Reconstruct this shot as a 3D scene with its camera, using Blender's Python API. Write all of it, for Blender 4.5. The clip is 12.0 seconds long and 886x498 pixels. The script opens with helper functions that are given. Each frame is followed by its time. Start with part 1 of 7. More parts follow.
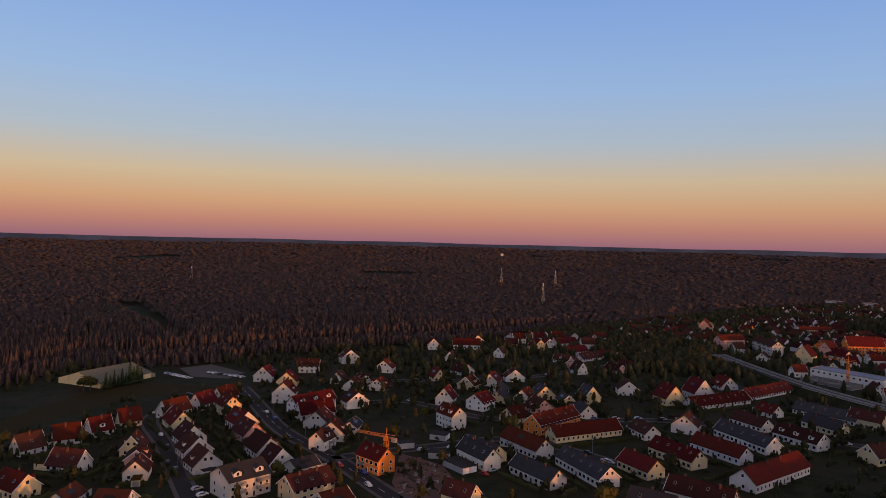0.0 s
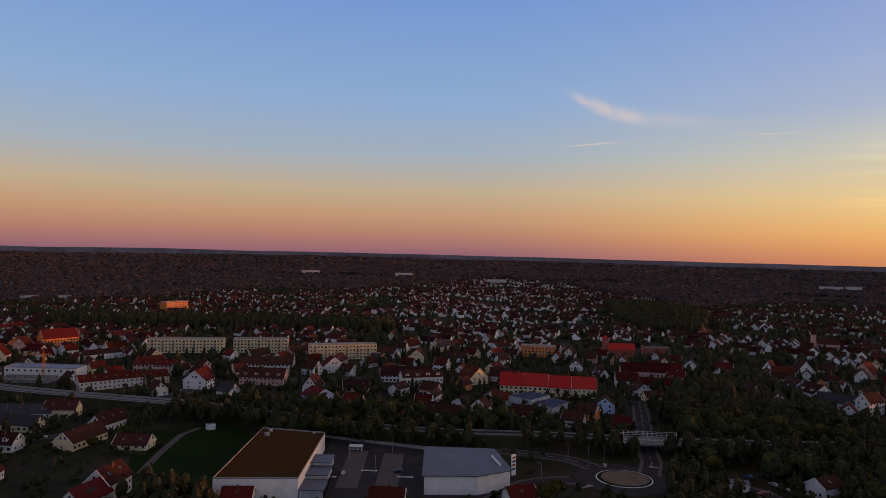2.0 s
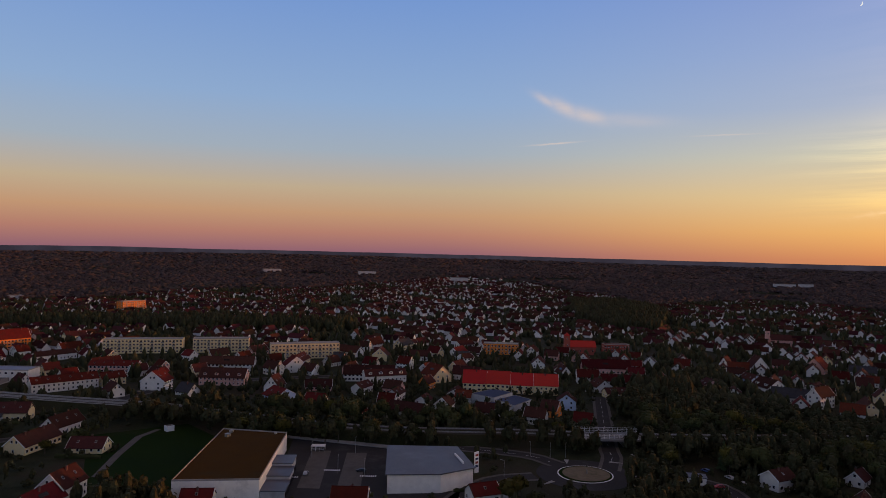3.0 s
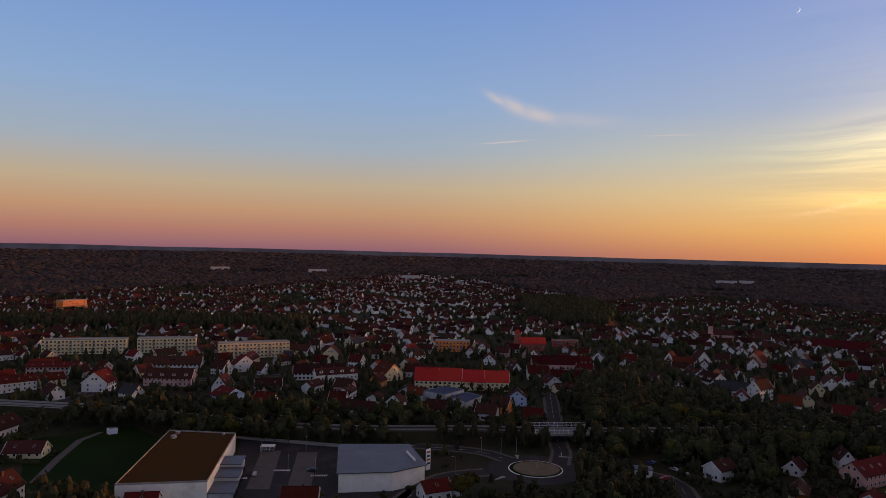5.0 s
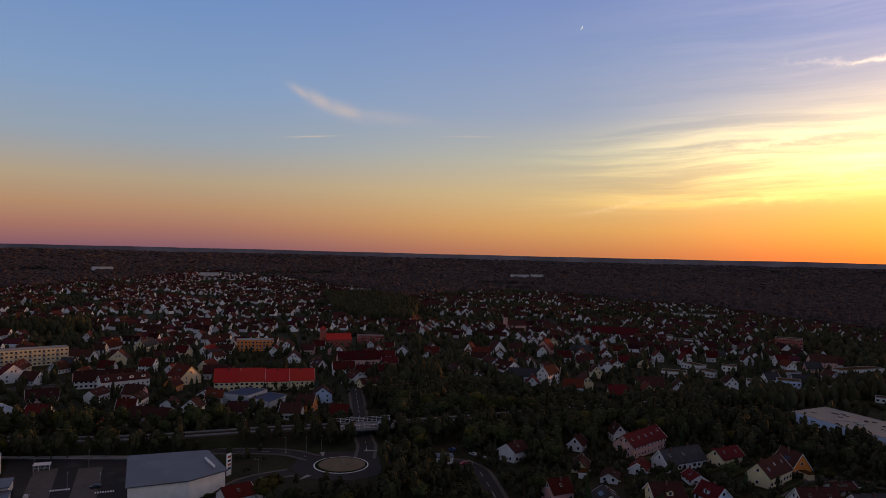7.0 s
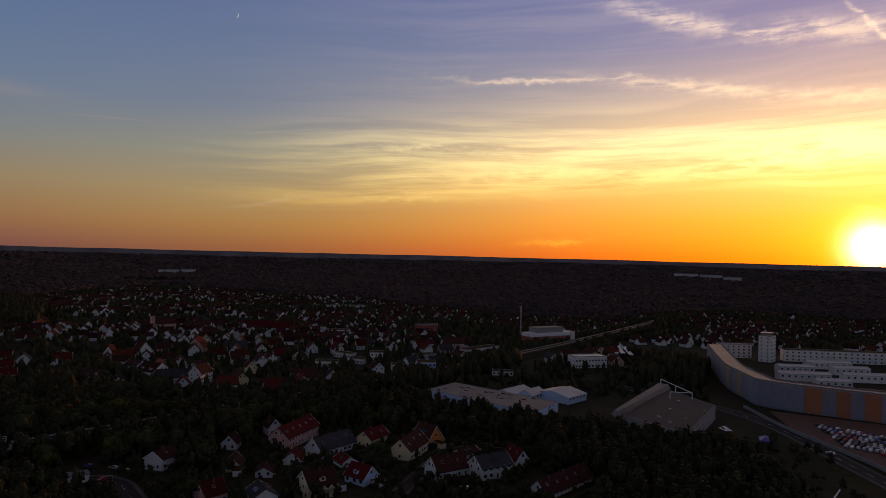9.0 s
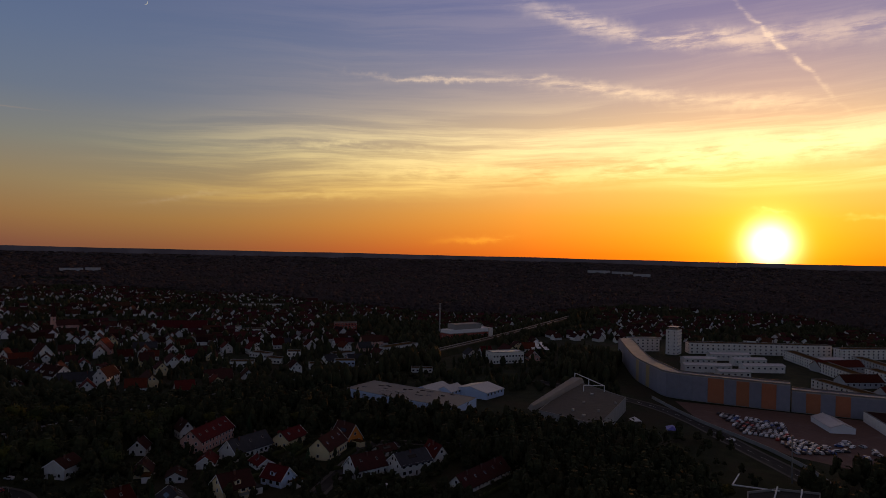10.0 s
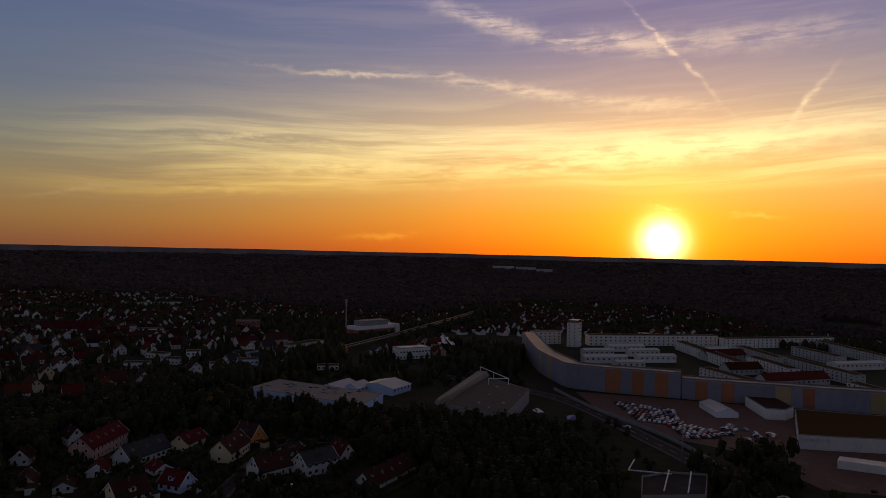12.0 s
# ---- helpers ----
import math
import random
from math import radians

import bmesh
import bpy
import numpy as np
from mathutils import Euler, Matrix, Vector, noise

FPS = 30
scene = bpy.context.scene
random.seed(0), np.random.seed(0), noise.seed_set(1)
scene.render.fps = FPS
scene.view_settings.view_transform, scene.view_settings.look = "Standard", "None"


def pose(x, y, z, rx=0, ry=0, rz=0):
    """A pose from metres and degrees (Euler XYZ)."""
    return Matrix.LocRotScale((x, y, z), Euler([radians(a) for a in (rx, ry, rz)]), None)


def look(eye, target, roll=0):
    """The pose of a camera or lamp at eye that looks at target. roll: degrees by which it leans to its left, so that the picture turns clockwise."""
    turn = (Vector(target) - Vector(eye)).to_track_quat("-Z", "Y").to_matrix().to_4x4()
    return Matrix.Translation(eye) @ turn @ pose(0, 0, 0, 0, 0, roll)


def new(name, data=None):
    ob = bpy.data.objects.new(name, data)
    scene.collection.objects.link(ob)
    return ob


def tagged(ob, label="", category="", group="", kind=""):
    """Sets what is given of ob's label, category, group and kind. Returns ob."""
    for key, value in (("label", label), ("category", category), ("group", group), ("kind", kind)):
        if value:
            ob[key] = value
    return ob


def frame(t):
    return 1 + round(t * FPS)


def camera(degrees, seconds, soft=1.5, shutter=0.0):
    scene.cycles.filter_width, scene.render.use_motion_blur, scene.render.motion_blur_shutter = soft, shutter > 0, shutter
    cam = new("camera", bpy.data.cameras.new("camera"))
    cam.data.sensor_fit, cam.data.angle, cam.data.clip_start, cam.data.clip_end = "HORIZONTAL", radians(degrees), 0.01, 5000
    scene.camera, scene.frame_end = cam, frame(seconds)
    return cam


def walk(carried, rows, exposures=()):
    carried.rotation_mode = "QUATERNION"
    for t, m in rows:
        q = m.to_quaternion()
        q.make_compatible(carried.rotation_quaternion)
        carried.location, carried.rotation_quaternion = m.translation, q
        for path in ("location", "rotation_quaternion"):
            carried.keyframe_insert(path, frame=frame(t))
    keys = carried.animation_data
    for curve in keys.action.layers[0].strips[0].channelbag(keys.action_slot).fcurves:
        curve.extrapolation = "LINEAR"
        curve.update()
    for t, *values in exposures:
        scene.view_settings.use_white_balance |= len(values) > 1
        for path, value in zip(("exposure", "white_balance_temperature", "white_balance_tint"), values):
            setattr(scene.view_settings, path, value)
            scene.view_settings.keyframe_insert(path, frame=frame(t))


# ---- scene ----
cam = camera(64.48, 12.0, soft=0.7)
EYE = 95.0
PATH = (  # seconds, heading, pitch, roll
    (0.0, 0, -0.59, 1.31),
    (0.1, -5.78, -0.42, 1.34),
    (0.2, -13.28, -0.2, 1.37),
    (0.3, -21.04, -0.13, 1.38),
    (0.4, -30.0, 0.08, 1.35),
    (0.5, -40.59, 0.28, 1.31),
    (0.6, -48.0, 0.33, 1.29),
    (0.7, -51.9, 0.37, 1.27),
    (0.8, -54.2, 0.4, 1.25),
    (1.0, -56.86, 0.42, 1.21),
    (1.5, -59.08, 0.38, 1.15),
    (2.0, -59.64, 0.35, 1.2),
    (2.5, -62.17, 0.33, 1.17),
    (3.0, -62.64, 0.28, 1.2),
    (4.8, -65.7, 0.17, 1.22),
    (5.0, -66.58, 0.16, 1.19),
    (5.5, -70.49, 0.17, 1.14),
    (6.0, -73.8, 0.16, 1.14),
    (6.5, -76.13, 0.12, 1.13),
    (7.0, -82.34, 0.15, 1.15),
    (7.2, -85.21, 0.13, 1.11),
    (7.5, -91.9, 0.15, 1.0),
    (7.7, -95.8, 0.16, 1.0),
    (9.3, -111.57, 0.23, 1.38),
    (9.5, -112.69, 0.2, 1.4),
    (10.0, -116.45, 0.2, 1.33),
    (10.5, -118.26, 0.13, 1.32),
    (11.0, -119.66, 0.08, 1.3),
    (11.5, -120.61, 0.03, 1.3),
    (12.0, -124.05, 0.04, 1.27),
)


def aim(yaw, pitch, roll):
    turn = Euler((0, 0, radians(yaw))).to_matrix() @ Euler((radians(90 + pitch), 0, 0)).to_matrix() @ Euler((0, 0, radians(roll))).to_matrix()
    return Matrix.Translation((0, 0, EYE)) @ turn.to_4x4()


walk(cam, [(t, aim(yaw, pitch, roll)) for t, yaw, pitch, roll in PATH],
     exposures=((0.0, 0.0), (1.5, -0.12), (5.5, -0.2), (7.0, -0.4), (7.7, -0.65), (9.3, -1.35), (10.5, -1.5), (12.0, -1.62)))

# ---- sky and sun ----
SUN_AZ, SUN_EL = -141.4, 1.1
SUN_DIR = Vector((-math.sin(radians(SUN_AZ)), math.cos(radians(SUN_AZ)), math.tan(radians(SUN_EL)))).normalized()


def lin(r, g, b, gain=1.0):
    """sRGB 0..255 to linear."""
    return tuple(gain * (c / 12.92 if c <= 0.04045 else ((c + 0.055) / 1.055) ** 2.4) for c in (r / 255, g / 255, b / 255)) + (1.0,)


class Nodes:
    """Short hand for node trees."""

    def __init__(self, tree):
        self.tree = tree
        tree.nodes.clear()

    def add(self, kind, **settings):
        n = self.tree.nodes.new(kind)
        for key, value in settings.items():
            setattr(n, key, value)
        return n

    def link(self, a, b):
        self.tree.links.new(a, b)

    def put(self, socket, value):
        if isinstance(value, bpy.types.NodeSocket):
            self.link(value, socket)
        elif value is not None:
            socket.default_value = value

    def math(self, op, a, b=None, c=None, clamp=False):
        n = self.add("ShaderNodeMath", operation=op, use_clamp=clamp)
        for s, v in zip(n.inputs, (a, b, c)):
            self.put(s, v)
        return n.outputs[0]

    def span(self, value, a, b, lo=0.0, hi=1.0, smooth=False):
        n = self.add("ShaderNodeMapRange", interpolation_type="SMOOTHSTEP" if smooth else "LINEAR")
        for s, v in zip(n.inputs, (value, a, b, lo, hi)):
            self.put(s, v)
        return n.outputs[0]

    def mix(self, fac, a, b, blend="MIX"):
        n = self.add("ShaderNodeMix", data_type="RGBA", blend_type=blend)
        self.put(n.inputs[0], fac), self.put(n.inputs[6], a), self.put(n.inputs[7], b)
        return n.outputs[2]

    def ramp(self, fac, stops):
        n = self.add("ShaderNodeValToRGB")
        e = n.color_ramp.elements
        while len(e) < len(stops):
            e.new(0.5)
        for el, (pos, col) in zip(e, stops):
            el.position, el.color = pos, col
        self.put(n.inputs[0], fac)
        return n.outputs[0]

    def noise(self, vector, scale, detail=3.0, rough=0.55):
        n = self.add("ShaderNodeTexNoise")
        self.put(n.inputs["Vector"], vector)
        n.inputs["Scale"].default_value, n.inputs["Detail"].default_value, n.inputs["Roughness"].default_value = scale, detail, rough
        return n.outputs[0]

    def vec(self, x, y, z=0.0):
        n = self.add("ShaderNodeCombineXYZ")
        for s, v in zip(n.inputs, (x, y, z)):
            self.put(s, v)
        return n.outputs[0]


def make_sky():
    world = bpy.data.worlds.new("evening_sky")
    scene.world = world
    world.use_nodes = True
    k = Nodes(world.node_tree)
    coord = k.add("ShaderNodeTexCoord").outputs["Generated"]
    xyz = k.add("ShaderNodeSeparateXYZ")
    k.link(coord, xyz.inputs[0])
    x, y, z = xyz.outputs
    el = k.math("MULTIPLY", k.math("ARCSINE", z), 180 / math.pi)
    # degrees off the sun's bearing, growing towards the north side of the town
    sx, sy = SUN_DIR.xy.normalized()
    along = k.math("ADD", k.math("MULTIPLY", x, sx), k.math("MULTIPLY", y, sy))
    across = k.math("SUBTRACT", k.math("MULTIPLY", y, sx), k.math("MULTIPLY", x, sy))
    az = k.math("MULTIPLY", k.math("ARCTAN2", across, along), 180 / math.pi)
    off = k.math("ABSOLUTE", az)
    height = k.span(el, -2.0, 38.0)

    def at(*stops):
        return [((e + 2.0) / 40.0, c) for e, c in stops]

    far = k.ramp(height, at((-2, lin(120, 85, 105)), (-0.2, lin(150, 104, 122)), (1.4, lin(184, 128, 118)), (3, lin(200, 154, 124)), (5, lin(198, 176, 150)),
                            (8, lin(166, 180, 198)), (12, lin(146, 177, 220)), (20, lin(120, 158, 222)), (27, lin(112, 130, 190)), (38, lin(130, 110, 112))))
    side = k.ramp(height, at((-2, lin(190, 116, 84)), (0, lin(224, 146, 98)), (2, lin(244, 182, 112)), (4.5, lin(240, 204, 148)), (7.5, lin(212, 205, 184)),
                             (11, lin(172, 184, 212)), (15, lin(154, 174, 220)), (21, lin(132, 156, 220)), (38, lin(130, 110, 112))))
    near = k.ramp(height, at((-2, lin(246, 90, 0, 2.2)), (0, lin(250, 110, 8, 2.6)), (3, lin(250, 158, 44, 2.9)), (6, lin(246, 192, 100, 3.0)), (9, lin(232, 198, 144, 3.0)),
                             (12.5, lin(186, 168, 162, 2.6)), (16, lin(140, 141, 175, 2.3)), (21, lin(110, 119, 177, 2.1)), (38, lin(126, 108, 110, 1.3))))
    base = k.mix(k.span(off, 42.0, 82.0, 1.0, 0.0, True), far, side)
    base = k.mix(k.span(off, 5.0, 50.0, 1.0, 0.0, True), base, near)

    # long cirrus streaks that spread out of the west
    tilt = k.math("MULTIPLY_ADD", az, 0.035, el)
    warp = k.noise(k.vec(k.math("MULTIPLY", az, 0.05), k.math("MULTIPLY", el, 0.12), 7.7), 1.0, 2.0)
    streak = k.noise(k.vec(k.math("MULTIPLY", az, 0.03), k.math("MULTIPLY_ADD", warp, 1.5, k.math("MULTIPLY", tilt, 0.62)), 1.3), 1.0, 7.0, 0.66)
    body = k.span(streak, 0.40, 0.64, 0.0, 1.0, True)
    # the veil's lower rim sinks away from the sun
    rim = k.math("MULTIPLY_ADD", k.math("MAXIMUM", k.math("SUBTRACT", az, 15.0), 0.0), 0.07, k.math("MULTIPLY_ADD", k.math("SUBTRACT", warp, 0.5), 2.4, el))
    belt = k.math("MULTIPLY", k.span(rim, 4.7, 6.3, 0.0, 1.0, True), k.span(rim, 9.0, 13.0, 1.0, 0.12, True))
    spread = k.span(off, 14.0, 56.0, 1.0, 0.0, True)
    cirrus = k.math("MULTIPLY", k.math("MULTIPLY", body, belt), spread)
    lit = k.ramp(height, at((0, lin(255, 160, 25, 3.2)), (4, lin(255, 208, 100, 3.4)), (8, lin(255, 230, 160, 3.8)), (13, lin(245, 214, 180, 3.2)), (22, lin(220, 200, 200, 2.9))))
    col = k.mix(k.math("MULTIPLY", cirrus, 0.8), base, lit)

    # wisps: bearing off the sun, elevation, half length, half width, slope, strength
    soft_noise = k.noise(k.vec(k.math("MULTIPLY", az, 0.28), k.math("MULTIPLY", tilt, 1.5), 0.4), 1.0, 6.0, 0.62)
    total = None
    sway = k.math("SUBTRACT", k.noise(k.vec(k.math("MULTIPLY", az, 0.22), k.math("MULTIPLY", el, 0.3), 2.2), 1.0, 4.0, 0.6), 0.5)
    ripple = k.math("SUBTRACT", k.noise(k.vec(k.math("MULTIPLY", az, 1.1), k.math("MULTIPLY", el, 1.1), 5.1), 1.0, 4.0, 0.65), 0.5)
    wavy = k.math("MULTIPLY_ADD", ripple, 0.8, k.math("MULTIPLY_ADD", sway, 1.5, el))
    for a0, e0, la, we, slope, power in WISPS:
        u = k.math("SUBTRACT", az, a0)
        v = k.math("SUBTRACT", k.math("SUBTRACT", wavy, e0), k.math("MULTIPLY", u, slope))
        d = k.math("ADD", k.math("POWER", k.math("ABSOLUTE", k.math("DIVIDE", u, la)), 2.0), k.math("POWER", k.math("ABSOLUTE", k.math("DIVIDE", v, we)), 2.0))
        blob = k.math("MULTIPLY", k.math("EXPONENT", k.math("MULTIPLY", d, -1.0)), power)
        total = blob if total is None else k.math("ADD", total, blob)
    wisp = k.math("MULTIPLY", total, k.span(soft_noise, 0.34, 0.6, 0.06, 1.0, True), clamp=True)
    # smooth feathers and short vapour trails in the north-east
    calm = k.math("MULTIPLY_ADD", ripple, 0.16, el)
    plume = None
    for a0, e0, la, we, slope, power in FEATHERS:
        u = k.math("SUBTRACT", az, a0)
        v = k.math("SUBTRACT", k.math("SUBTRACT", calm, e0), k.math("MULTIPLY", u, slope))
        d = k.math("ADD", k.math("POWER", k.math("ABSOLUTE", k.math("DIVIDE", u, la)), 2.0), k.math("POWER", k.math("ABSOLUTE", k.math("DIVIDE", v, we)), 2.0))
        blob = k.math("MULTIPLY", k.math("EXPONENT", k.math("MULTIPLY", d, -1.0)), power)
        plume = blob if plume is None else k.math("MAXIMUM", plume, blob)
    wisp = k.math("MAXIMUM", wisp, k.math("MULTIPLY", plume, k.span(soft_noise, 0.3, 0.6, 0.72, 1.0)))
    pale = k.mix(k.span(off, 26.0, 52.0, 0.0, 1.0), lit, lin(240, 214, 200))
    col = k.mix(wisp, col, pale)

    # the low sun and its aureole
    dot = k.add("ShaderNodeVectorMath", operation="DOT_PRODUCT")
    k.link(coord, dot.inputs[0])
    dot.inputs[1].default_value = SUN_DIR
    ang = k.math("MULTIPLY", k.math("ARCCOSINE", k.math("MINIMUM", dot.outputs["Value"], 1.0)), 180 / math.pi)
    disc = k.math("EXPONENT", k.math("MULTIPLY", k.math("POWER", ang, 2.0), -0.55))
    glow = k.math("EXPONENT", k.math("MULTIPLY", ang, -0.55))
    wide = k.math("EXPONENT", k.math("MULTIPLY", ang, -0.12))
    col = k.mix(1.0, col, k.mix(glow, (0, 0, 0, 1), (6.0, 2.0, 0.05, 1)), "ADD")
    col = k.mix(1.0, col, k.mix(wide, (0, 0, 0, 1), (1.8, 0.5, 0.02, 1)), "ADD")
    col = k.mix(1.0, col, k.mix(disc, (0, 0, 0, 1), (14.0, 11.0, 6.0, 1)), "ADD")

    air = k.add("ShaderNodeTexSky", sky_type="NISHITA", sun_disc=False, sun_elevation=radians(SUN_EL), sun_rotation=radians(-SUN_AZ), altitude=350.0)
    first, second, both, out = k.add("ShaderNodeBackground"), k.add("ShaderNodeBackground"), k.add("ShaderNodeAddShader"), k.add("ShaderNodeOutputWorld")
    k.link(air.outputs[0], first.inputs[0]), k.link(col, second.inputs[0])
    first.inputs[1].default_value, second.inputs[1].default_value = 0.05, 0.92
    k.link(first.outputs[0], both.inputs[0]), k.link(second.outputs[0], both.inputs[1]), k.link(both.outputs[0], out.inputs[0])


WISPS = (
    (25.0, 13.8, 6.0, 0.20, 0.01, 0.6), (12.0, 12.9, 7.0, 0.45, 0.13, 0.8), (14.0, 18.0, 4.5, 0.55, 0.28, 0.8), (5.0, 16.4, 6.0, 0.55, 0.06, 0.85),
    (-6.0, 16.0, 7.0, 0.9, 0.0, 0.5), (-0.6, 15.2, 3.6, 0.22, 1.04, 0.7), (-9.9, 11.3, 1.2, 0.32, -1.24, 0.9), (1.0, 11.6, 5.0, 0.5, 0.05, 0.5),
    (3.0, 7.4, 15.0, 0.9, -0.10, 1.0), (0.0, 8.6, 12.0, 0.6, -0.06, 0.9), (25.0, 6.4, 9.0, 0.5, -0.03, 0.6), (33.0, 8.3, 6.0, 0.25, -0.02, 0.5),
    (45.5, 3.7, 2.6, 0.20, -0.18, 0.5), (36.0, 4.3, 5.0, 0.3, -0.04, 0.5), (22.0, 1.2, 2.8, 0.28, -0.1, 0.45), (0.0, 3.6, 1.0, 0.12, 0.0, 0.8), (-6.0, 3.0, 2.0, 0.14, 0.1, 0.6),
)
FEATHERS = (  # as the wisps, without their waves
    (70.6, 12.2, 1.0, 0.36, 0.52, 0.5), (69.1, 11.6, 1.4, 0.52, 0.42, 0.62), (67.4, 11.05, 1.9, 0.52, 0.24, 0.55), (64.5, 10.65, 3.4, 0.48, 0.06, 0.28),
    (69.9, 8.88, 1.6, 0.06, -0.075, 0.75), (57.0, 9.27, 2.0, 0.05, 0.0, 0.4),
)
make_sky()
sun = new("sun", bpy.data.lights.new("sun", "SUN"))
sun.data.energy, sun.data.color, sun.data.angle = 2.4, (1.0, 0.31, 0.06), radians(0.6)
LOW = Vector((SUN_DIR.x, SUN_DIR.y, math.tan(radians(1.2))))  # the lower limb, half sunk behind the woods
sun.matrix_world = look((300, -300, 200), Vector((300, -300, 200)) - LOW)

# ---- materials ----
def surface(name, a, b, rough=0.85, scale=0.6, fine=6.0, bump=0.15, vary=0.0, metal=0.0, bands=None, spec=0.3, island=0.0, stain=None, depth_m=0.08):
    """A worn two-tone surface: a and b mixed by coarse and fine noise, relief by the fine one; bands: (axis, period, depth) for courses or seams."""
    m = bpy.data.materials.new(name)
    m.use_nodes = True
    k = Nodes(m.node_tree)
    coord = k.add("ShaderNodeTexCoord").outputs["Object"]
    coarse, small = k.noise(coord, scale, 4.0), k.noise(coord, fine, 3.0)
    blend = k.math("ADD", k.math("MULTIPLY", k.span(coarse, 0.3, 0.7), 0.65), k.math("MULTIPLY", k.span(small, 0.3, 0.7), 0.35))
    col = k.mix(blend, (*a, 1), (*b, 1))
    if stain:
        col = k.mix(k.span(k.noise(coord, scale * 0.37, 5.0, 0.7), 0.52, 0.72, 0.0, 0.7, True), col, (*stain, 1))
    if vary:
        info = k.add("ShaderNodeObjectInfo").outputs["Random"]
        hsv = k.add("ShaderNodeHueSaturation")
        k.put(hsv.inputs["Color"], col)
        k.put(hsv.inputs["Value"], k.span(info, 0.0, 1.0, 1.0 - vary, 1.0 + vary))
        k.put(hsv.inputs["Hue"], k.span(k.math("FRACT", k.math("MULTIPLY", info, 7.31)), 0.0, 1.0, 0.5 - vary * 0.04, 0.5 + vary * 0.04))
        col = hsv.outputs[0]
    if island:
        rnd = k.add("ShaderNodeNewGeometry").outputs["Random Per Island"]
        hsv = k.add("ShaderNodeHueSaturation")
        k.put(hsv.inputs["Color"], col)
        k.put(hsv.inputs["Value"], k.span(rnd, 0.0, 1.0, 1.0 - island, 1.0 + island))
        k.put(hsv.inputs["Hue"], k.span(k.math("FRACT", k.math("MULTIPLY", rnd, 5.7)), 0.0, 1.0, 0.5 - island * 0.08, 0.5 + island * 0.08))
        col = hsv.outputs[0]
    relief = small
    if bands:
        axis, period, depth = bands
        sep = k.add("ShaderNodeSeparateXYZ")
        k.link(coord, sep.inputs[0])
        saw = k.math("FRACT", k.math("DIVIDE", sep.outputs[axis], period))
        relief = k.math("ADD", k.math("MULTIPLY", saw, depth), k.math("MULTIPLY", small, 0.3))
        col = k.mix(k.span(saw, 0.82, 1.0, 0.0, 0.35), col, (a[0] * 0.4, a[1] * 0.4, a[2] * 0.4, 1))
    bsdf, out = k.add("ShaderNodeBsdfPrincipled"), k.add("ShaderNodeOutputMaterial")
    k.put(bsdf.inputs["Base Color"], col)
    k.put(bsdf.inputs["Roughness"], k.span(coarse, 0.3, 0.7, rough - 0.08, min(1.0, rough + 0.08)))
    bsdf.inputs["Metallic"].default_value, bsdf.inputs["Specular IOR Level"].default_value = metal, spec
    if bump:
        bp = k.add("ShaderNodeBump")
        bp.inputs["Strength"].default_value, bp.inputs["Distance"].default_value = bump, depth_m
        k.put(bp.inputs["Height"], relief)
        k.link(bp.outputs[0], bsdf.inputs["Normal"])
    k.link(bsdf.outputs[0], out.inputs[0])
    return m


WALLS = {
    "W": surface("white_render", (0.66, 0.63, 0.57), (0.80, 0.77, 0.70), 0.9, 0.4, 5, 0.1, 0.16, stain=(0.52, 0.50, 0.45)),
    "Y": surface("cream_render", (0.70, 0.56, 0.30), (0.78, 0.65, 0.38), 0.9, 0.4, 5, 0.1, 0.08, stain=(0.55, 0.45, 0.27)),
    "O": surface("apricot_render", (0.72, 0.21, 0.035), (0.80, 0.27, 0.05), 0.9, 0.4, 5, 0.1, 0.06, stain=(0.5, 0.27, 0.1)),
    "P": surface("pink_render", (0.62, 0.34, 0.28), (0.68, 0.40, 0.33), 0.9, 0.4, 5, 0.1, 0.08, stain=(0.45, 0.26, 0.2)),
    "B": surface("pale_blue_render", (0.48, 0.58, 0.74), (0.56, 0.66, 0.82), 0.9, 0.4, 5, 0.1, 0.06, stain=(0.4, 0.48, 0.6)),
    "G": surface("grey_render", (0.42, 0.42, 0.42), (0.52, 0.52, 0.51), 0.9, 0.4, 5, 0.1, 0.08, stain=(0.3, 0.3, 0.29)),
}
ROOFS = {
    "R": surface("red_clay_tiles", (0.062, 0.012, 0.010), (0.112, 0.018, 0.013), 0.9, 0.5, 7, 0.5, 0.38, bands=(2, 0.22, 0.7), stain=(0.05, 0.02, 0.016), spec=0.08),
    "D": surface("brown_concrete_tiles", (0.040, 0.017, 0.015), (0.070, 0.026, 0.022), 0.9, 0.5, 7, 0.5, 0.3, bands=(2, 0.22, 0.7), stain=(0.045, 0.028, 0.024), spec=0.06),
    "K": surface("slate_grey_tiles", (0.034, 0.034, 0.040), (0.062, 0.061, 0.070), 0.85, 0.5, 7, 0.5, 0.18, bands=(2, 0.22, 0.7), stain=(0.042, 0.042, 0.044), spec=0.08),
}
GRAVEL = surface("gravel_roof", (0.048, 0.023, 0.005), (0.072, 0.035, 0.008), 0.97, 0.15, 8, 0.4, spec=0.03, stain=(0.05, 0.034, 0.016))
METAL = surface("grey_sheet_roof", (0.078, 0.078, 0.096), (0.112, 0.112, 0.135), 0.48, 0.12, 3, 0.2, metal=0.3, bands=(0, 0.6, 0.4), stain=(0.16, 0.16, 0.18))
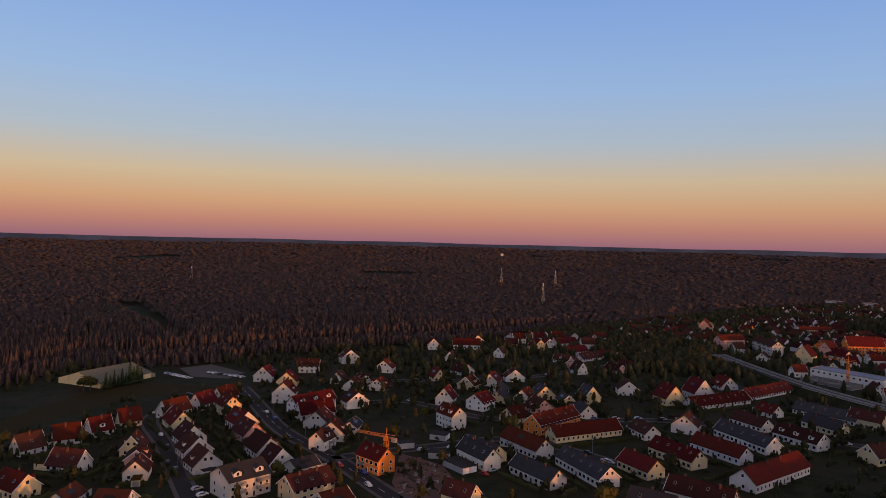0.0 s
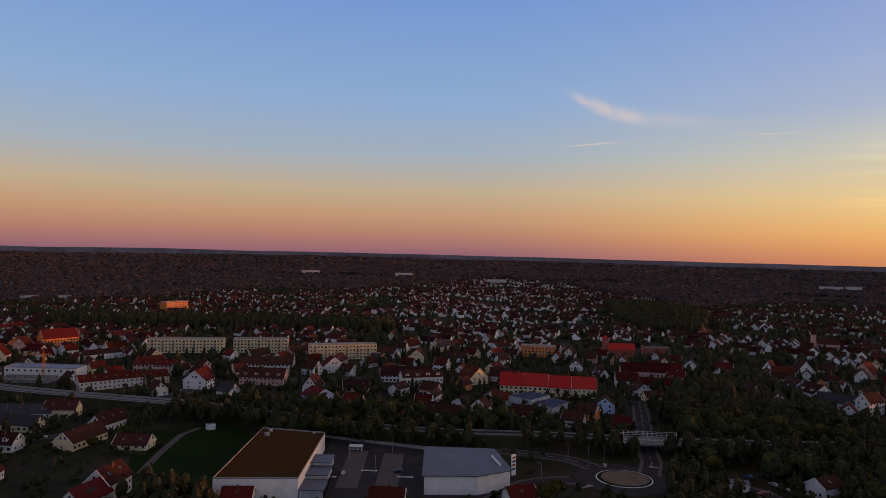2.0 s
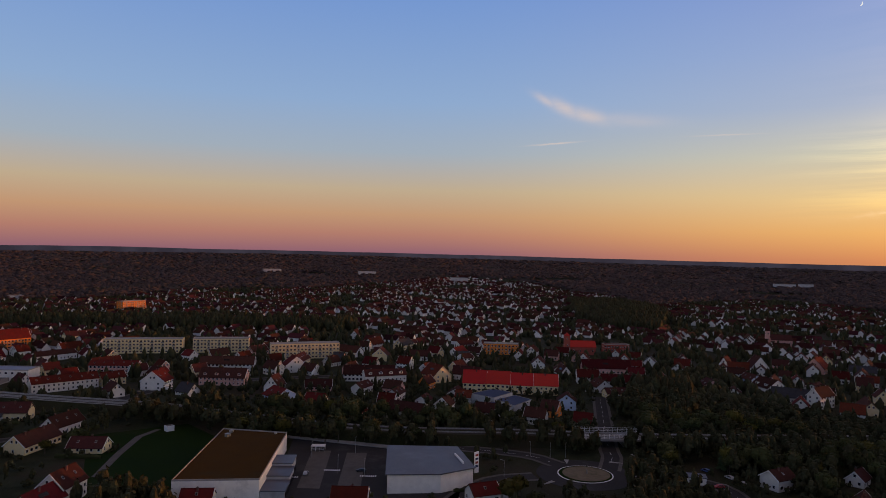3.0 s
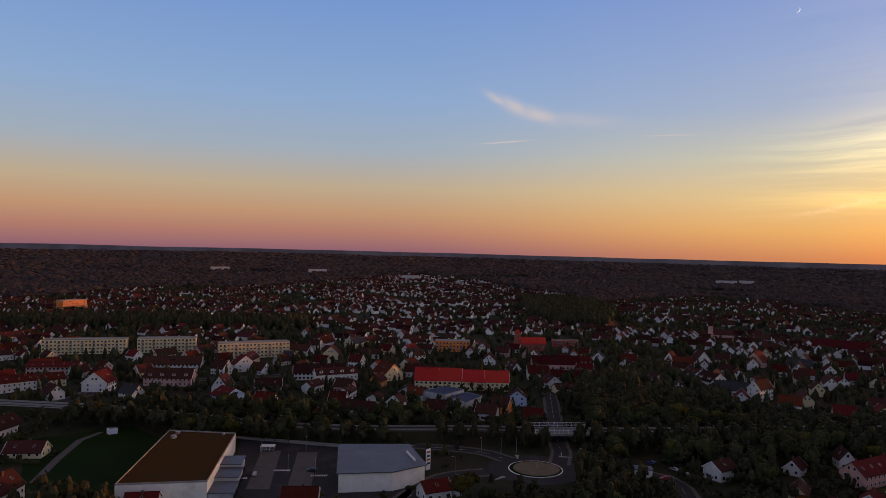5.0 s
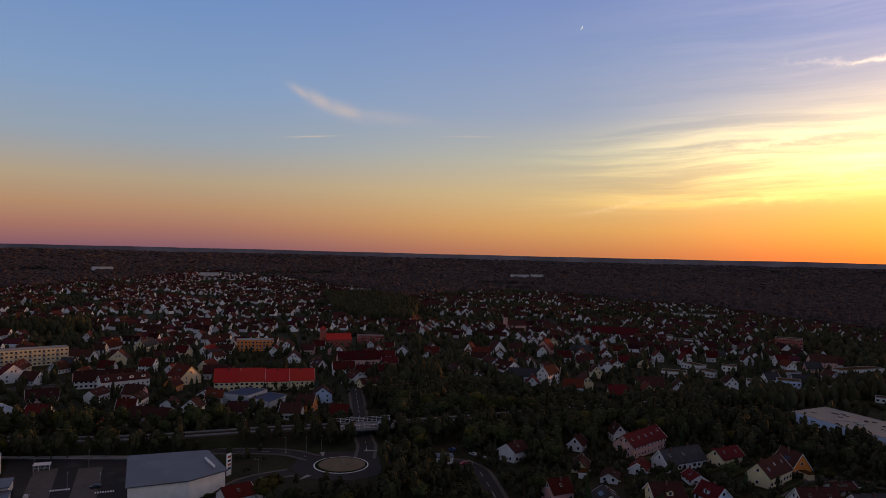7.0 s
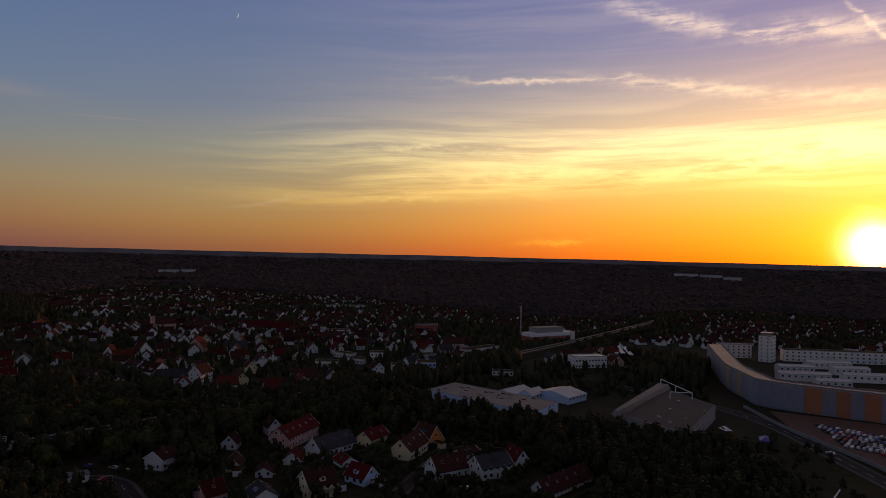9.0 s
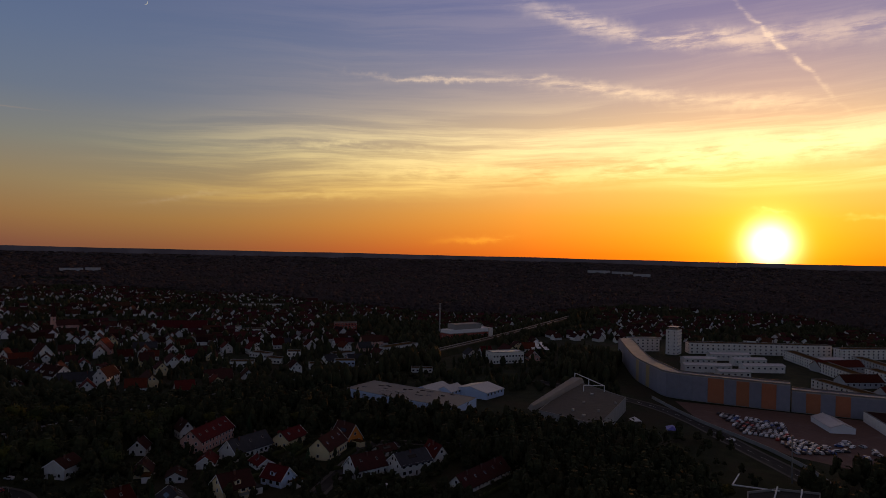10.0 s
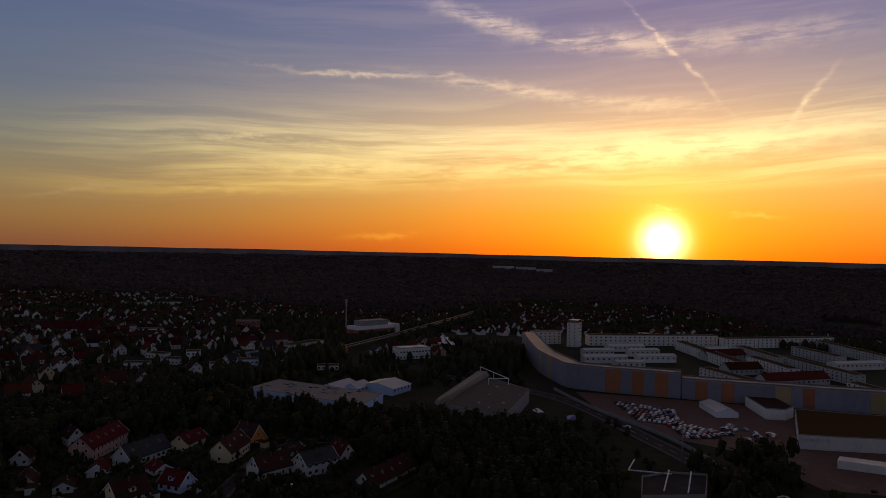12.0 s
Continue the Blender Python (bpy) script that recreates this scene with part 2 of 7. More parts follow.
BLUE_SHEET = surface("blue_sheet_roof", (0.030, 0.045, 0.095), (0.055, 0.075, 0.14), 0.8, 0.2, 3, 0.2, bands=(0, 0.8, 0.4), stain=(0.06, 0.08, 0.12), spec=0.12)
PALE_BLUE = surface("pale_blue_roof_sheet", (0.16, 0.20, 0.30), (0.22, 0.26, 0.37), 0.65, 0.2, 3, 0.2, bands=(0, 0.8, 0.4), stain=(0.14, 0.17, 0.25))
PALE_ROOF = surface("pale_roof_sheet", (0.15, 0.142, 0.135), (0.23, 0.218, 0.207), 0.7, 0.1, 2, 0.2, stain=(0.15, 0.148, 0.145))
PALE_SHEET = surface("white_roof_sheet", (0.42, 0.41, 0.40), (0.56, 0.55, 0.53), 0.42, 0.12, 2, 0.2, bands=(0, 1.2, 0.3), stain=(0.32, 0.31, 0.30))
OLD_ROOF = surface("weathered_roof", (0.12, 0.128, 0.095), (0.175, 0.18, 0.135), 0.9, 0.1, 2, 0.2, stain=(0.09, 0.095, 0.075))
CONCRETE = surface("concrete", (0.25, 0.24, 0.225), (0.34, 0.33, 0.31), 0.9, 0.3, 5, 0.2, 0.06, stain=(0.22, 0.21, 0.2))
ASPHALT = surface("asphalt", (0.030, 0.029, 0.030), (0.048, 0.046, 0.046), 0.95, 0.15, 9, 0.3, stain=(0.075, 0.072, 0.07), spec=0.1)
SAND = surface("sandy_ground", (0.13, 0.105, 0.07), (0.21, 0.175, 0.12), 0.97, 0.4, 5, 0.4, stain=(0.06, 0.07, 0.03), spec=0.05)
PAVING = surface("paving", (0.085, 0.080, 0.074), (0.135, 0.125, 0.115), 0.95, 0.3, 6, 0.3, stain=(0.08, 0.076, 0.07), spec=0.1)
BALLAST = surface("ballast", (0.06, 0.055, 0.05), (0.105, 0.096, 0.087), 0.95, 0.3, 8, 0.6, stain=(0.09, 0.08, 0.07))
WHITE_PAINT = surface("white_paint", (0.76, 0.76, 0.76), (0.82, 0.82, 0.82), 0.6, 0.5, 6, 0.05, 0.05)
GRASS = surface("grass", (0.007, 0.019, 0.003), (0.015, 0.031, 0.005), 0.97, 0.05, 1.5, 0.8, spec=0.03, stain=(0.024, 0.032, 0.012))
STUBBLE = surface("stubble_field", (0.030, 0.024, 0.007), (0.046, 0.034, 0.010), 0.95, 0.03, 1.2, 0.8, stain=(0.044, 0.044, 0.018), spec=0.06)
LEAF = surface("leaves", (0.032, 0.040, 0.016), (0.058, 0.062, 0.024), 0.8, 0.4, 3, 0.0, 0.35, spec=0.05)
LEAF_OLIVE = surface("olive_leaves", (0.050, 0.052, 0.012), (0.085, 0.075, 0.020), 0.8, 0.4, 3, 0.0, 0.3, spec=0.05)
NEEDLE = surface("needles", (0.022, 0.038, 0.018), (0.040, 0.058, 0.026), 0.85, 0.4, 3, 0.0, 0.3, spec=0.05)
# brown foliage with the far woods' violet haze mixed into its colour
WOODS = surface("hazed_forest_foliage", (0.060, 0.047, 0.046), (0.077, 0.060, 0.059), 0.95, 0.012, 0.55, 0.3, spec=0.03, depth_m=0.4, island=0.08, stain=(0.052, 0.055, 0.041))
LEAF_MASS = surface("tree_mass", (0.032, 0.036, 0.018), (0.056, 0.056, 0.028), 0.85, 0.2, 1.1, 0.9, depth_m=0.7, island=0.28, spec=0.05, stain=(0.06, 0.044, 0.022))
BARK = surface("bark", (0.06, 0.045, 0.03), (0.11, 0.085, 0.06), 0.95, 1.0, 8, 0.6)
STEEL = surface("galvanised_steel", (0.30, 0.30, 0.30), (0.42, 0.42, 0.42), 0.5, 0.8, 6, 0.1, metal=0.7)
CRANE_PAINT = surface("orange_crane_paint", (0.62, 0.20, 0.03), (0.70, 0.26, 0.05), 0.6, 0.8, 6, 0.1)
CHIMNEY_BRICK = surface("sooty_chimney_brick", (0.10, 0.045, 0.036), (0.16, 0.07, 0.055), 0.9, 0.8, 6, 0.3)
BRICK_RED = surface("red_facade", (0.30, 0.07, 0.05), (0.38, 0.10, 0.07), 0.85, 0.3, 5, 0.2, 0.1, stain=(0.2, 0.06, 0.05))
PANEL = {
    "A": surface("blue_grey_panel", (0.20, 0.205, 0.25), (0.27, 0.275, 0.33), 0.6, 0.3, 4, 0.1, 0.1),
    "C": surface("orange_panel", (0.36, 0.13, 0.06), (0.42, 0.16, 0.08), 0.6, 0.3, 4, 0.1, 0.1),
    "E": surface("ochre_panel", (0.36, 0.27, 0.13), (0.42, 0.32, 0.16), 0.6, 0.3, 4, 0.1, 0.1),
}
EARTH = surface("bare_earth", (0.10, 0.055, 0.045), (0.17, 0.10, 0.08), 0.95, 0.25, 4, 0.6, stain=(0.2, 0.15, 0.13))


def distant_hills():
    """Far wooded hills: plain backdrop, faint blue-violet glow for hazy air, patched by woods."""
    m = bpy.data.materials.new("hazy_hill_glow")
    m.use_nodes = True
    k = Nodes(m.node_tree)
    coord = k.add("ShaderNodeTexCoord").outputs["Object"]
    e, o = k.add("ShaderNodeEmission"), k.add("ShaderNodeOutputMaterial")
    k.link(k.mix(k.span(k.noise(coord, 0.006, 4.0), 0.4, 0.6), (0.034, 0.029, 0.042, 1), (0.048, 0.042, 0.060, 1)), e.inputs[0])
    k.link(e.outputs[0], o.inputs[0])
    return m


HAZE_HILL = distant_hills()
FAR_WALL = surface("town_render", (0.70, 0.67, 0.62), (0.84, 0.82, 0.77), 0.9, 0.02, 3, 0.0, island=0.3)
FAR_ROOF = surface("town_tiles", (0.036, 0.016, 0.014), (0.074, 0.021, 0.017), 0.9, 0.02, 5, 0.0, island=0.55, spec=0.06)


def glass_material():
    m = bpy.data.materials.new("window_glass")
    m.use_nodes = True
    b = m.node_tree.nodes["Principled BSDF"]
    b.inputs["Base Color"].default_value, b.inputs["Roughness"].default_value, b.inputs["Specular IOR Level"].default_value = (0.012, 0.013, 0.016, 1), 0.12, 0.35
    return m


GLASS = glass_material()


def ground_material():
    """Gardens, lawns and bare strips in town; forest floor outside."""
    m = bpy.data.materials.new("garden_ground")
    m.use_nodes = True
    k = Nodes(m.node_tree)
    coord = k.add("ShaderNodeTexCoord").outputs["Object"]
    big, mid, small = k.noise(coord, 0.02, 4.0), k.noise(coord, 0.12, 4.0), k.noise(coord, 1.5, 3.0)
    col = k.mix(k.span(mid, 0.35, 0.65), (0.014, 0.020, 0.008, 1), (0.030, 0.036, 0.015, 1))
    col = k.mix(k.span(big, 0.45, 0.65, 0.0, 0.8, True), col, (0.038, 0.030, 0.018, 1))
    col = k.mix(k.span(small, 0.55, 0.75, 0.0, 0.6), col, (0.055, 0.048, 0.038, 1))
    bsdf, out, bp = k.add("ShaderNodeBsdfPrincipled"), k.add("ShaderNodeOutputMaterial"), k.add("ShaderNodeBump")
    k.put(bsdf.inputs["Base Color"], col)
    bsdf.inputs["Roughness"].default_value, bsdf.inputs["Specular IOR Level"].default_value = 0.95, 0.1
    bp.inputs["Strength"].default_value, bp.inputs["Distance"].default_value = 0.5, 0.3
    k.put(bp.inputs["Height"], small)
    k.link(bp.outputs[0], bsdf.inputs["Normal"]), k.link(bsdf.outputs[0], out.inputs[0])
    return m


GROUND = ground_material()

# ---- mesh helpers ----
class Shape:
    """Collects points and faces of one mesh, each face with a material slot."""

    def __init__(self):
        self.v, self.f, self.s = [], [], []

    def face(self, pts, slot=0):
        n = len(self.v)
        self.v += [tuple(p) for p in pts]
        self.f.append(tuple(range(n, n + len(pts))))
        self.s.append(slot)

    def hull(self, low, high, slot=0, cap=True, foot=True):
        """Two rings of equal length joined by side faces; low runs anticlockwise seen from above."""
        n, m = len(self.v), len(low)
        self.v += [tuple(p) for p in low] + [tuple(p) for p in high]
        faces = [(n + i, n + (i + 1) % m, n + m + (i + 1) % m, n + m + i) for i in range(m)]
        if cap:
            faces.append(tuple(range(n + m, n + 2 * m)))
        if foot:
            faces.append(tuple(range(n + m - 1, n - 1, -1)))
        self.f += faces
        self.s += [slot] * len(faces)

    def box(self, x, y, z, a, b, c, slot=0, turn=0.0):
        """A box of a x b x c with its foot's centre at x, y, z."""
        co, si = math.cos(turn), math.sin(turn)
        ring = [(x + co * u * a / 2 - si * w * b / 2, y + si * u * a / 2 + co * w * b / 2) for u, w in ((-1, -1), (1, -1), (1, 1), (-1, 1))]
        self.hull([(*p, z) for p in ring], [(*p, z + c) for p in ring], slot)

    def tube(self, p, q, r0, r1, sides=6, slot=0):
        p, q = Vector(p), Vector(q)
        d = (q - p).normalized()
        a = d.orthogonal().normalized()
        b = d.cross(a)
        ring = [(math.cos(2 * math.pi * i / sides), math.sin(2 * math.pi * i / sides)) for i in range(sides)]
        self.hull([p + (a * c + b * s) * r0 for c, s in ring], [q + (a * c + b * s) * r1 for c, s in ring], slot)

    def mesh(self, name, *materials):
        me = bpy.data.meshes.new(name)
        me.from_pydata(self.v, [], self.f)
        for m in materials:
            me.materials.append(m)
        if len(materials) > 1:
            me.polygons.foreach_set("material_index", self.s)
        me.update()
        return me


def thing(name, x, y, heading=0.0, z=0.0, label="", category="", group="", kind=""):
    ob = new(name)
    ob.empty_display_size = 1.0
    ob.matrix_basis = pose(x, y, z, 0, 0, heading)
    return tagged(ob, label, category, group, kind)


def part(name, data, parent, m=None, label=""):
    """One mesh under a thing or a part; data is a mesh."""
    ob = new(name, data)
    ob.parent = parent
    if m is not None:
        ob.matrix_basis = m
    return tagged(ob, label)


def ground_z(x, y):
    """Flat under the town, swelling into wooded hills towards the skyline."""
    r = math.hypot(x, y)
    t = max(0.0, min(1.0, (r - 1900) / 2700))
    a = math.atan2(x, y)
    low = max(0.0, min(1.0, (math.cos(math.pi / 2 - a - radians(-47)) - 0.1) / 0.6))
    top = 53 - 20 * low + 7 * noise.noise((3 * math.cos(a), 3 * math.sin(a), 0.3)) + 4 * noise.noise((11 * math.cos(a), 11 * math.sin(a), 4.3))
    return top * t ** 1.3 + 5 * noise.noise((x / 420, y / 420, 2.0)) * min(1.0, max(0.0, (r - 1700) / 900))


def polar(az, r):
    return -math.sin(radians(az)) * r, math.cos(radians(az)) * r


def inside(x, y, poly):
    hit = False
    for (ax, ay), (bx, by) in zip(poly, poly[1:] + poly[:1]):
        if (ay > y) != (by > y) and x < (bx - ax) * (y - ay) / (by - ay) + ax:
            hit = not hit
    return hit


def smooth_line(pts, step=6.0):
    """Catmull-Rom through the points."""
    pts = [Vector(p) for p in pts]
    ext = [2 * pts[0] - pts[1]] + pts + [2 * pts[-1] - pts[-2]]
    out = []
    for a, b, c, d in zip(ext, ext[1:], ext[2:], ext[3:]):
        n = max(2, int((c - b).length / step))
        for i in range(n):
            t = i / n
            out.append(0.5 * (2 * b + (c - a) * t + (2 * a - 5 * b + 4 * c - d) * t * t + (3 * b - a - 3 * c + d) * t ** 3))
    return [(p.x, p.y) for p in out + [pts[-1]]]


def ribbon(shape, line, width, z0, z1, slot=0, shift=0.0, foot=None):
    """One band with thickness along a line; foot: its width at z0, where it slopes."""
    n, base = len(line), len(shape.v)
    for i, (x, y) in enumerate(line):
        ax, ay = line[max(0, i - 1)]
        bx, by = line[min(n - 1, i + 1)]
        l = math.hypot(bx - ax, by - ay)
        nx, ny = -(by - ay) / l, (bx - ax) / l
        for s, w, z in ((-1, foot or width, z0), (-1, width, z1), (1, width, z1), (1, foot or width, z0)):
            shape.v.append((x + nx * (shift + s * w / 2), y + ny * (shift + s * w / 2), z))
    for i in range(n - 1):
        a, b = base + 4 * i, base + 4 * i + 4
        for j in range(3):
            shape.f.append((a + j, b + j, b + j + 1, a + j + 1))
            shape.s.append(slot)
    for a in (base, base + 4 * (n - 1)):
        shape.f.append((a, a + 1, a + 2, a + 3))
        shape.s.append(slot)


# ---- ground and roads ----
def make_ground():
    rings = [0, 60, 120, 180, 240, 320, 420, 550, 700, 900, 1100, 1300, 1500, 1700, 1900, 2100, 2350, 2600, 2900, 3200, 3500, 3800, 4100, 4400, 4600, 4750]
    n = 240
    v = [(0, 0, 0)]
    for r in rings[1:]:
        for i in range(n):
            x, y = r * math.cos(2 * math.pi * i / n), r * math.sin(2 * math.pi * i / n)
            v.append((x, y, ground_z(x, y)))
    f = [(0, 1 + i, 1 + (i + 1) % n) for i in range(n)]
    for k in range(len(rings) - 2):
        a, b = 1 + k * n, 1 + (k + 1) * n
        f += [(a + i, b + i, b + (i + 1) % n, a + (i + 1) % n) for i in range(n)]
    me = bpy.data.meshes.new("ground")
    me.from_pydata(v, [], f)
    me.materials.append(GROUND)
    me.polygons.foreach_set("use_smooth", [True] * len(f))
    tagged(new("ground", me), "dark gardens, lawns and forest floor spreading to the horizon", "ground", kind="structure")
    s = Shape()
    m = 360
    for i in range(m):
        ring = []
        for j in (i, i + 1):
            a = 2 * math.pi * j / m
            low = max(0.0, min(1.0, (math.cos(a - radians(-47)) - 0.1) / 0.6))
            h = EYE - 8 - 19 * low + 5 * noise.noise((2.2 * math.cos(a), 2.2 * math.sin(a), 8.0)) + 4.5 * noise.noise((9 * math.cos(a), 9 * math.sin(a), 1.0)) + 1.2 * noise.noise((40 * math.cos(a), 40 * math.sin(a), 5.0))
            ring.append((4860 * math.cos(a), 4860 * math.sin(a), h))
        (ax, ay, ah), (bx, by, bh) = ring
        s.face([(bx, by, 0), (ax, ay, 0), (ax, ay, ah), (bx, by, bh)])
    tagged(new("backdrop", s.mesh("backdrop", HAZE_HILL)), "far wooded hills along the skyline, glowing blue-violet like hazy air", "hills", kind="structure")


ROADS = {  # name: width, points
    "lane": (6.0, ((-76, 228), (-100.1, 272.3), (-125.4, 319.2), (-149.5, 363.5), (-141.9, 402.8))),
    "main": (7.0, ((-125.4, 443.3), (-111.5, 415.5), (-78.5, 348.3), (-48.1, 307.8), (-22.8, 268.5), (10.1, 217.9))),
    "cross": (5.5, ((-45.6, 304), (-6.3, 323), (38, 339.5), (78.5, 304), (107.7, 259.7))),
    "inner": (5.0, ((-76, 380), (-25.3, 415.5), (25.3, 380), (76, 380), (133, 380), (209, 339.5))),
    "upper": (5.0, ((-63.3, 475), (0, 478.8), (63.3, 500.3), (114, 538.3), (164.7, 582.7))),
    "roundabout_west": (7.5, ((202.7, 111.5), (240.7, 117.8), (271.1, 115.3), (286.3, 101.3))),
    "roundabout_east": (7.0, ((311.6, 76), (331.9, 79.8), (349.6, 86.1), (421.8, 107.7), (470, 122))),
    "roundabout_south": (7.0, ((307.8, 67.1), (315.4, 38), (307.8, 25.3), (290.1, 19), (259.7, 10.1), (228, -6.3))),
    "parking_access": (7.0, ((307.8, 98.8), (314.1, 116.5), (307.8, 152))),
    "villa_street": (4.5, ((259.7, -76), (293.9, -101.3), (323, -126.7), (304, -164.7))),
    "station_street": (7.0, ((259.7, 361), (323, 380), (380, 361), (430.7, 316.7), (468.7, 272.3))),
    "factory_road": (8.0, ((437, -297.7), (335.7, -319.2), (233.1, -288.8), (152, -259.7), (76, -240.7))),
}
ROAD_LINES = {}


def make_roads():
    for name, (width, pts) in ROADS.items():
        line = smooth_line(pts)
        ROAD_LINES[name] = (width, line)
        s = Shape()
        ribbon(s, line, width, -0.05, 0.06, 0)
        ribbon(s, line, 1.6, -0.05, 0.18, 1, width / 2 + 0.8)
        ribbon(s, line, 1.6, -0.05, 0.18, 1, -width / 2 - 0.8)
        if width >= 7 and name != "station_street":
            for i in range(0, len(line) - 1, 2):
                ribbon(s, line[i:i + 2], 0.12, 0.05, 0.07, 2)
        tagged(new("road", s.mesh("road", ASPHALT, PAVING, WHITE_PAINT)), "grey asphalt street with raised paved kerbs", "road", kind="structure")


RAIL = smooth_line(((235.6, 595.3), (238.1, 532), (244.5, 462.3), (263.5, 388.9), (279.9, 331.9), (288.8, 272.3), (295.1, 225.5), (308, 183), (337, 127), (354, 87), (381, 36), (423, -35), (486.4, -149.5), (570, -272.3), (653.6, -391.4), (760, -532), (912, -722)), 8.0)
RAIL_Z = 4.5


def make_railway():
    s = Shape()
    cut = min(range(len(RAIL)), key=lambda i: math.hypot(RAIL[i][0] - 354, RAIL[i][1] - 87))
    ribbon(s, RAIL[:cut - 1], 14, -0.2, RAIL_Z, 0, 0.0, 25)
    bank = tagged(new("railway_bank", s.mesh("railway_bank", GROUND)), "dark grassy railway embankment crossing the town", "embankment", kind="structure")
    s = Shape()
    ribbon(s, RAIL[cut + 2:], 14, -0.2, RAIL_Z, 0, 0.0, 25)
    tagged(new("railway_bank", s.mesh("railway_bank", GROUND)), "dark grassy railway embankment crossing the town", "embankment", kind="structure")
    bed = Shape()
    for off in (-3.4, 3.4):
        ribbon(bed, RAIL, 3.6, RAIL_Z - 0.02, RAIL_Z + 0.35, 0, off)
    tagged(new("ballast", bed.mesh("ballast", BALLAST)), "pale grey gravel bed under two railway tracks", "track bed", kind="structure")
    for off in (-4.1, -2.65, 2.65, 4.1):
        rail = Shape()
        ribbon(rail, RAIL, 0.12, RAIL_Z + 0.35, RAIL_Z + 0.55, 0, off)
        part("rail", rail.mesh("rail", STEEL), bank)
    for off in (-6.2, 0.0, 6.2):
        trough = Shape()
        ribbon(trough, [p for p in RAIL if p[1] > 310], 0.7, RAIL_Z - 0.05, RAIL_Z + 0.3, 0, off)
        tagged(new("cable_trough", trough.mesh("cable_trough", CONCRETE)), "pale concrete cable trough beside the tracks", "cable trough", kind="structure")
    wall = Shape()
    ribbon(wall, RAIL[4:16], 0.3, RAIL_Z - 0.1, RAIL_Z + 1.2, 0, -6.4)
    tagged(new("noise_barrier", wall.mesh("noise_barrier", BALLAST)), "long grey concrete barrier beside the railway", "barrier", kind="structure")


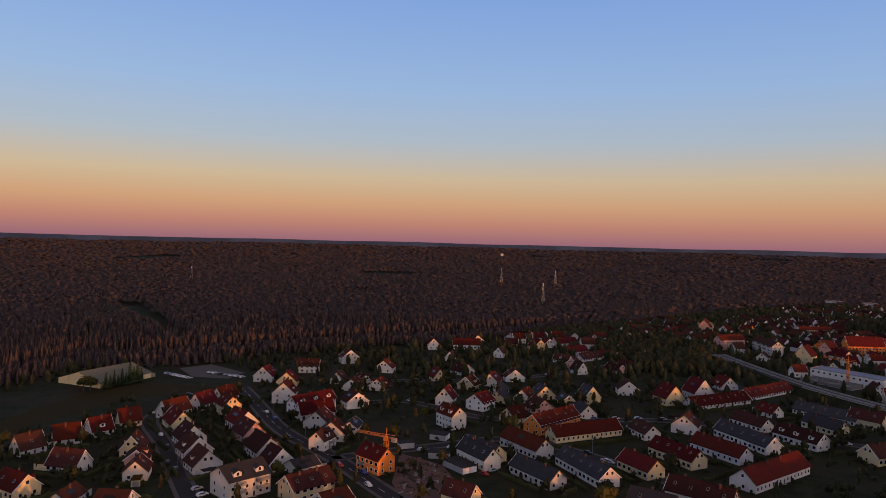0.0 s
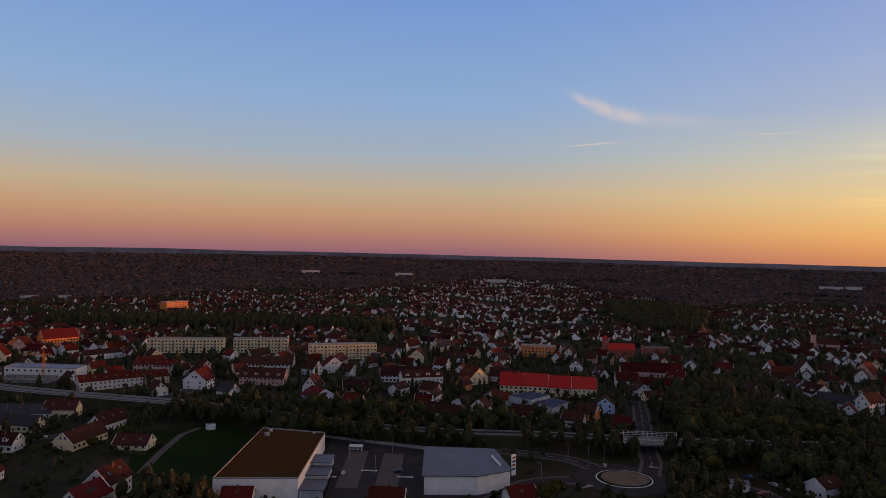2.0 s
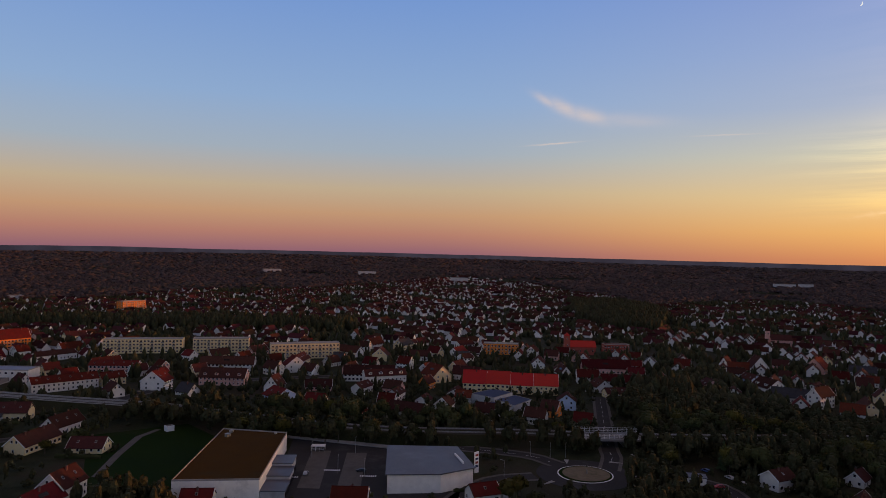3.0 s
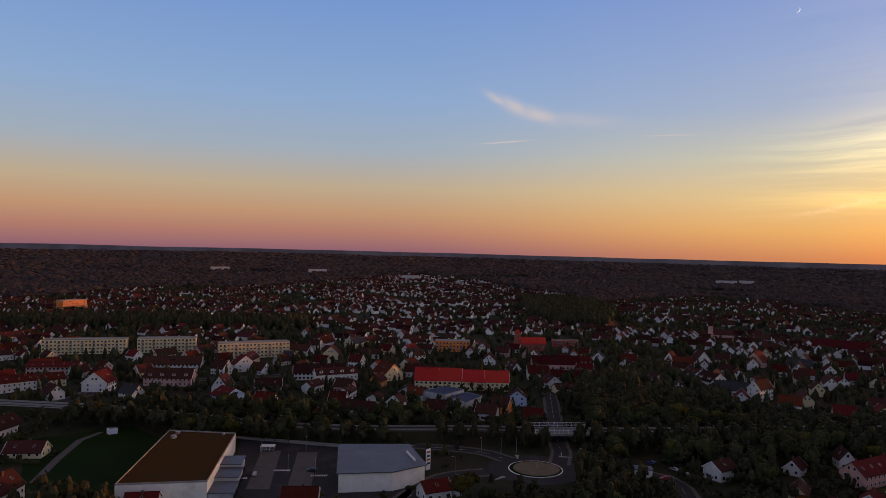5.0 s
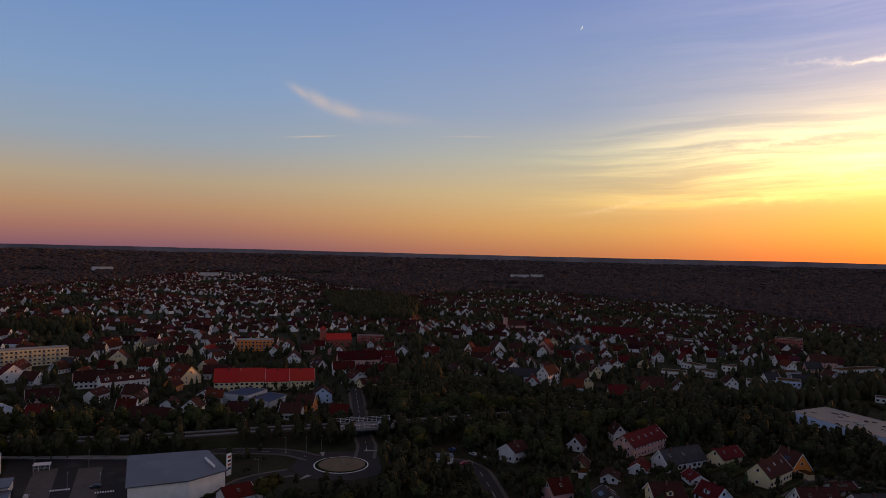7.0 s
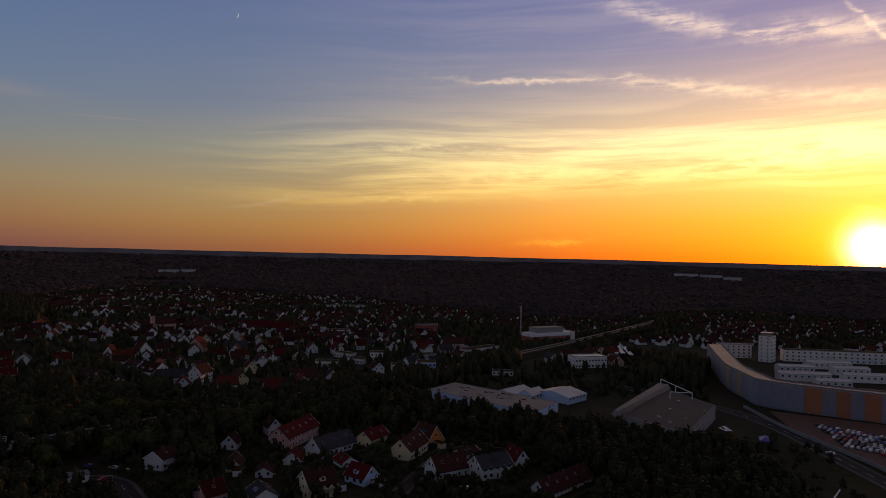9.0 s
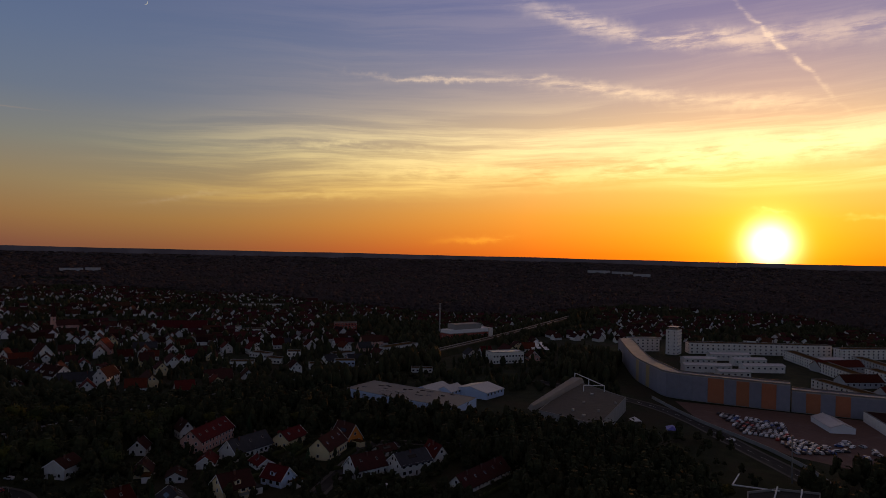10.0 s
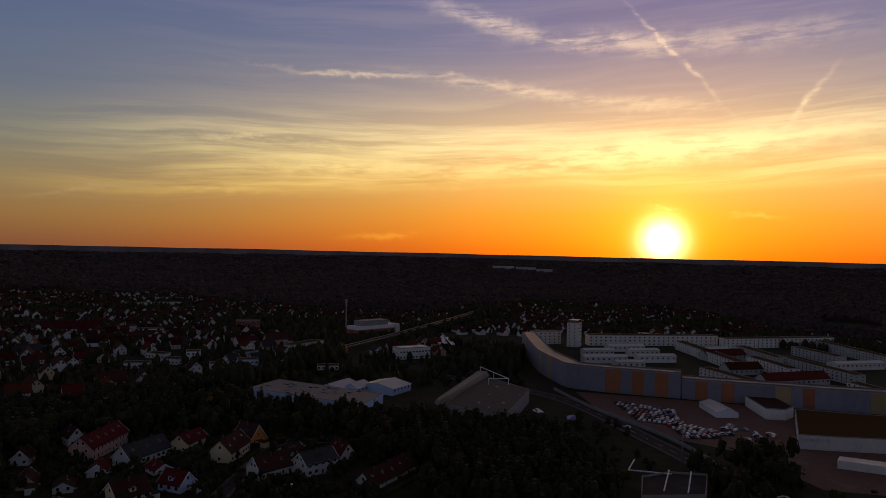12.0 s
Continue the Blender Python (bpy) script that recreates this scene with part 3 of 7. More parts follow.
make_ground()
make_roads()
make_railway()
HOUSES = {  # x, y, heading, length, width, eave, ridge, wall and roof
    "garden_edge": (
        (-177, 302, 60, 11, 9.4, 3.4, 8.8, "WD"),
        (-169, 318, 36, 11, 9.4, 3.4, 8.8, "WR"),
        (-161, 332, 48, 10, 9.4, 3.4, 8.8, "WR"),
        (-155, 350, 39, 10, 9.4, 3.4, 8.8, "WR"),
        (-148, 281, -13, 14, 9.4, 3.4, 8.8, "WD"),
        (-133, 306, -77, 12, 9.4, 3.4, 8.8, "WD"),
        (-123, 287, -74, 11, 9, 5, 8.5, "WD"),
        (-118, 275, -76, 11, 9, 4, 8, "WD"),
        (-153, 254, -31, 15, 10, 4, 8.5, "YR"),
        (-129, 243, 88, 11, 8, 4, 7, "WD"),
        (-110, 239, -3, 11, 11, 4, 8, "WD"),
    ),
    "lane": (
        (-140, 370, 64, 16, 9, 3.8, 9.2, "WR"),
        (-130, 349, -55, 17, 11, 3.8, 9.2, "YR"),
        (-115, 323, -53, 13, 12, 3.8, 9.2, "WD"),
        (-106, 304, -53, 13, 12, 3.8, 9.2, "WD"),
        (-96, 286, -52, 12, 12, 3.8, 9.2, "WD"),
        (-131, 389, 68, 13, 9, 3.8, 9.2, "WR"),
        (-124, 405, 65, 13, 9, 3.8, 9.2, "WR"),
        (-114, 379, -55, 13, 10, 5.5, 10, "YR"),
        (-99, 351, -51, 15, 11, 3.8, 9.2, "WR"),
        (-90, 332, -53, 15, 11, 3.8, 9.2, "WD"),
        (-77, 308, -55, 16, 12, 3.8, 9.2, "WD"),
        (-67, 290, -52, 11, 11, 3.8, 9.2, "WD"),
        (-55, 284, 45, 11, 9, 4, 6.5, "WK"),
        (-48.3, 258.7, 44, 18, 10.8, 5.5, 9.5, "YD"),
    ),
    "villas": (
        (-26, 290, -44, 14, 9, 6.5, 10.5, "OR"),
        (-66, 373, 31, 19, 9, 3.8, 9, "WR"),
        (-53, 319, 68, 10, 8, 5, 8.5, "WD"),
    ),
    "terraces": (
        (8.5, 252, -35, 12, 8, 5, 9, "YD"),
        (-36, 241, 42, 11, 14, 5, 9, "WD"),
    ),
    "terraces_two": (
        (232, 379, -55, 17, 9.6, 5, 9.4, "WD"),
        (97, 257, -41, 24, 9.6, 5, 9.4, "WD"),
        (76, 246, -38, 16, 9.6, 5, 9.4, "WK"),
    ),
    "crossgables": (
        (305, 807, -78, 13, 10, 7, 11, "WD"),
        (315, 775, 40, 13, 10, 5.4, 10, "WR"),
        (341, 783, -58, 13, 10, 5.4, 10, "OR"),
        (354, 650, 48, 13, 12, 8, 12, "OR"),
    ),
    "east_row": (
        (321, 678, 84, 13, 9, 3.8, 9, "WD"),
        (419, 790, 3, 37, 10, 6, 9, "WR"),
        (244, 749, 40, 23, 9, 3.8, 9, "WR"),
        (345, 400, 26, 22, 9, 6, 10, "WR"),
        (296, 431, -19, 40, 10, 6.5, 10, "WR"),
        (324, 421, -13, 16, 9, 5.5, 9, "YR"),
        (357, 460, -59, 35, 10, 6, 9, "PR"),
        (407, 669, -21, 28, 12, 9, 13, "OR"),
        (445, 633, -9, 20, 10, 7, 11, "YD"),
        (368, 549, -6, 33, 10, 5, 8, "WD"),
    ),
    "station_side": (
        (453, 363, 22, 24, 11, 6.5, 11, "WD"),
        (427, 266, -41, 30, 10, 7.5, 11, "WD"),
        (393, 262, 3, 15, 8, 5, 8, "WD"),
        (387, 232, 11, 14, 8, 5, 8, "WD"),
        (404, 192, -74, 10, 9, 4.5, 8, "WR"),
        (622, 296, -23, 19, 9, 6, 9, "WD"),
        (545, 258, -25, 11, 9, 6, 9, "WD"),
        (639, 436, 26, 21, 9, 3.8, 9, "WD"),
        (531, 167, 41, 11, 9, 3.8, 9, "WD"),
    ),
    "road_side": (
        (248, 109, -40, 11, 9, 4, 7, "WR"),
        (217, 149, -63, 13, 9, 4, 7.5, "WR"),
        (188, 196, -56, 11, 9, 4, 7, "WR"),
        (325, 9, -35, 11, 9, 5, 8, "WD"),
        (336, -87, -50, 15, 9, 4.5, 8, "WR"),
    ),
    "station_quarter": (
        (330.8, 384.6, 25, 14, 16, 6.3, 12.6, "WR"),
        (434.9, 353.5, 54, 13, 16, 5.9, 12.2, "WR"),
        (410.5, 398.7, -57, 40.6, 12, 5.8, 10.8, "WD"),
        (366.8, 359.5, -65, 31.9, 12, 5.9, 11.4, "PD"),
        (348.3, 294, 70, 16, 16, 3.4, 7.9, "BR"),
        (368.5, 315.8, 21, 14, 10, 4.3, 10.8, "WD"),
        (386.3, 292.8, -53, 17.5, 9, 3.3, 7.3, "WD"),
        (521, 328.3, 22, 14, 14.1, 4.8, 11, "YD"),
        (435.4, 284.1, -58, 37.1, 11, 5.6, 11.1, "WD"),
        (459.8, 241.5, 62, 17, 15.9, 5.7, 12.7, "YR"),
        (382.9, 209.3, 9, 10, 8.3, 4.1, 6.8, "WD"),
        (419.3, 204.7, 16, 12, 10.8, 2.9, 6, "WD"),
        (562, 269.6, -63, 12.8, 9, 4.9, 7.9, "WK"),
        (542.4, 301.7, -82, 19.2, 10, 4.4, 8.4, "WD"),
    ),
    "old_town": (
        (422.8, 130.4, 17, 10, 11.5, 5.6, 9.8, "BD"),
        (567.1, 143, -64, 38.7, 12, 5.1, 11.1, "PR"),
        (489.6, 126.9, 44, 12, 12.3, 4.4, 8.8, "WD"),
        (533.5, 116.2, 2, 11, 13.5, 3.4, 7.8, "WD"),
        (474.9, 112.8, -50, 15.4, 9, 3.5, 6.5, "WD"),
        (551, 175.4, 18, 12, 11.2, 3.2, 7.4, "WD"),
        (541.4, 60.5, 26, 13, 15.9, 3.4, 7.8, "WD"),
        (528.2, 43.5, 5, 10, 9.4, 2.6, 5.7, "WD"),
        (585.3, 36.1, 38, 14, 10.4, 4, 7.6, "BD"),
        (552, 22.5, 42, 18, 15.1, 5, 10.4, "WD"),
        (647.9, 35.2, 23, 14, 14.5, 4.9, 13.8, "WD"),
        (647, 59.9, -10, 12, 8.1, 5, 11.1, "WD"),
        (644, 49.7, -73, 17.7, 11, 2.6, 7.5, "PR"),
    ),
    "church_quarter": (
        (739.4, 2.7, 0, 12, 10.1, 3.3, 7.8, "WR"),
        (737.1, -17.7, -1, 12, 10.1, 3.3, 8.8, "YD"),
        (674.8, -9.7, -21, 14, 16, 5, 13.1, "PR"),
        (516, -9.7, -30, 16.4, 9, 8.5, 13.5, "WD"),
        (574.6, -7.3, -20, 14, 12.8, 3, 6.6, "WD"),
        (825.2, -90.4, 77, 52, 15, 4.8, 11.8, "WR"),
        (701.3, -48.6, -14, 12, 10.3, 4.1, 10.3, "WD"),
        (646.5, -89, -89, 12.5, 10, 2.8, 6.8, "WD"),
        (601.3, -65.9, 14, 12, 9.3, 3.5, 6.9, "WR"),
        (610.8, -91.2, -23, 11, 8.3, 3.5, 7, "WD"),
        (620.7, -97.2, 6, 11, 7.3, 3.5, 6.1, "WD"),
        (531.5, -87.4, 10, 12, 10.2, 3, 5.8, "WD"),
    ),
    "south_villas": (
        (350.3, -51, -38, 30, 11, 5.9, 10.4, "PR"),
        (368.6, -42.3, 13, 9, 7, 4.7, 8.8, "WD"),
        (327.7, -64.8, -55, 23.4, 10, 3.9, 8.9, "WK"),
        (282.4, -68.7, 34, 10.7, 8.5, 3.4, 7.4, "BR"),
        (314.6, -99.2, -41, 20.9, 10.5, 4.8, 9.8, "YD"),
        (331.4, -114, 20, 13, 9.8, 2.9, 9.6, "OD"),
        (314.4, -20.6, -9, 11, 7, 2.6, 6, "WD"),
        (302.3, -32, -11, 9, 7, 2.6, 4.6, "WD"),
        (317.2, -46.2, -18, 11, 7.3, 2.6, 5.3, "WR"),
        (347.8, -21.1, -18, 10, 7, 3.3, 6.6, "WD"),
        (269.8, -27.6, 9, 11, 9.4, 3.8, 6.8, "WK"),
        (272.3, -49, -74, 12.5, 11, 5.6, 10.1, "YD"),
        (274.6, -9.4, -58, 9, 9, 4.4, 8.4, "PR"),
        (306.2, -67.1, 12, 10, 7, 2.6, 4.7, "WR"),
    ),
    "villa_street": (
        (276, -123.6, -76, 16.5, 10, 5.3, 9.3, "WK"),
        (287.1, -141.2, 3, 12, 7, 3.7, 8.2, "WR"),
        (280.7, -105.3, -75, 15.8, 10, 4, 9, "WD"),
        (304.2, -123.6, -71, 10.3, 7, 2.6, 4.6, "WD"),
        (252.3, -144.8, -62, 34, 9, 2.7, 7.2, "WD"),
    ),
    "terraces_rows": (
        (40, 319.9, -59, 26.7, 10, 4.9, 9.1, "WR"),
        (19.9, 309.2, -53, 19.8, 9.5, 4.2, 8.1, "WK"),
        (40, 282.2, -57, 24.8, 9, 3.8, 7.6, "WK"),
        (61.2, 289.4, -68, 32.7, 9.5, 4.2, 8.2, "WK"),
        (85, 294, -63, 18.4, 9.5, 4, 7.9, "WR"),
        (106.1, 311.4, -63, 25.8, 9.5, 4.2, 8.2, "YR"),
        (129.2, 320.6, -62, 27.4, 9.5, 3.8, 7.8, "WR"),
        (149.5, 340.4, -71, 34.9, 9.5, 4.1, 8.1, "WK"),
        (165.7, 372.2, -67, 21.2, 9, 3.6, 7.4, "WD"),
        (177, 342.6, -64, 24.3, 9.5, 4.1, 8.1, "WD"),
        (203, 368, -69, 21.7, 9.5, 3.9, 7.9, "WK"),
        (137.1, 288.2, 37, 43.4, 11, 4.1, 8.7, "WR"),
        (58.6, 361.7, 44, 33.5, 11, 5.2, 9.8, "OR"),
        (71.9, 346.8, 26, 39.7, 9.5, 3.6, 7.6, "YR"),
    ),
    "terraces_rows_more": (
        (102.8, 350.2, -74, 14.8, 9, 3.7, 7.5, "WD"),
        (167.6, 423.3, 27, 47, 9.6, 3, 7.1, "WR"),
        (211.4, 455.2, 35, 49, 9.6, 3.1, 7.1, "WR"),
    ),
    "forest_edge": (
        (50, 586.4, 65, 11, 8.5, 3.9, 8.2, "WD"),
        (86.5, 629.2, -68, 12, 13, 4.2, 10.3, "YR"),
        (138.8, 673.1, 63, 11, 7.6, 2.8, 7.1, "WD"),
        (161.5, 631, 61, 11, 8.5, 3.3, 7.9, "WD"),
        (103.6, 546.1, 64, 11, 9.5, 3.1, 7.9, "PD"),
        (102.7, 519.1, -71, 11, 9.5, 3.5, 9.2, "WD"),
        (175.6, 599.9, 59, 11, 10.7, 3.5, 7.5, "WD"),
        (8, 554.4, 79, 9, 7, 4.8, 9, "WD"),
        (16, 508.4, -52, 12, 13, 2.9, 7.6, "WD"),
        (-2, 482, -70, 11, 9, 3.2, 8.6, "YR"),
    ),
    "villa_rows": (
        (18.9, 456.1, 63, 11, 11.8, 3.7, 8.5, "YD"),
        (34.7, 468.9, 71, 11, 10.9, 3.8, 8.8, "WR"),
        (51.1, 486.4, -86, 12, 13, 3.3, 8.4, "WR"),
        (37.2, 441.4, 70, 11, 10.3, 3.4, 7.1, "WK"),
        (51.4, 421.4, 63, 11, 11.1, 3.4, 8.5, "WR"),
        (4, 411.2, 75, 11, 10.4, 4.7, 10.6, "WR"),
        (23.5, 401.6, 52, 12, 12.1, 5.2, 9.5, "WR"),
        (35.4, 417.5, 70, 11, 10.6, 4, 8, "WK"),
        (39.8, 374.6, 44, 11, 10.9, 3.4, 8.3, "YR"),
        (63.5, 432.4, -79, 11, 13, 3.1, 8.7, "WK"),
        (75.3, 418.5, -80, 11, 8.4, 2.8, 6.2, "WK"),
        (89.9, 423.9, -77, 12, 10.3, 4.5, 10.5, "WK"),
        (120.6, 451.1, 85, 12, 13, 4.1, 8.8, "WD"),
    ),
    "villa_rows_two": (
        (79.8, 387.8, -77, 12, 10.7, 3, 7.8, "WK"),
        (56.5, 398.3, -68, 12, 13, 3.2, 7.9, "PD"),
        (115.7, 657.5, 33, 25.5, 9.5, 3.8, 7.8, "WR"),
        (118, 613.5, 29, 20.7, 9.5, 3, 7, "WR"),
        (122.2, 580.6, 40, 24.4, 9.5, 2.8, 6.5, "WD"),
        (144.1, 541.7, -14, 11.8, 9.5, 3.1, 7.1, "WD"),
        (6.2, 361.3, -56, 14.3, 9, 7.3, 11.3, "WR"),
        (142.2, 593.9, -47, 16.7, 9.5, 2.8, 6.6, "WR"),
        (98.6, 566.7, -30, 12.9, 9.5, 2.8, 6.5, "WD"),
        (131.8, 528.5, -61, 14.7, 9.5, 2.8, 6.3, "PD"),
    ),
    "garden_town": (
        (256, 684.9, 29, 39.1, 10, 7.2, 11.2, "WR"),
        (272.5, 662.8, 21, 28.4, 10, 9.6, 13.6, "PR"),
        (295, 785.1, 59, 12, 13, 7.5, 15.3, "PR"),
        (300.3, 645.6, 87, 46, 10, 8.7, 12.7, "WD"),
        (305.5, 587, 43, 14, 13, 7.6, 15.4, "YR"),
        (344.1, 623.3, 41, 16, 13, 7.2, 15, "PR"),
        (384.4, 638.2, -6, 31.6, 13, 10, 17.6, "OR"),
        (275.5, 599.2, 55, 10, 9.7, 3.5, 7, "WD"),
        (139.2, 426.2, -74, 14, 13, 4.9, 12, "WR"),
        (163.3, 444, -76, 14, 13, 4.7, 12.5, "WR"),
        (192.6, 475.8, -77, 13, 13, 3, 8.6, "WR"),
        (188.5, 400.3, -68, 12.1, 9, 3.1, 7.1, "WR"),
        (127.6, 361.7, 61, 12, 13, 4.7, 9.8, "WD"),
        (218.5, 395, -55, 34.4, 9.5, 3.4, 7.4, "WK"),
    ),
    "main_street": (
        (-116.1, 467.1, 84, 12, 12.5, 4.3, 9.8, "WR"),
        (-98.6, 454.6, -88, 11, 13, 3.7, 9.2, "WR"),
        (-90.2, 408.7, -87, 12, 13, 6.3, 12.1, "WR"),
        (-70.9, 542.5, -68, 12, 13, 5.2, 10.4, "WD"),
        (-67.2, 465.5, 83, 11, 9, 3.3, 7.8, "WD"),
        (-55, 445.8, 82, 11, 12.3, 3.2, 7.6, "WR"),
        (-50.7, 459.6, -64, 11, 9.6, 3.8, 7.7, "WD"),
        (-38.9, 447.5, 80, 11, 12.3, 3.2, 7.6, "WR"),
        (-48.3, 399.5, -63, 11, 13, 4.2, 9, "WD"),
        (-60.7, 356.1, 80, 12, 12.9, 3.7, 8.9, "WD"),
        (-50.5, 334, 89, 11, 13, 4, 9.6, "WD"),
        (-43.4, 350.9, 82, 11, 7.6, 2.8, 5.5, "WK"),
        (-39.8, 508.2, 80, 11, 13, 4.1, 9, "WR"),
        (-94.8, 500.7, 7, 16.6, 9, 5.3, 9.3, "WD"),
    ),
    "main_street_more": (
        (-71, 389.8, 50, 27.5, 9, 5.6, 9.6, "WR"),
    ),
    "lawn_row": (
        (168, 244, 21, 14, 10.5, 7, 12, "WD"),
        (155, 238, 18, 16, 9.5, 5, 9.5, "WR"),
        (204, 318, 18.5, 24, 10.5, 4.2, 8.6, "WD"),
        (230, 335, 16.5, 20, 10, 4.5, 9.2, "WD"),
        (214.6, 292.9, -61, 16, 10, 2.9, 6.6, "YD"),
    ),
}

# ---- houses ----
WALL_WORDS = {"W": "white", "Y": "cream", "O": "apricot", "P": "pink", "B": "pale blue", "G": "grey"}
ROOF_WORDS = {"R": "red clay tile", "D": "dark brown tile", "K": "slate grey tile"}


def window_mesh(w, h):
    """A white casement with a recessed dark pane, in the x-z plane, facing -y; one closed piece."""
    s = Shape()
    rects = [(w / 2, 0.0, h, 0.06), (w / 2, 0.0, h, -0.07), (w / 2 - 0.08, 0.08, h - 0.08, -0.07), (w / 2 - 0.08, 0.08, h - 0.08, 0.0)]
    for a, z0, z1, y in rects:
        s.v += [(-a, y, z0), (a, y, z0), (a, y, z1), (-a, y, z1)]
    for k in range(3):
        for i in range(4):
            j = (i + 1) % 4
            s.f.append((4 * k + i, 4 * k + j, 4 * k + 4 + j, 4 * k + 4 + i))
            s.s.append(0)
    s.f.append((12, 13, 14, 15))
    s.s.append(1)
    return s


WINDOW_SHAPES = {"wide": window_mesh(1.75, 1.5), "small": window_mesh(1.2, 1.4), "tall": window_mesh(1.2, 2.1)}
WINDOW = {kind: s.mesh("window", WHITE_PAINT, GLASS) for kind, s in WINDOW_SHAPES.items()}
NEAR = 300.0  # windows farther off than this are joined, house by house


def place_windows(home, spots):
    """spots: (kind, pose). Single parts near by, one joined part far off."""
    if math.hypot(home.location.x, home.location.y) < NEAR:
        for kind, m in spots:
            part("window", WINDOW[kind], home, m)
        return
    s = Shape()
    for kind, m in spots:
        n, src = len(s.v), WINDOW_SHAPES[kind]
        s.v += [tuple(m @ Vector(p)) for p in src.v]
        s.f += [tuple(n + i for i in f) for f in src.f]
        s.s += src.s
    tagged(part("glazing", s.mesh("glazing", WHITE_PAINT, GLASS), home), kind="stuff")


def door_mesh():
    s = Shape()
    s.box(0, 0, 0, 1.15, 0.16, 2.15, 0)
    s.box(0, -0.06, 0.1, 0.95, 0.1, 1.95, 1)
    s.box(0, -0.5, 0, 1.6, 0.9, 0.18, 2)
    return s.mesh("door", WHITE_PAINT, BARK, CONCRETE)


DOOR = door_mesh()


def skylight_mesh():
    s = Shape()
    s.box(0, 0, 0, 0.95, 1.3, 0.12, 0)
    s.face([(-0.38, -0.55, 0.125), (0.38, -0.55, 0.125), (0.38, 0.55, 0.125), (-0.38, 0.55, 0.125)], 1)
    return s.mesh("skylight", STEEL, GLASS)


SKYLIGHT = skylight_mesh()


def panel_mesh():
    s = Shape()
    s.box(0, 0, 0.08, 1.0, 1.65, 0.05, 0)
    s.box(0, 0.5, 0, 0.9, 0.05, 0.09, 1)
    s.box(0, -0.5, 0, 0.9, 0.05, 0.09, 1)
    return s.mesh("solar_panel", GLASS, STEEL)


SOLAR = panel_mesh()


def chimney_mesh():
    s = Shape()
    s.box(0, 0, 0, 0.7, 0.55, 1.9, 0)
    s.box(0, 0, 1.9, 0.85, 0.7, 0.1, 1)
    s.box(0, 0, 2.0, 0.3, 0.3, 0.2, 1)
    return s.mesh("chimney", CHIMNEY_BRICK, BALLAST)


CHIMNEY = chimney_mesh()


def gable_body(length, width, eave, ridge):
    s = Shape()
    a, b = length / 2, width / 2
    prof = [(-b, -0.3), (b, -0.3), (b, eave), (0, ridge - 0.25), (-b, eave)]
    n = len(prof)
    for i in range(n):
        (y0, z0), (y1, z1) = prof[i], prof[(i + 1) % n]
        s.face([(-a, y0, z0), (a, y0, z0), (a, y1, z1), (-a, y1, z1)])
    s.face([(a, y, z) for y, z in prof])
    s.face([(-a, y, z) for y, z in reversed(prof)])
    return s


def gable_roof(length, width, eave, ridge, over=0.55, side=0.45):
    """Two tiled slabs, 0.25 m thick, with overhangs and a ridge cap."""
    s = Shape()
    a, b = length / 2 + side, width / 2
    drop = (ridge - eave) / b * over
    for sy in (-1, 1):
        lo = [(-a, sy * (b + over), eave - drop), (a, sy * (b + over), eave - drop), (a, 0, ridge), (-a, 0, ridge)]
        if sy > 0:
            lo = [lo[1], lo[0], lo[3], lo[2]]
        s.hull([(x, y, z - 0.22) for x, y, z in lo], lo)
    s.tube((-a, 0, ridge + 0.02), (a, 0, ridge + 0.02), 0.16, 0.16, 6)
    return s


def fit_windows(home, length, width, eave, ridge, rng, storeys=None, step=2.8, sizes=("wide", "small"), blind=False):
    """Windows of each storey on the four sides, one door, a loft window in each gable."""
    floors = storeys or max(1, int((eave + 0.4) / 2.75))
    first = 1.0
    kind = rng.choice(sizes)
    spots = []
    for fl in range(floors):
        z = first + fl * 2.75
        if z + 1.4 > eave:
            break
        n = max(2, int(length / step))
        for i in range(n):
            x = -length / 2 + (i + 0.5) * length / n + rng.uniform(-0.15, 0.15)
            for sy in (-1, 1):
                if fl == 0 and i == n // 2 and sy < 0:
                    part("door", DOOR, home, pose(x, -width / 2 - 0.04, 0))
                    continue
                spots.append((kind, pose(x, sy * (width / 2 + 0.03), z, 0, 0, 0 if sy < 0 else 180)))
        for sx in (-1, 1):
            for y in ((-width / 4, width / 4) if rng.random() < 0.75 else (rng.uniform(-1, 1),)):
                spots.append(("small", pose(sx * (length / 2 + 0.03), y, z, 0, 0, 90 * sx)))
    z = eave + (ridge - eave) * 0.22
    if ridge - eave > 3.0:
        for sx in (-1, 1):
            loft = (-1.2, 1.2) if rng.random() < 0.6 and width > 9 else (0.0,)
            for y in loft:
                spots.append(("small", pose(sx * (length / 2 + 0.03), y, z, 0, 0, 90 * sx)))
    place_windows(home, spots)


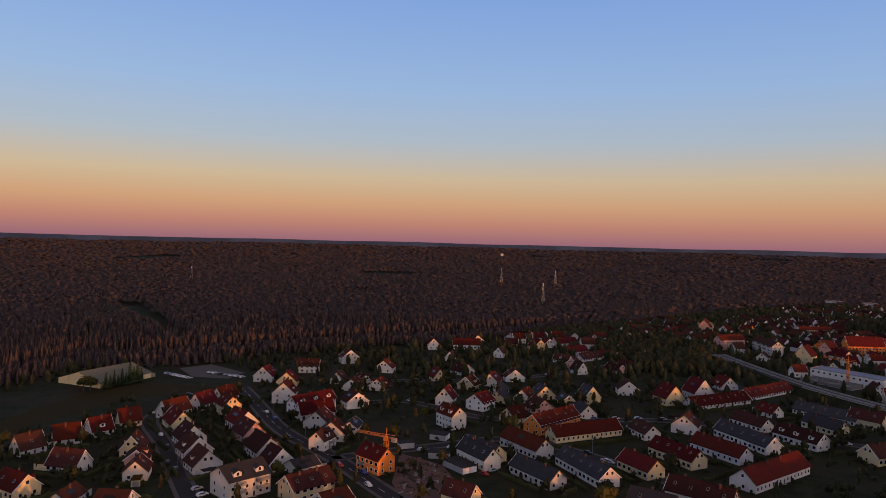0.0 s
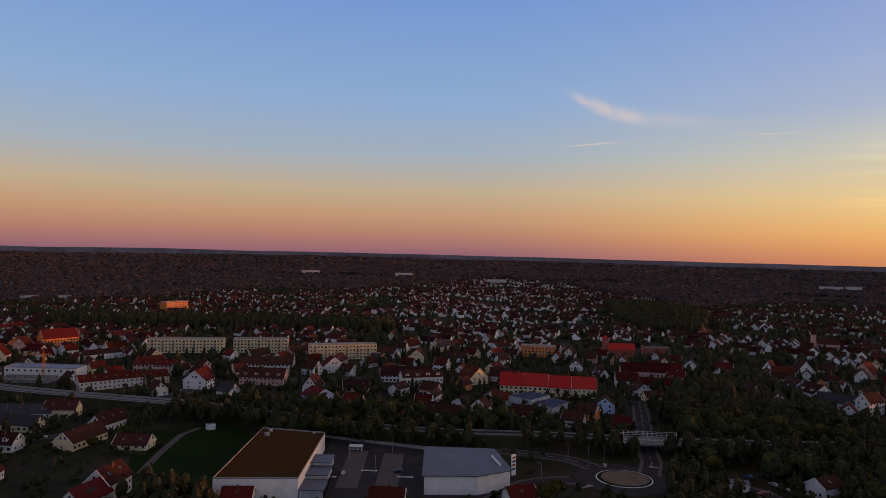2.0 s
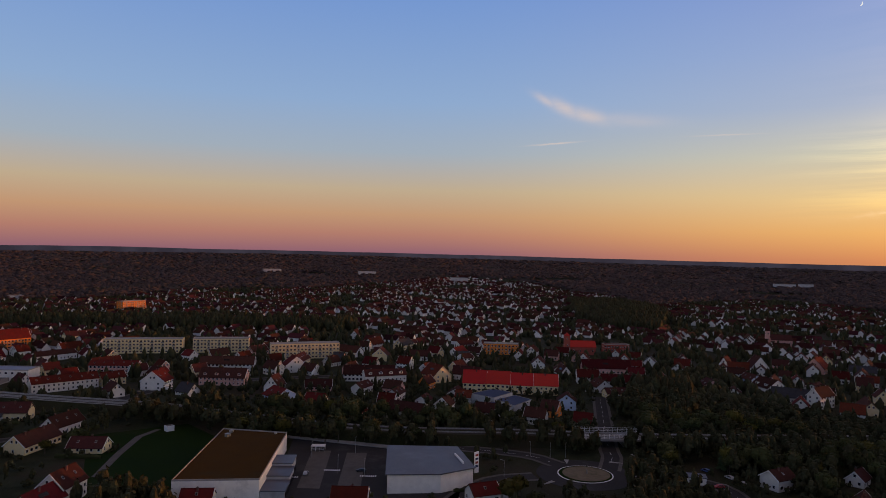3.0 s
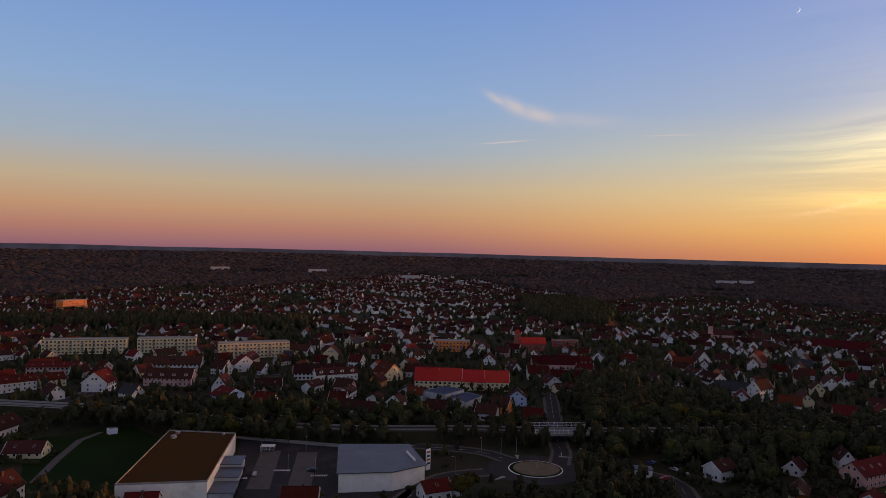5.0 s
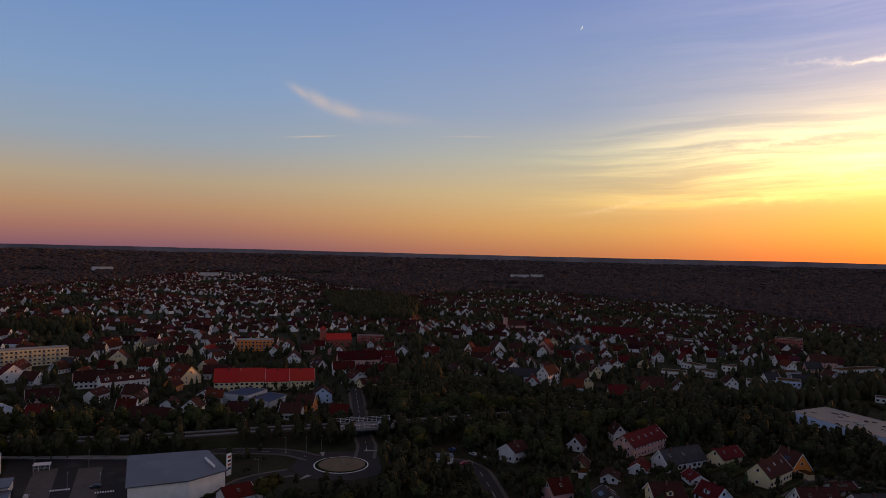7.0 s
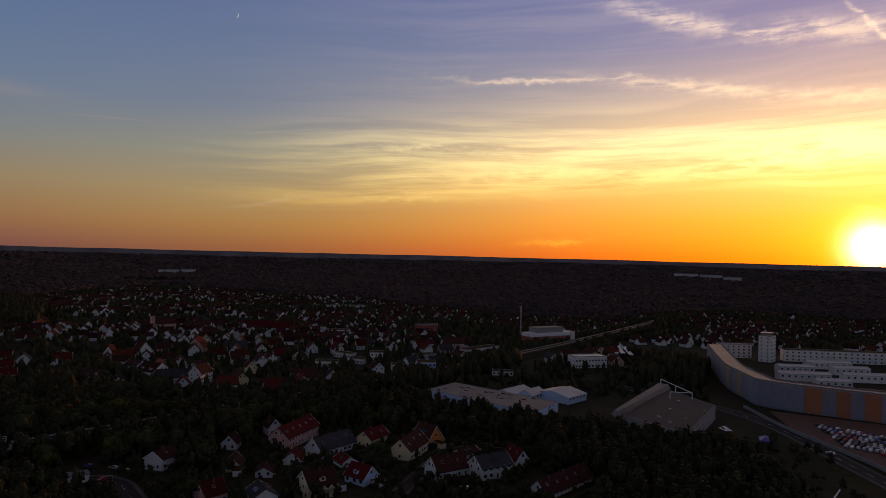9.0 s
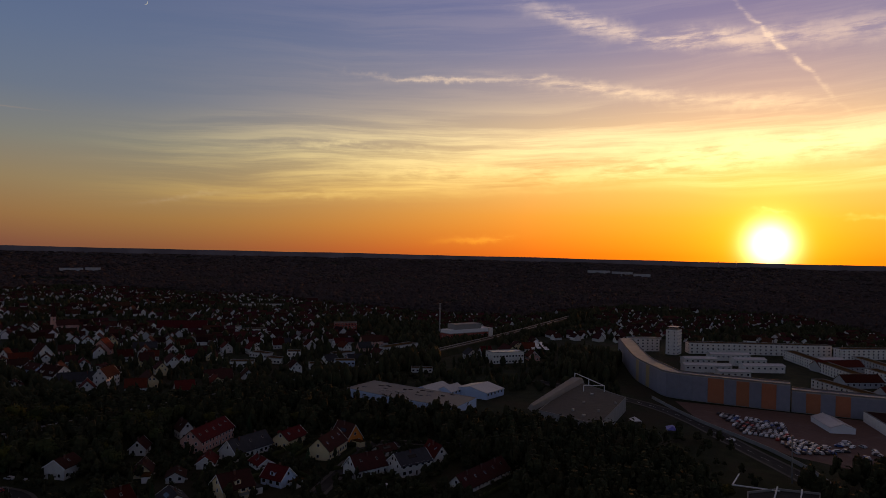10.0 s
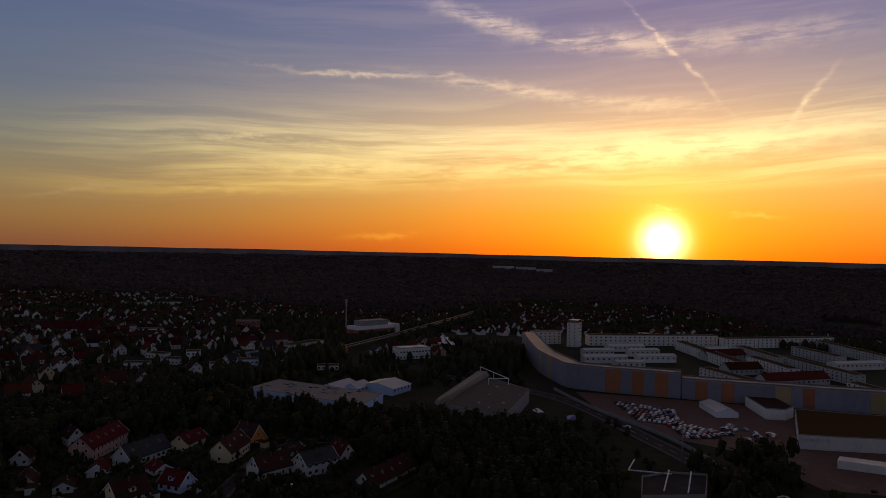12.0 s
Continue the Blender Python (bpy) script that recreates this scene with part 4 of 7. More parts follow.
def dormer(home, x, sy, width, eave, ridge, wall, roof, w=2.4):
    """A small gabled dormer on one slope."""
    slope = (ridge - eave) / (width / 2)
    y0, top = width / 2 * 0.82, 2.1
    zb = eave + slope * (width / 2 - y0)
    back = max(0.3, y0 - (top + 0.6) / slope)
    s, r = Shape(), Shape()
    s.hull([(x - w / 2, -y0, zb - 0.2), (x + w / 2, -y0, zb - 0.2), (x + w / 2, -back, zb - 0.2), (x - w / 2, -back, zb - 0.2)],
           [(x - w / 2, -y0, zb + 1.5), (x + w / 2, -y0, zb + 1.5), (x + w / 2, -back, zb + 1.5), (x - w / 2, -back, zb + 1.5)])
    s.face([(x - w / 2, -y0, zb + 1.5), (x + w / 2, -y0, zb + 1.5), (x, -y0, zb + top)])
    for e in (-1, 1):
        q = [(x + e * (w / 2 + 0.2), -y0 - 0.25, zb + 1.4), (x, -y0 - 0.25, zb + top + 0.05), (x, -back, zb + top + 0.05), (x + e * (w / 2 + 0.2), -back, zb + 1.4)]
        if e > 0:
            q = q[::-1]
        r.hull([(a, b, c - 0.12) for a, b, c in q], q)
    turn = pose(0, 0, 0, 0, 0, 0 if sy < 0 else 180)
    d = part("dormer", s.mesh("dormer", WALLS[wall]), home, turn)
    part("dormer_roof", r.mesh("dormer_roof", ROOFS[roof]), d)
    part("window", WINDOW["small"], d, pose(x, -y0 - 0.03, zb + 0.2))


def on_slope(x, f, sy, width, eave, ridge):
    """A pose on a roof slope: x along the ridge, f from eave to ridge."""
    tilt = math.degrees(math.atan2(ridge - eave, width / 2))
    y, z = sy * width / 2 * (1 - f), eave + (ridge - eave) * f + 0.04
    return pose(x, y, z) @ pose(0, 0, 0, 0, 0, 0 if sy < 0 else 180) @ pose(0, 0, 0, tilt, 0, 0)


def add_balcony(home, x, sy, width, z, w=3.4):
    b = Shape()
    b.box(x, 0, z, w, 1.5, 0.16)
    for bx, by, bw, bd in ((x, -0.72, w, 0.06), (x - w / 2 + 0.03, 0, 0.06, 1.4), (x + w / 2 - 0.03, 0, 0.06, 1.4)):
        b.box(bx, by, z + 0.16, bw, bd, 0.95)
    turn = pose(0, 0, 0, 0, 0, 0 if sy < 0 else 180)
    part("balcony", b.mesh("balcony", CONCRETE), home, turn @ pose(0, -width / 2 - 0.75, 0))


def house(x, y, heading, length, width, eave, ridge, code, group, rng, plain=False):
    wall, roof = code
    if wall == "W" and rng.random() < 0.16:
        wall = rng.choice("YYYP")
    row = length >= 16
    name = "terraced_house" if row else "house"
    label = "%s rendered %s with a %s roof" % (WALL_WORDS[wall], "terrace" if row else "detached house", ROOF_WORDS[roof])
    home = thing(name, x, y, heading, label=label, category="house", group=group)
    part("wall", gable_body(length, width, eave, ridge).mesh("wall", WALLS[wall]), home)
    part("roof", gable_roof(length, width, eave, ridge).mesh("roof", ROOFS[roof]), home)
    fit_windows(home, length, width, eave, ridge, rng)
    for sx in (-1, 1):
        s = Shape()
        x0, drop = sx * (length / 2 + 0.47), (ridge - eave) / (width / 2) * 0.55
        for sy in (-1, 1):
            a, b = (x0, sy * (width / 2 + 0.55), eave - drop), (x0, 0, ridge)
            s.hull([(x0 - 0.06, a[1], a[2] - 0.34), (x0 + 0.06, a[1], a[2] - 0.34), (x0 + 0.06, 0, ridge - 0.34), (x0 - 0.06, 0, ridge - 0.34)],
                   [(x0 - 0.06, a[1], a[2] + 0.06), (x0 + 0.06, a[1], a[2] + 0.06), (x0 + 0.06, 0, ridge + 0.06), (x0 - 0.06, 0, ridge + 0.06)])
        part("verge_board", s.mesh("verge_board", WHITE_PAINT if rng.random() < 0.4 else BARK), home)
    for i in range(max(1, int(length / 9))):
        cx = -length / 2 + (i + 0.5) * length / max(1, int(length / 9)) + rng.uniform(-1, 1)
        part("chimney", CHIMNEY, home, pose(cx, rng.choice((-0.9, 0.9)), ridge - 1.3))
    if plain:
        return home
    for sy in (-1, 1):
        pick = rng.random()
        if eave > 4.6 and math.hypot(x, y) < 360 and rng.random() < 0.4:
            add_balcony(home, rng.uniform(-length / 4, length / 4), sy, width, 2.7)
        if pick < 0.45:
            for i in range(max(1, int(length / 6))):
                part("skylight", SKYLIGHT, home, on_slope(-length / 2 + (i + 0.5) * length / max(1, int(length / 6)), rng.uniform(0.4, 0.6), sy, width, eave, ridge))
        elif pick < 0.7 and ridge - eave > 3.4:
            n = max(1, int(length / 7))
            for i in range(n):
                dormer(home, -length / 2 + (i + 0.5) * length / n, sy, width, eave, ridge, wall, roof)
        elif pick < 0.78:
            for i in range(4):
                part("solar_panel", SOLAR, home, on_slope(-2.2 + i * 1.1, 0.5, sy, width, eave, ridge))
    return home


def block(x, y, heading, length, width, height, wall, label, storeys, roof=None, name="apartment_block", balcony=False, group="", step=3.0):
    """A flat-roofed slab with parapet, windows on both long sides and the ends."""
    home = thing(name, x, y, heading, label=label, category="building", group=group)
    s = Shape()
    s.box(0, 0, -0.3, length, width, height + 0.3)
    part("wall", s.mesh("wall", wall), home)
    r = Shape()
    r.box(0, 0, height, length - 0.6, width - 0.6, 0.15)
    part("roof", r.mesh("roof", roof or CONCRETE), home)
    p = Shape()
    for px, py, a, b in ((0, -width / 2 + 0.15, length + 0.1, 0.34), (0, width / 2 - 0.15, length + 0.1, 0.34), (-length / 2 + 0.15, 0, 0.34, width - 0.6), (length / 2 - 0.15, 0, 0.34, width - 0.6)):
        p.box(px, py, height, a, b, 0.55)
    part("parapet", p.mesh("parapet", CONCRETE), home)
    spots = []
    for fl in range(storeys):
        z = 1.0 + fl * (height - 0.4) / storeys
        n = max(1, int(length / step))
        for i in range(n):
            wx = -length / 2 + (i + 0.5) * length / n
            for sy in (-1, 1):
                if balcony and i % 3 == 1 and fl and sy < 0:
                    b = Shape()
                    b.box(wx, -width / 2 - 0.7, z - 0.9, 2.6, 1.4, 0.15)
                    b.box(wx, -width / 2 - 1.36, z - 0.75, 2.6, 0.08, 0.95)
                    part("balcony", b.mesh("balcony", CONCRETE), home)
                spots.append(("wide", pose(wx, sy * (width / 2 + 0.03), z, 0, 0, 0 if sy < 0 else 180)))
        for sx in (-1, 1):
            for wy in (-width / 4, width / 4):
                spots.append(("small", pose(sx * (length / 2 + 0.03), wy, z, 0, 0, 90 * sx)))
    place_windows(home, spots)
    return home


FOOTPRINTS = []  # x, y, radius kept free of trees
rng = random.Random(5)
for group, rows in HOUSES.items():
    for hx, hy, heading, length, width, eave, ridge, code in rows:
        house(hx, hy, heading, length, width, eave, ridge, code, group.replace("_", " ") + " houses", rng, plain=math.hypot(hx, hy) > 600)
        FOOTPRINTS.append((hx, hy, length / 2 + 2))


def between(ax, ay, bx, by):
    """Centre, heading and length of a side from a to b."""
    return (ax + bx) / 2, (ay + by) / 2, math.degrees(math.atan2(by - ay, bx - ax)), math.hypot(bx - ax, by - ay)


# white apartment house at the end of the lane: dormers and balconies on both fronts
apartments = house(-73.5, 261, 46, 17, 14, 7.5, 11.5, "WK", "lane houses", rng, plain=True)
FOOTPRINTS.append((-73.5, 261, 10))
for x in (-4.5, 4.5):
    dormer(apartments, x, -1, 14, 7.5, 11.5, "W", "K", 3.2)
    for z in (2.6, 5.3):
        add_balcony(apartments, x, -1, 14, z, 4.4)
    part("solar_panel", SOLAR, apartments, on_slope(x + 2.5, 0.35, -1, 14, 7.5, 11.5))
house(17.2, 302, -58, 21, 8.5, 5.0, 9.0, "WK", "terraces houses", rng)
FOOTPRINTS.append((17.2, 302, 12))

# flat slabs along the railway: base line of the front side
for ax, ay, bx, by, depth, height, st, wall, words in (
        (411.7, 545.9, 453.5, 494, 11, 12.5, 4, "Y", "long cream apartment slab with four rows of windows"),
        (459.8, 488.9, 490.2, 450.9, 11, 12.5, 4, "Y", "cream apartment slab with white window bands"),
        (467.4, 406.6, 510.5, 366.1, 11, 13.0, 4, "Y", "cream apartment slab with four rows of windows"),
        (606.7, 268.5, 618.1, 238.1, 12, 10.0, 3, "O", "ochre flat-roofed school block"),
        (677.7, 866.4, 715.7, 866.4, 14, 15.0, 5, "O", "tall apricot tower block glowing in the low sun")):
    cx, cy, hd, ln = between(ax, ay, bx, by)
    away = Vector((cx, cy)).normalized() * depth / 2
    block(cx + away.x, cy + away.y, hd, ln, depth, height, WALLS[wall], words, st, group="apartment slabs", balcony=True)
    FOOTPRINTS.append((cx + away.x, cy + away.y, ln / 2 + 3))


# ---- garages, hedges and balconies of the near gardens ----
def garage(x, y, heading, rng):
    g = thing("garage", x, y, heading, label="small flat-roofed garage with a pale door", category="garage", group="garages")
    s = Shape()
    s.box(0, 0, -0.2, 6.0, 3.2, 2.7)
    part("wall", s.mesh("wall", WALLS[rng.choice("WGWY")]), g)
    r = Shape()
    r.box(0, 0, 2.5, 6.3, 3.5, 0.22)
    part("roof", r.mesh("roof", rng.choice((ASPHALT, GRAVEL))), g)
    d = Shape()
    d.box(3.03, 0, 0, 0.08, 2.4, 2.1)
    part("door", d.mesh("door", rng.choice((WHITE_PAINT, STEEL, BARK))), g)


def hedge(x, y, heading, length, rng):
    """A clipped hedge with an uneven top and bulging sides."""
    s = Shape()
    n = max(3, int(length / 1.2))
    for i in range(n + 1):
        u = -length / 2 + i * length / n
        h, w = rng.uniform(1.3, 2.1), rng.uniform(0.45, 0.75)
        s.v += [(u, -w, -0.1), (u, -w * 1.1, h * 0.6), (u + rng.uniform(-0.2, 0.2), -w * 0.4, h), (u, w * 0.5, h * rng.uniform(0.9, 1.1)), (u, w * 1.1, h * 0.6), (u, w, -0.1)]
    for i in range(n):
        for j in range(5):
            a = 6 * i + j
            s.f.append((a, a + 6, a + 7, a + 1))
    s.f += [tuple(range(6)), tuple(range(6 * n + 5, 6 * n - 1, -1))]
    s.s = [0] * len(s.f)
    ob = new("hedge", s.mesh("hedge", LEAF))
    ob.matrix_basis = pose(x, y, 0, 0, 0, heading)
    tagged(ob, "dark clipped garden hedge", "hedge", "garden hedges")


gr = random.Random(31)
for group, rows in HOUSES.items():
    for hx, hy, heading, length, width, eave, ridge, code in rows:
        if math.hypot(hx, hy) > 470:
            continue
        away = pose(hx, hy, 0, 0, 0, heading)
        side = gr.choice((-1, 1))
        if gr.random() < 0.5 and length < 16:
            q = away @ Vector((gr.choice((-1, 1)) * (length / 2 + 3.6), side * gr.uniform(-2, 2), 0))
            garage(q.x, q.y, heading + gr.choice((0, 90)), gr)
        for sy in (-1, 1):
            if gr.random() < 0.6:
                q = away @ Vector((gr.uniform(-2, 2), sy * (width / 2 + gr.uniform(5, 8)), 0))
                hedge(q.x, q.y, heading + gr.uniform(-4, 4), length * gr.uniform(0.8, 1.3), gr)
        if gr.random() < 0.5:
            q = away @ Vector((length / 2 + gr.uniform(5, 7), 0, 0))
            hedge(q.x, q.y, heading + 90, width * gr.uniform(0.9, 1.6), gr)

# ---- trees ----
def leaf_cloud(rng, lobes, count, size):
    """Many small leaf clumps round the lobes' shells: lobes are (x, y, z, radius x, radius z)."""
    s = Shape()
    for i in range(count):
        cx, cy, cz, rx, rz = lobes[i % len(lobes)]
        d = Vector((rng.gauss(0, 1), rng.gauss(0, 1), rng.gauss(0.15, 1))).normalized()
        r = rng.uniform(0.62, 1.08)
        p = Vector((cx + d.x * rx * r, cy + d.y * rx * r, cz + d.z * rz * r))
        a = Vector((rng.gauss(0, 1), rng.gauss(0, 1), rng.gauss(0, 0.6))).normalized()
        b = (a.cross(d) + Vector((0.01, 0, 0))).normalized()
        w, h = size * rng.uniform(0.6, 1.3), size * rng.uniform(0.5, 1.1)
        s.face([p - a * w - b * h * 0.4, p + b * h * -0.9, p + a * w, p + b * h])
    return s


def core(s, lobes, sides=7):
    """Dark inner masses that close the crown's heart."""
    for cx, cy, cz, rx, rz in lobes:
        rings = []
        for lv, rr in ((-0.75, 0.35), (-0.35, 0.66), (0.15, 0.70), (0.6, 0.42)):
            rings.append([(cx + rx * rr * math.cos(2 * math.pi * i / sides), cy + rx * rr * math.sin(2 * math.pi * i / sides), cz + rz * lv) for i in range(sides)])
        for lo, hi in zip(rings, rings[1:]):
            s.hull(lo, hi, 0, cap=hi is rings[-1], foot=lo is rings[0])


def broadleaf_model(seed, height, spread):
    rng = random.Random(seed)
    lobes = [(0, 0, height * 0.66, spread * 0.62, height * 0.30)]
    for i in range(6):
        a = 2 * math.pi * i / 6 + rng.uniform(-0.4, 0.4)
        q = spread * rng.uniform(0.42, 0.62)
        lobes.append((q * math.cos(a), q * math.sin(a), height * rng.uniform(0.44, 0.72), spread * rng.uniform(0.34, 0.5), height * rng.uniform(0.14, 0.22)))
    crown = leaf_cloud(rng, lobes, 400, 0.55)
    core(crown, lobes)
    trunk = Shape()
    trunk.tube((0, 0, -0.3), (0.1, 0, height * 0.35), 0.32, 0.22, 7)
    trunk.tube((0.1, 0, height * 0.33), (0, 0.1, height * 0.7), 0.22, 0.08, 6)
    for cx, cy, cz, rx, rz in lobes[1:]:
        trunk.tube((0.08, 0, height * 0.3), (cx * 0.8, cy * 0.8, cz), 0.12, 0.04, 5)
    return trunk.mesh("trunk", BARK), crown


def conifer_model(seed, height, spread):
    rng = random.Random(seed)
    s = Shape()
    n = 9
    for k in range(n):
        z = height * (0.12 + 0.86 * k / n)
        r = spread * (1 - k / n) ** 0.85 * rng.uniform(0.85, 1.1) + 0.25
        for i in range(11):
            a = 2 * math.pi * (i + rng.random()) / 11
            q = r * rng.uniform(0.7, 1.15)
            tip = Vector((q * math.cos(a), q * math.sin(a), z - 0.25 * q))
            root = Vector((0, 0, z + height / n * 0.9))
            side = Vector((-math.sin(a), math.cos(a), 0)) * (0.28 * q + 0.15)
            s.face([root, tip * 0.6 + root * 0.4 - side, tip, tip * 0.6 + root * 0.4 + side])
    trunk = Shape()
    trunk.tube((0, 0, -0.3), (0, 0, height * 0.95), 0.24, 0.04, 6)
    return trunk.mesh("trunk", BARK), s


TREE_MODELS = []
for seed, (height, spread, leaf) in enumerate(((11, 4.6, LEAF), (9, 4.2, LEAF), (14, 5.4, LEAF), (8, 3.4, LEAF_OLIVE), (12, 5.0, LEAF_OLIVE))):
    trunk, crown = broadleaf_model(seed + 3, height, spread)
    TREE_MODELS.append(("broadleaf_tree", trunk, crown.mesh("crown", leaf), height, "dark green broadleaf tree with a full uneven crown" if leaf is LEAF else "olive-brown broadleaf tree turning in early autumn"))
for seed, (height, spread) in enumerate(((13, 2.8), (10, 2.4))):
    trunk, crown = conifer_model(seed + 20, height, spread)
    TREE_MODELS.append(("conifer", trunk, crown.mesh("crown", NEEDLE), height, "dark pointed spruce with drooping branches"))


def plant(x, y, rng, model=None, group="town trees"):
    m = model if model is not None else rng.choices(range(7), (5, 5, 4, 2, 2, 2, 2))[0]
    name, trunk, crown, height, label = TREE_MODELS[m]
    t = thing(name, x, y, rng.uniform(0, 360), ground_z(x, y), label, "tree", group)
    f = rng.uniform(0.75, 1.15)
    t.scale = (f * rng.uniform(0.9, 1.1), f * rng.uniform(0.9, 1.1), f)
    part("trunk", trunk, t)
    part("crown", crown, t)


# ---- mass planting and far houses, joined ----
def template(shape):
    v = np.array(shape.v, dtype=np.float32)
    tris = []
    for f in shape.f:
        tris += [(f[0], f[i], f[i + 1]) for i in range(1, len(f) - 1)]
    return v, np.array(tris, dtype=np.int32)


def crown_template(seed, kind, sides=4):
    """A light crown for woods: a jagged closed mass, one island, about 20 triangles."""
    rng = random.Random(seed)
    levels = ((0.0, 0.6), (0.42, 1.0), (0.82, 0.6)) if kind == "round" else ((0.0, 0.9), (0.4, 0.72), (0.78, 0.34))
    if sides < 4:
        levels = levels[::2]
    v, f = [], []
    for z, r in levels:
        for i in range(sides):
            a = 2 * math.pi * (i + rng.uniform(-0.3, 0.3)) / sides
            q = r * rng.uniform(0.65, 1.25)
            v.append((q * math.cos(a), q * math.sin(a), z + rng.uniform(-0.09, 0.09)))
    v.append((rng.uniform(-0.15, 0.15), rng.uniform(-0.15, 0.15), 1.04))
    n = len(levels)
    for k in range(n - 1):
        for i in range(sides):
            a, b, c, d = k * sides + i, k * sides + (i + 1) % sides, (k + 1) * sides + (i + 1) % sides, (k + 1) * sides + i
            f += [(a, b, c), (a, c, d)]
    f += [((n - 1) * sides + i, (n - 1) * sides + (i + 1) % sides, n * sides) for i in range(sides)]
    return np.array(v, dtype=np.float32), np.array(f, dtype=np.int32)


def leafy_template(seed):
    """A fuller crown of unit size for the nearer masses: leaf clumps round five lobes."""
    rng = random.Random(seed)
    lobes = [(0, 0, 1.45, 0.66, 0.85)] + [(0.5 * math.cos(a), 0.5 * math.sin(a), rng.uniform(0.7, 1.5), 0.48, 0.5) for a in (rng.uniform(0, 1) + 1.57 * i for i in range(4))]
    s = leaf_cloud(rng, lobes, 30, 0.26)
    core(s, lobes[:1], 6)
    core(s, lobes[1:], 3)
    s.v = [(x, y, z / 2.3) for x, y, z in s.v]
    v, f = template(s)
    v[:, 2] = np.clip(v[:, 2], 0.02, 1.2)
    return v, f


def bush_template(seed):
    rng = random.Random(seed + 50)
    lobes = [(0, 0, 0.5, 0.8, 0.45), (0.4, 0.2, 0.4, 0.5, 0.4)]
    s = leaf_cloud(rng, lobes, 26, 0.26)
    core(s, lobes[:1], 5)
    v, f = template(s)
    v[:, 2] = np.clip(v[:, 2], 0.0, 1.2)
    return v, f


def scatter(name, spots, templates, material, label, category, smooth=False):
    """spots: rows of x, y, z, radius, height, turn, template index. One joined mesh."""
    vs, fs, base = [], [], 0
    spots = np.array(spots, dtype=np.float32)
    for t, (tv, tf) in enumerate(templates):
        rows = spots[spots[:, 6].astype(int) == t]
        if not len(rows):
            continue
        co, si = np.cos(rows[:, 5])[:, None], np.sin(rows[:, 5])[:, None]
        x = rows[:, 0][:, None] + rows[:, 3][:, None] * (co * tv[:, 0] - si * tv[:, 1])
        y = rows[:, 1][:, None] + rows[:, 3][:, None] * (si * tv[:, 0] + co * tv[:, 1])
        z = rows[:, 2][:, None] + rows[:, 4][:, None] * tv[:, 2]
        vs.append(np.stack([x, y, z], 2).reshape(-1, 3))
        fs.append((tf[None] + (np.arange(len(rows)) * len(tv))[:, None, None] + base).reshape(-1, 3))
        base += len(rows) * len(tv)
    v, f = np.concatenate(vs), np.concatenate(fs)
    me = bpy.data.meshes.new(name)
    me.vertices.add(len(v))
    me.vertices.foreach_set("co", v.astype(np.float32).ravel())
    me.loops.add(f.size)
    me.loops.foreach_set("vertex_index", f.astype(np.int32).ravel())
    me.polygons.add(len(f))
    me.polygons.foreach_set("loop_start", np.arange(0, f.size, 3, dtype=np.int32))
    me.materials.append(material)
    me.polygons.foreach_set("use_smooth", np.full(len(f), smooth))
    me.update(calc_edges=True)
    return tagged(new(name, me), label, category, kind="stuff")


# outer edge of the built land: bearing and distance
EDGE = ((180, 532), (60, 532), (40, 507), (32, 498), (27, 557), (21, 538), (15, 569), (6, 616), (0, 642), (-6, 709), (-10, 774), (-17, 922), (-21, 1059), (-28, 1319), (-38, 1383), (-42, 1606),
        (-53, 1742), (-60, 2186), (-64, 2560), (-69, 2330), (-73, 1781), (-76, 1671), (-79, 1375), (-83, 1549), (-88, 1736), (-93, 1599), (-97, 1449), (-103, 1380), (-107, 1213), (-114, 1051), (-123, 1013), (-131, 1330), (-143, 1267), (-150, 963), (-160, 887), (-180, 532))
EDGE_AZ, EDGE_R = [-a for a, r in EDGE], [r for a, r in EDGE]


def edge_at(az):
    return float(np.interp(-az, EDGE_AZ, EDGE_R))


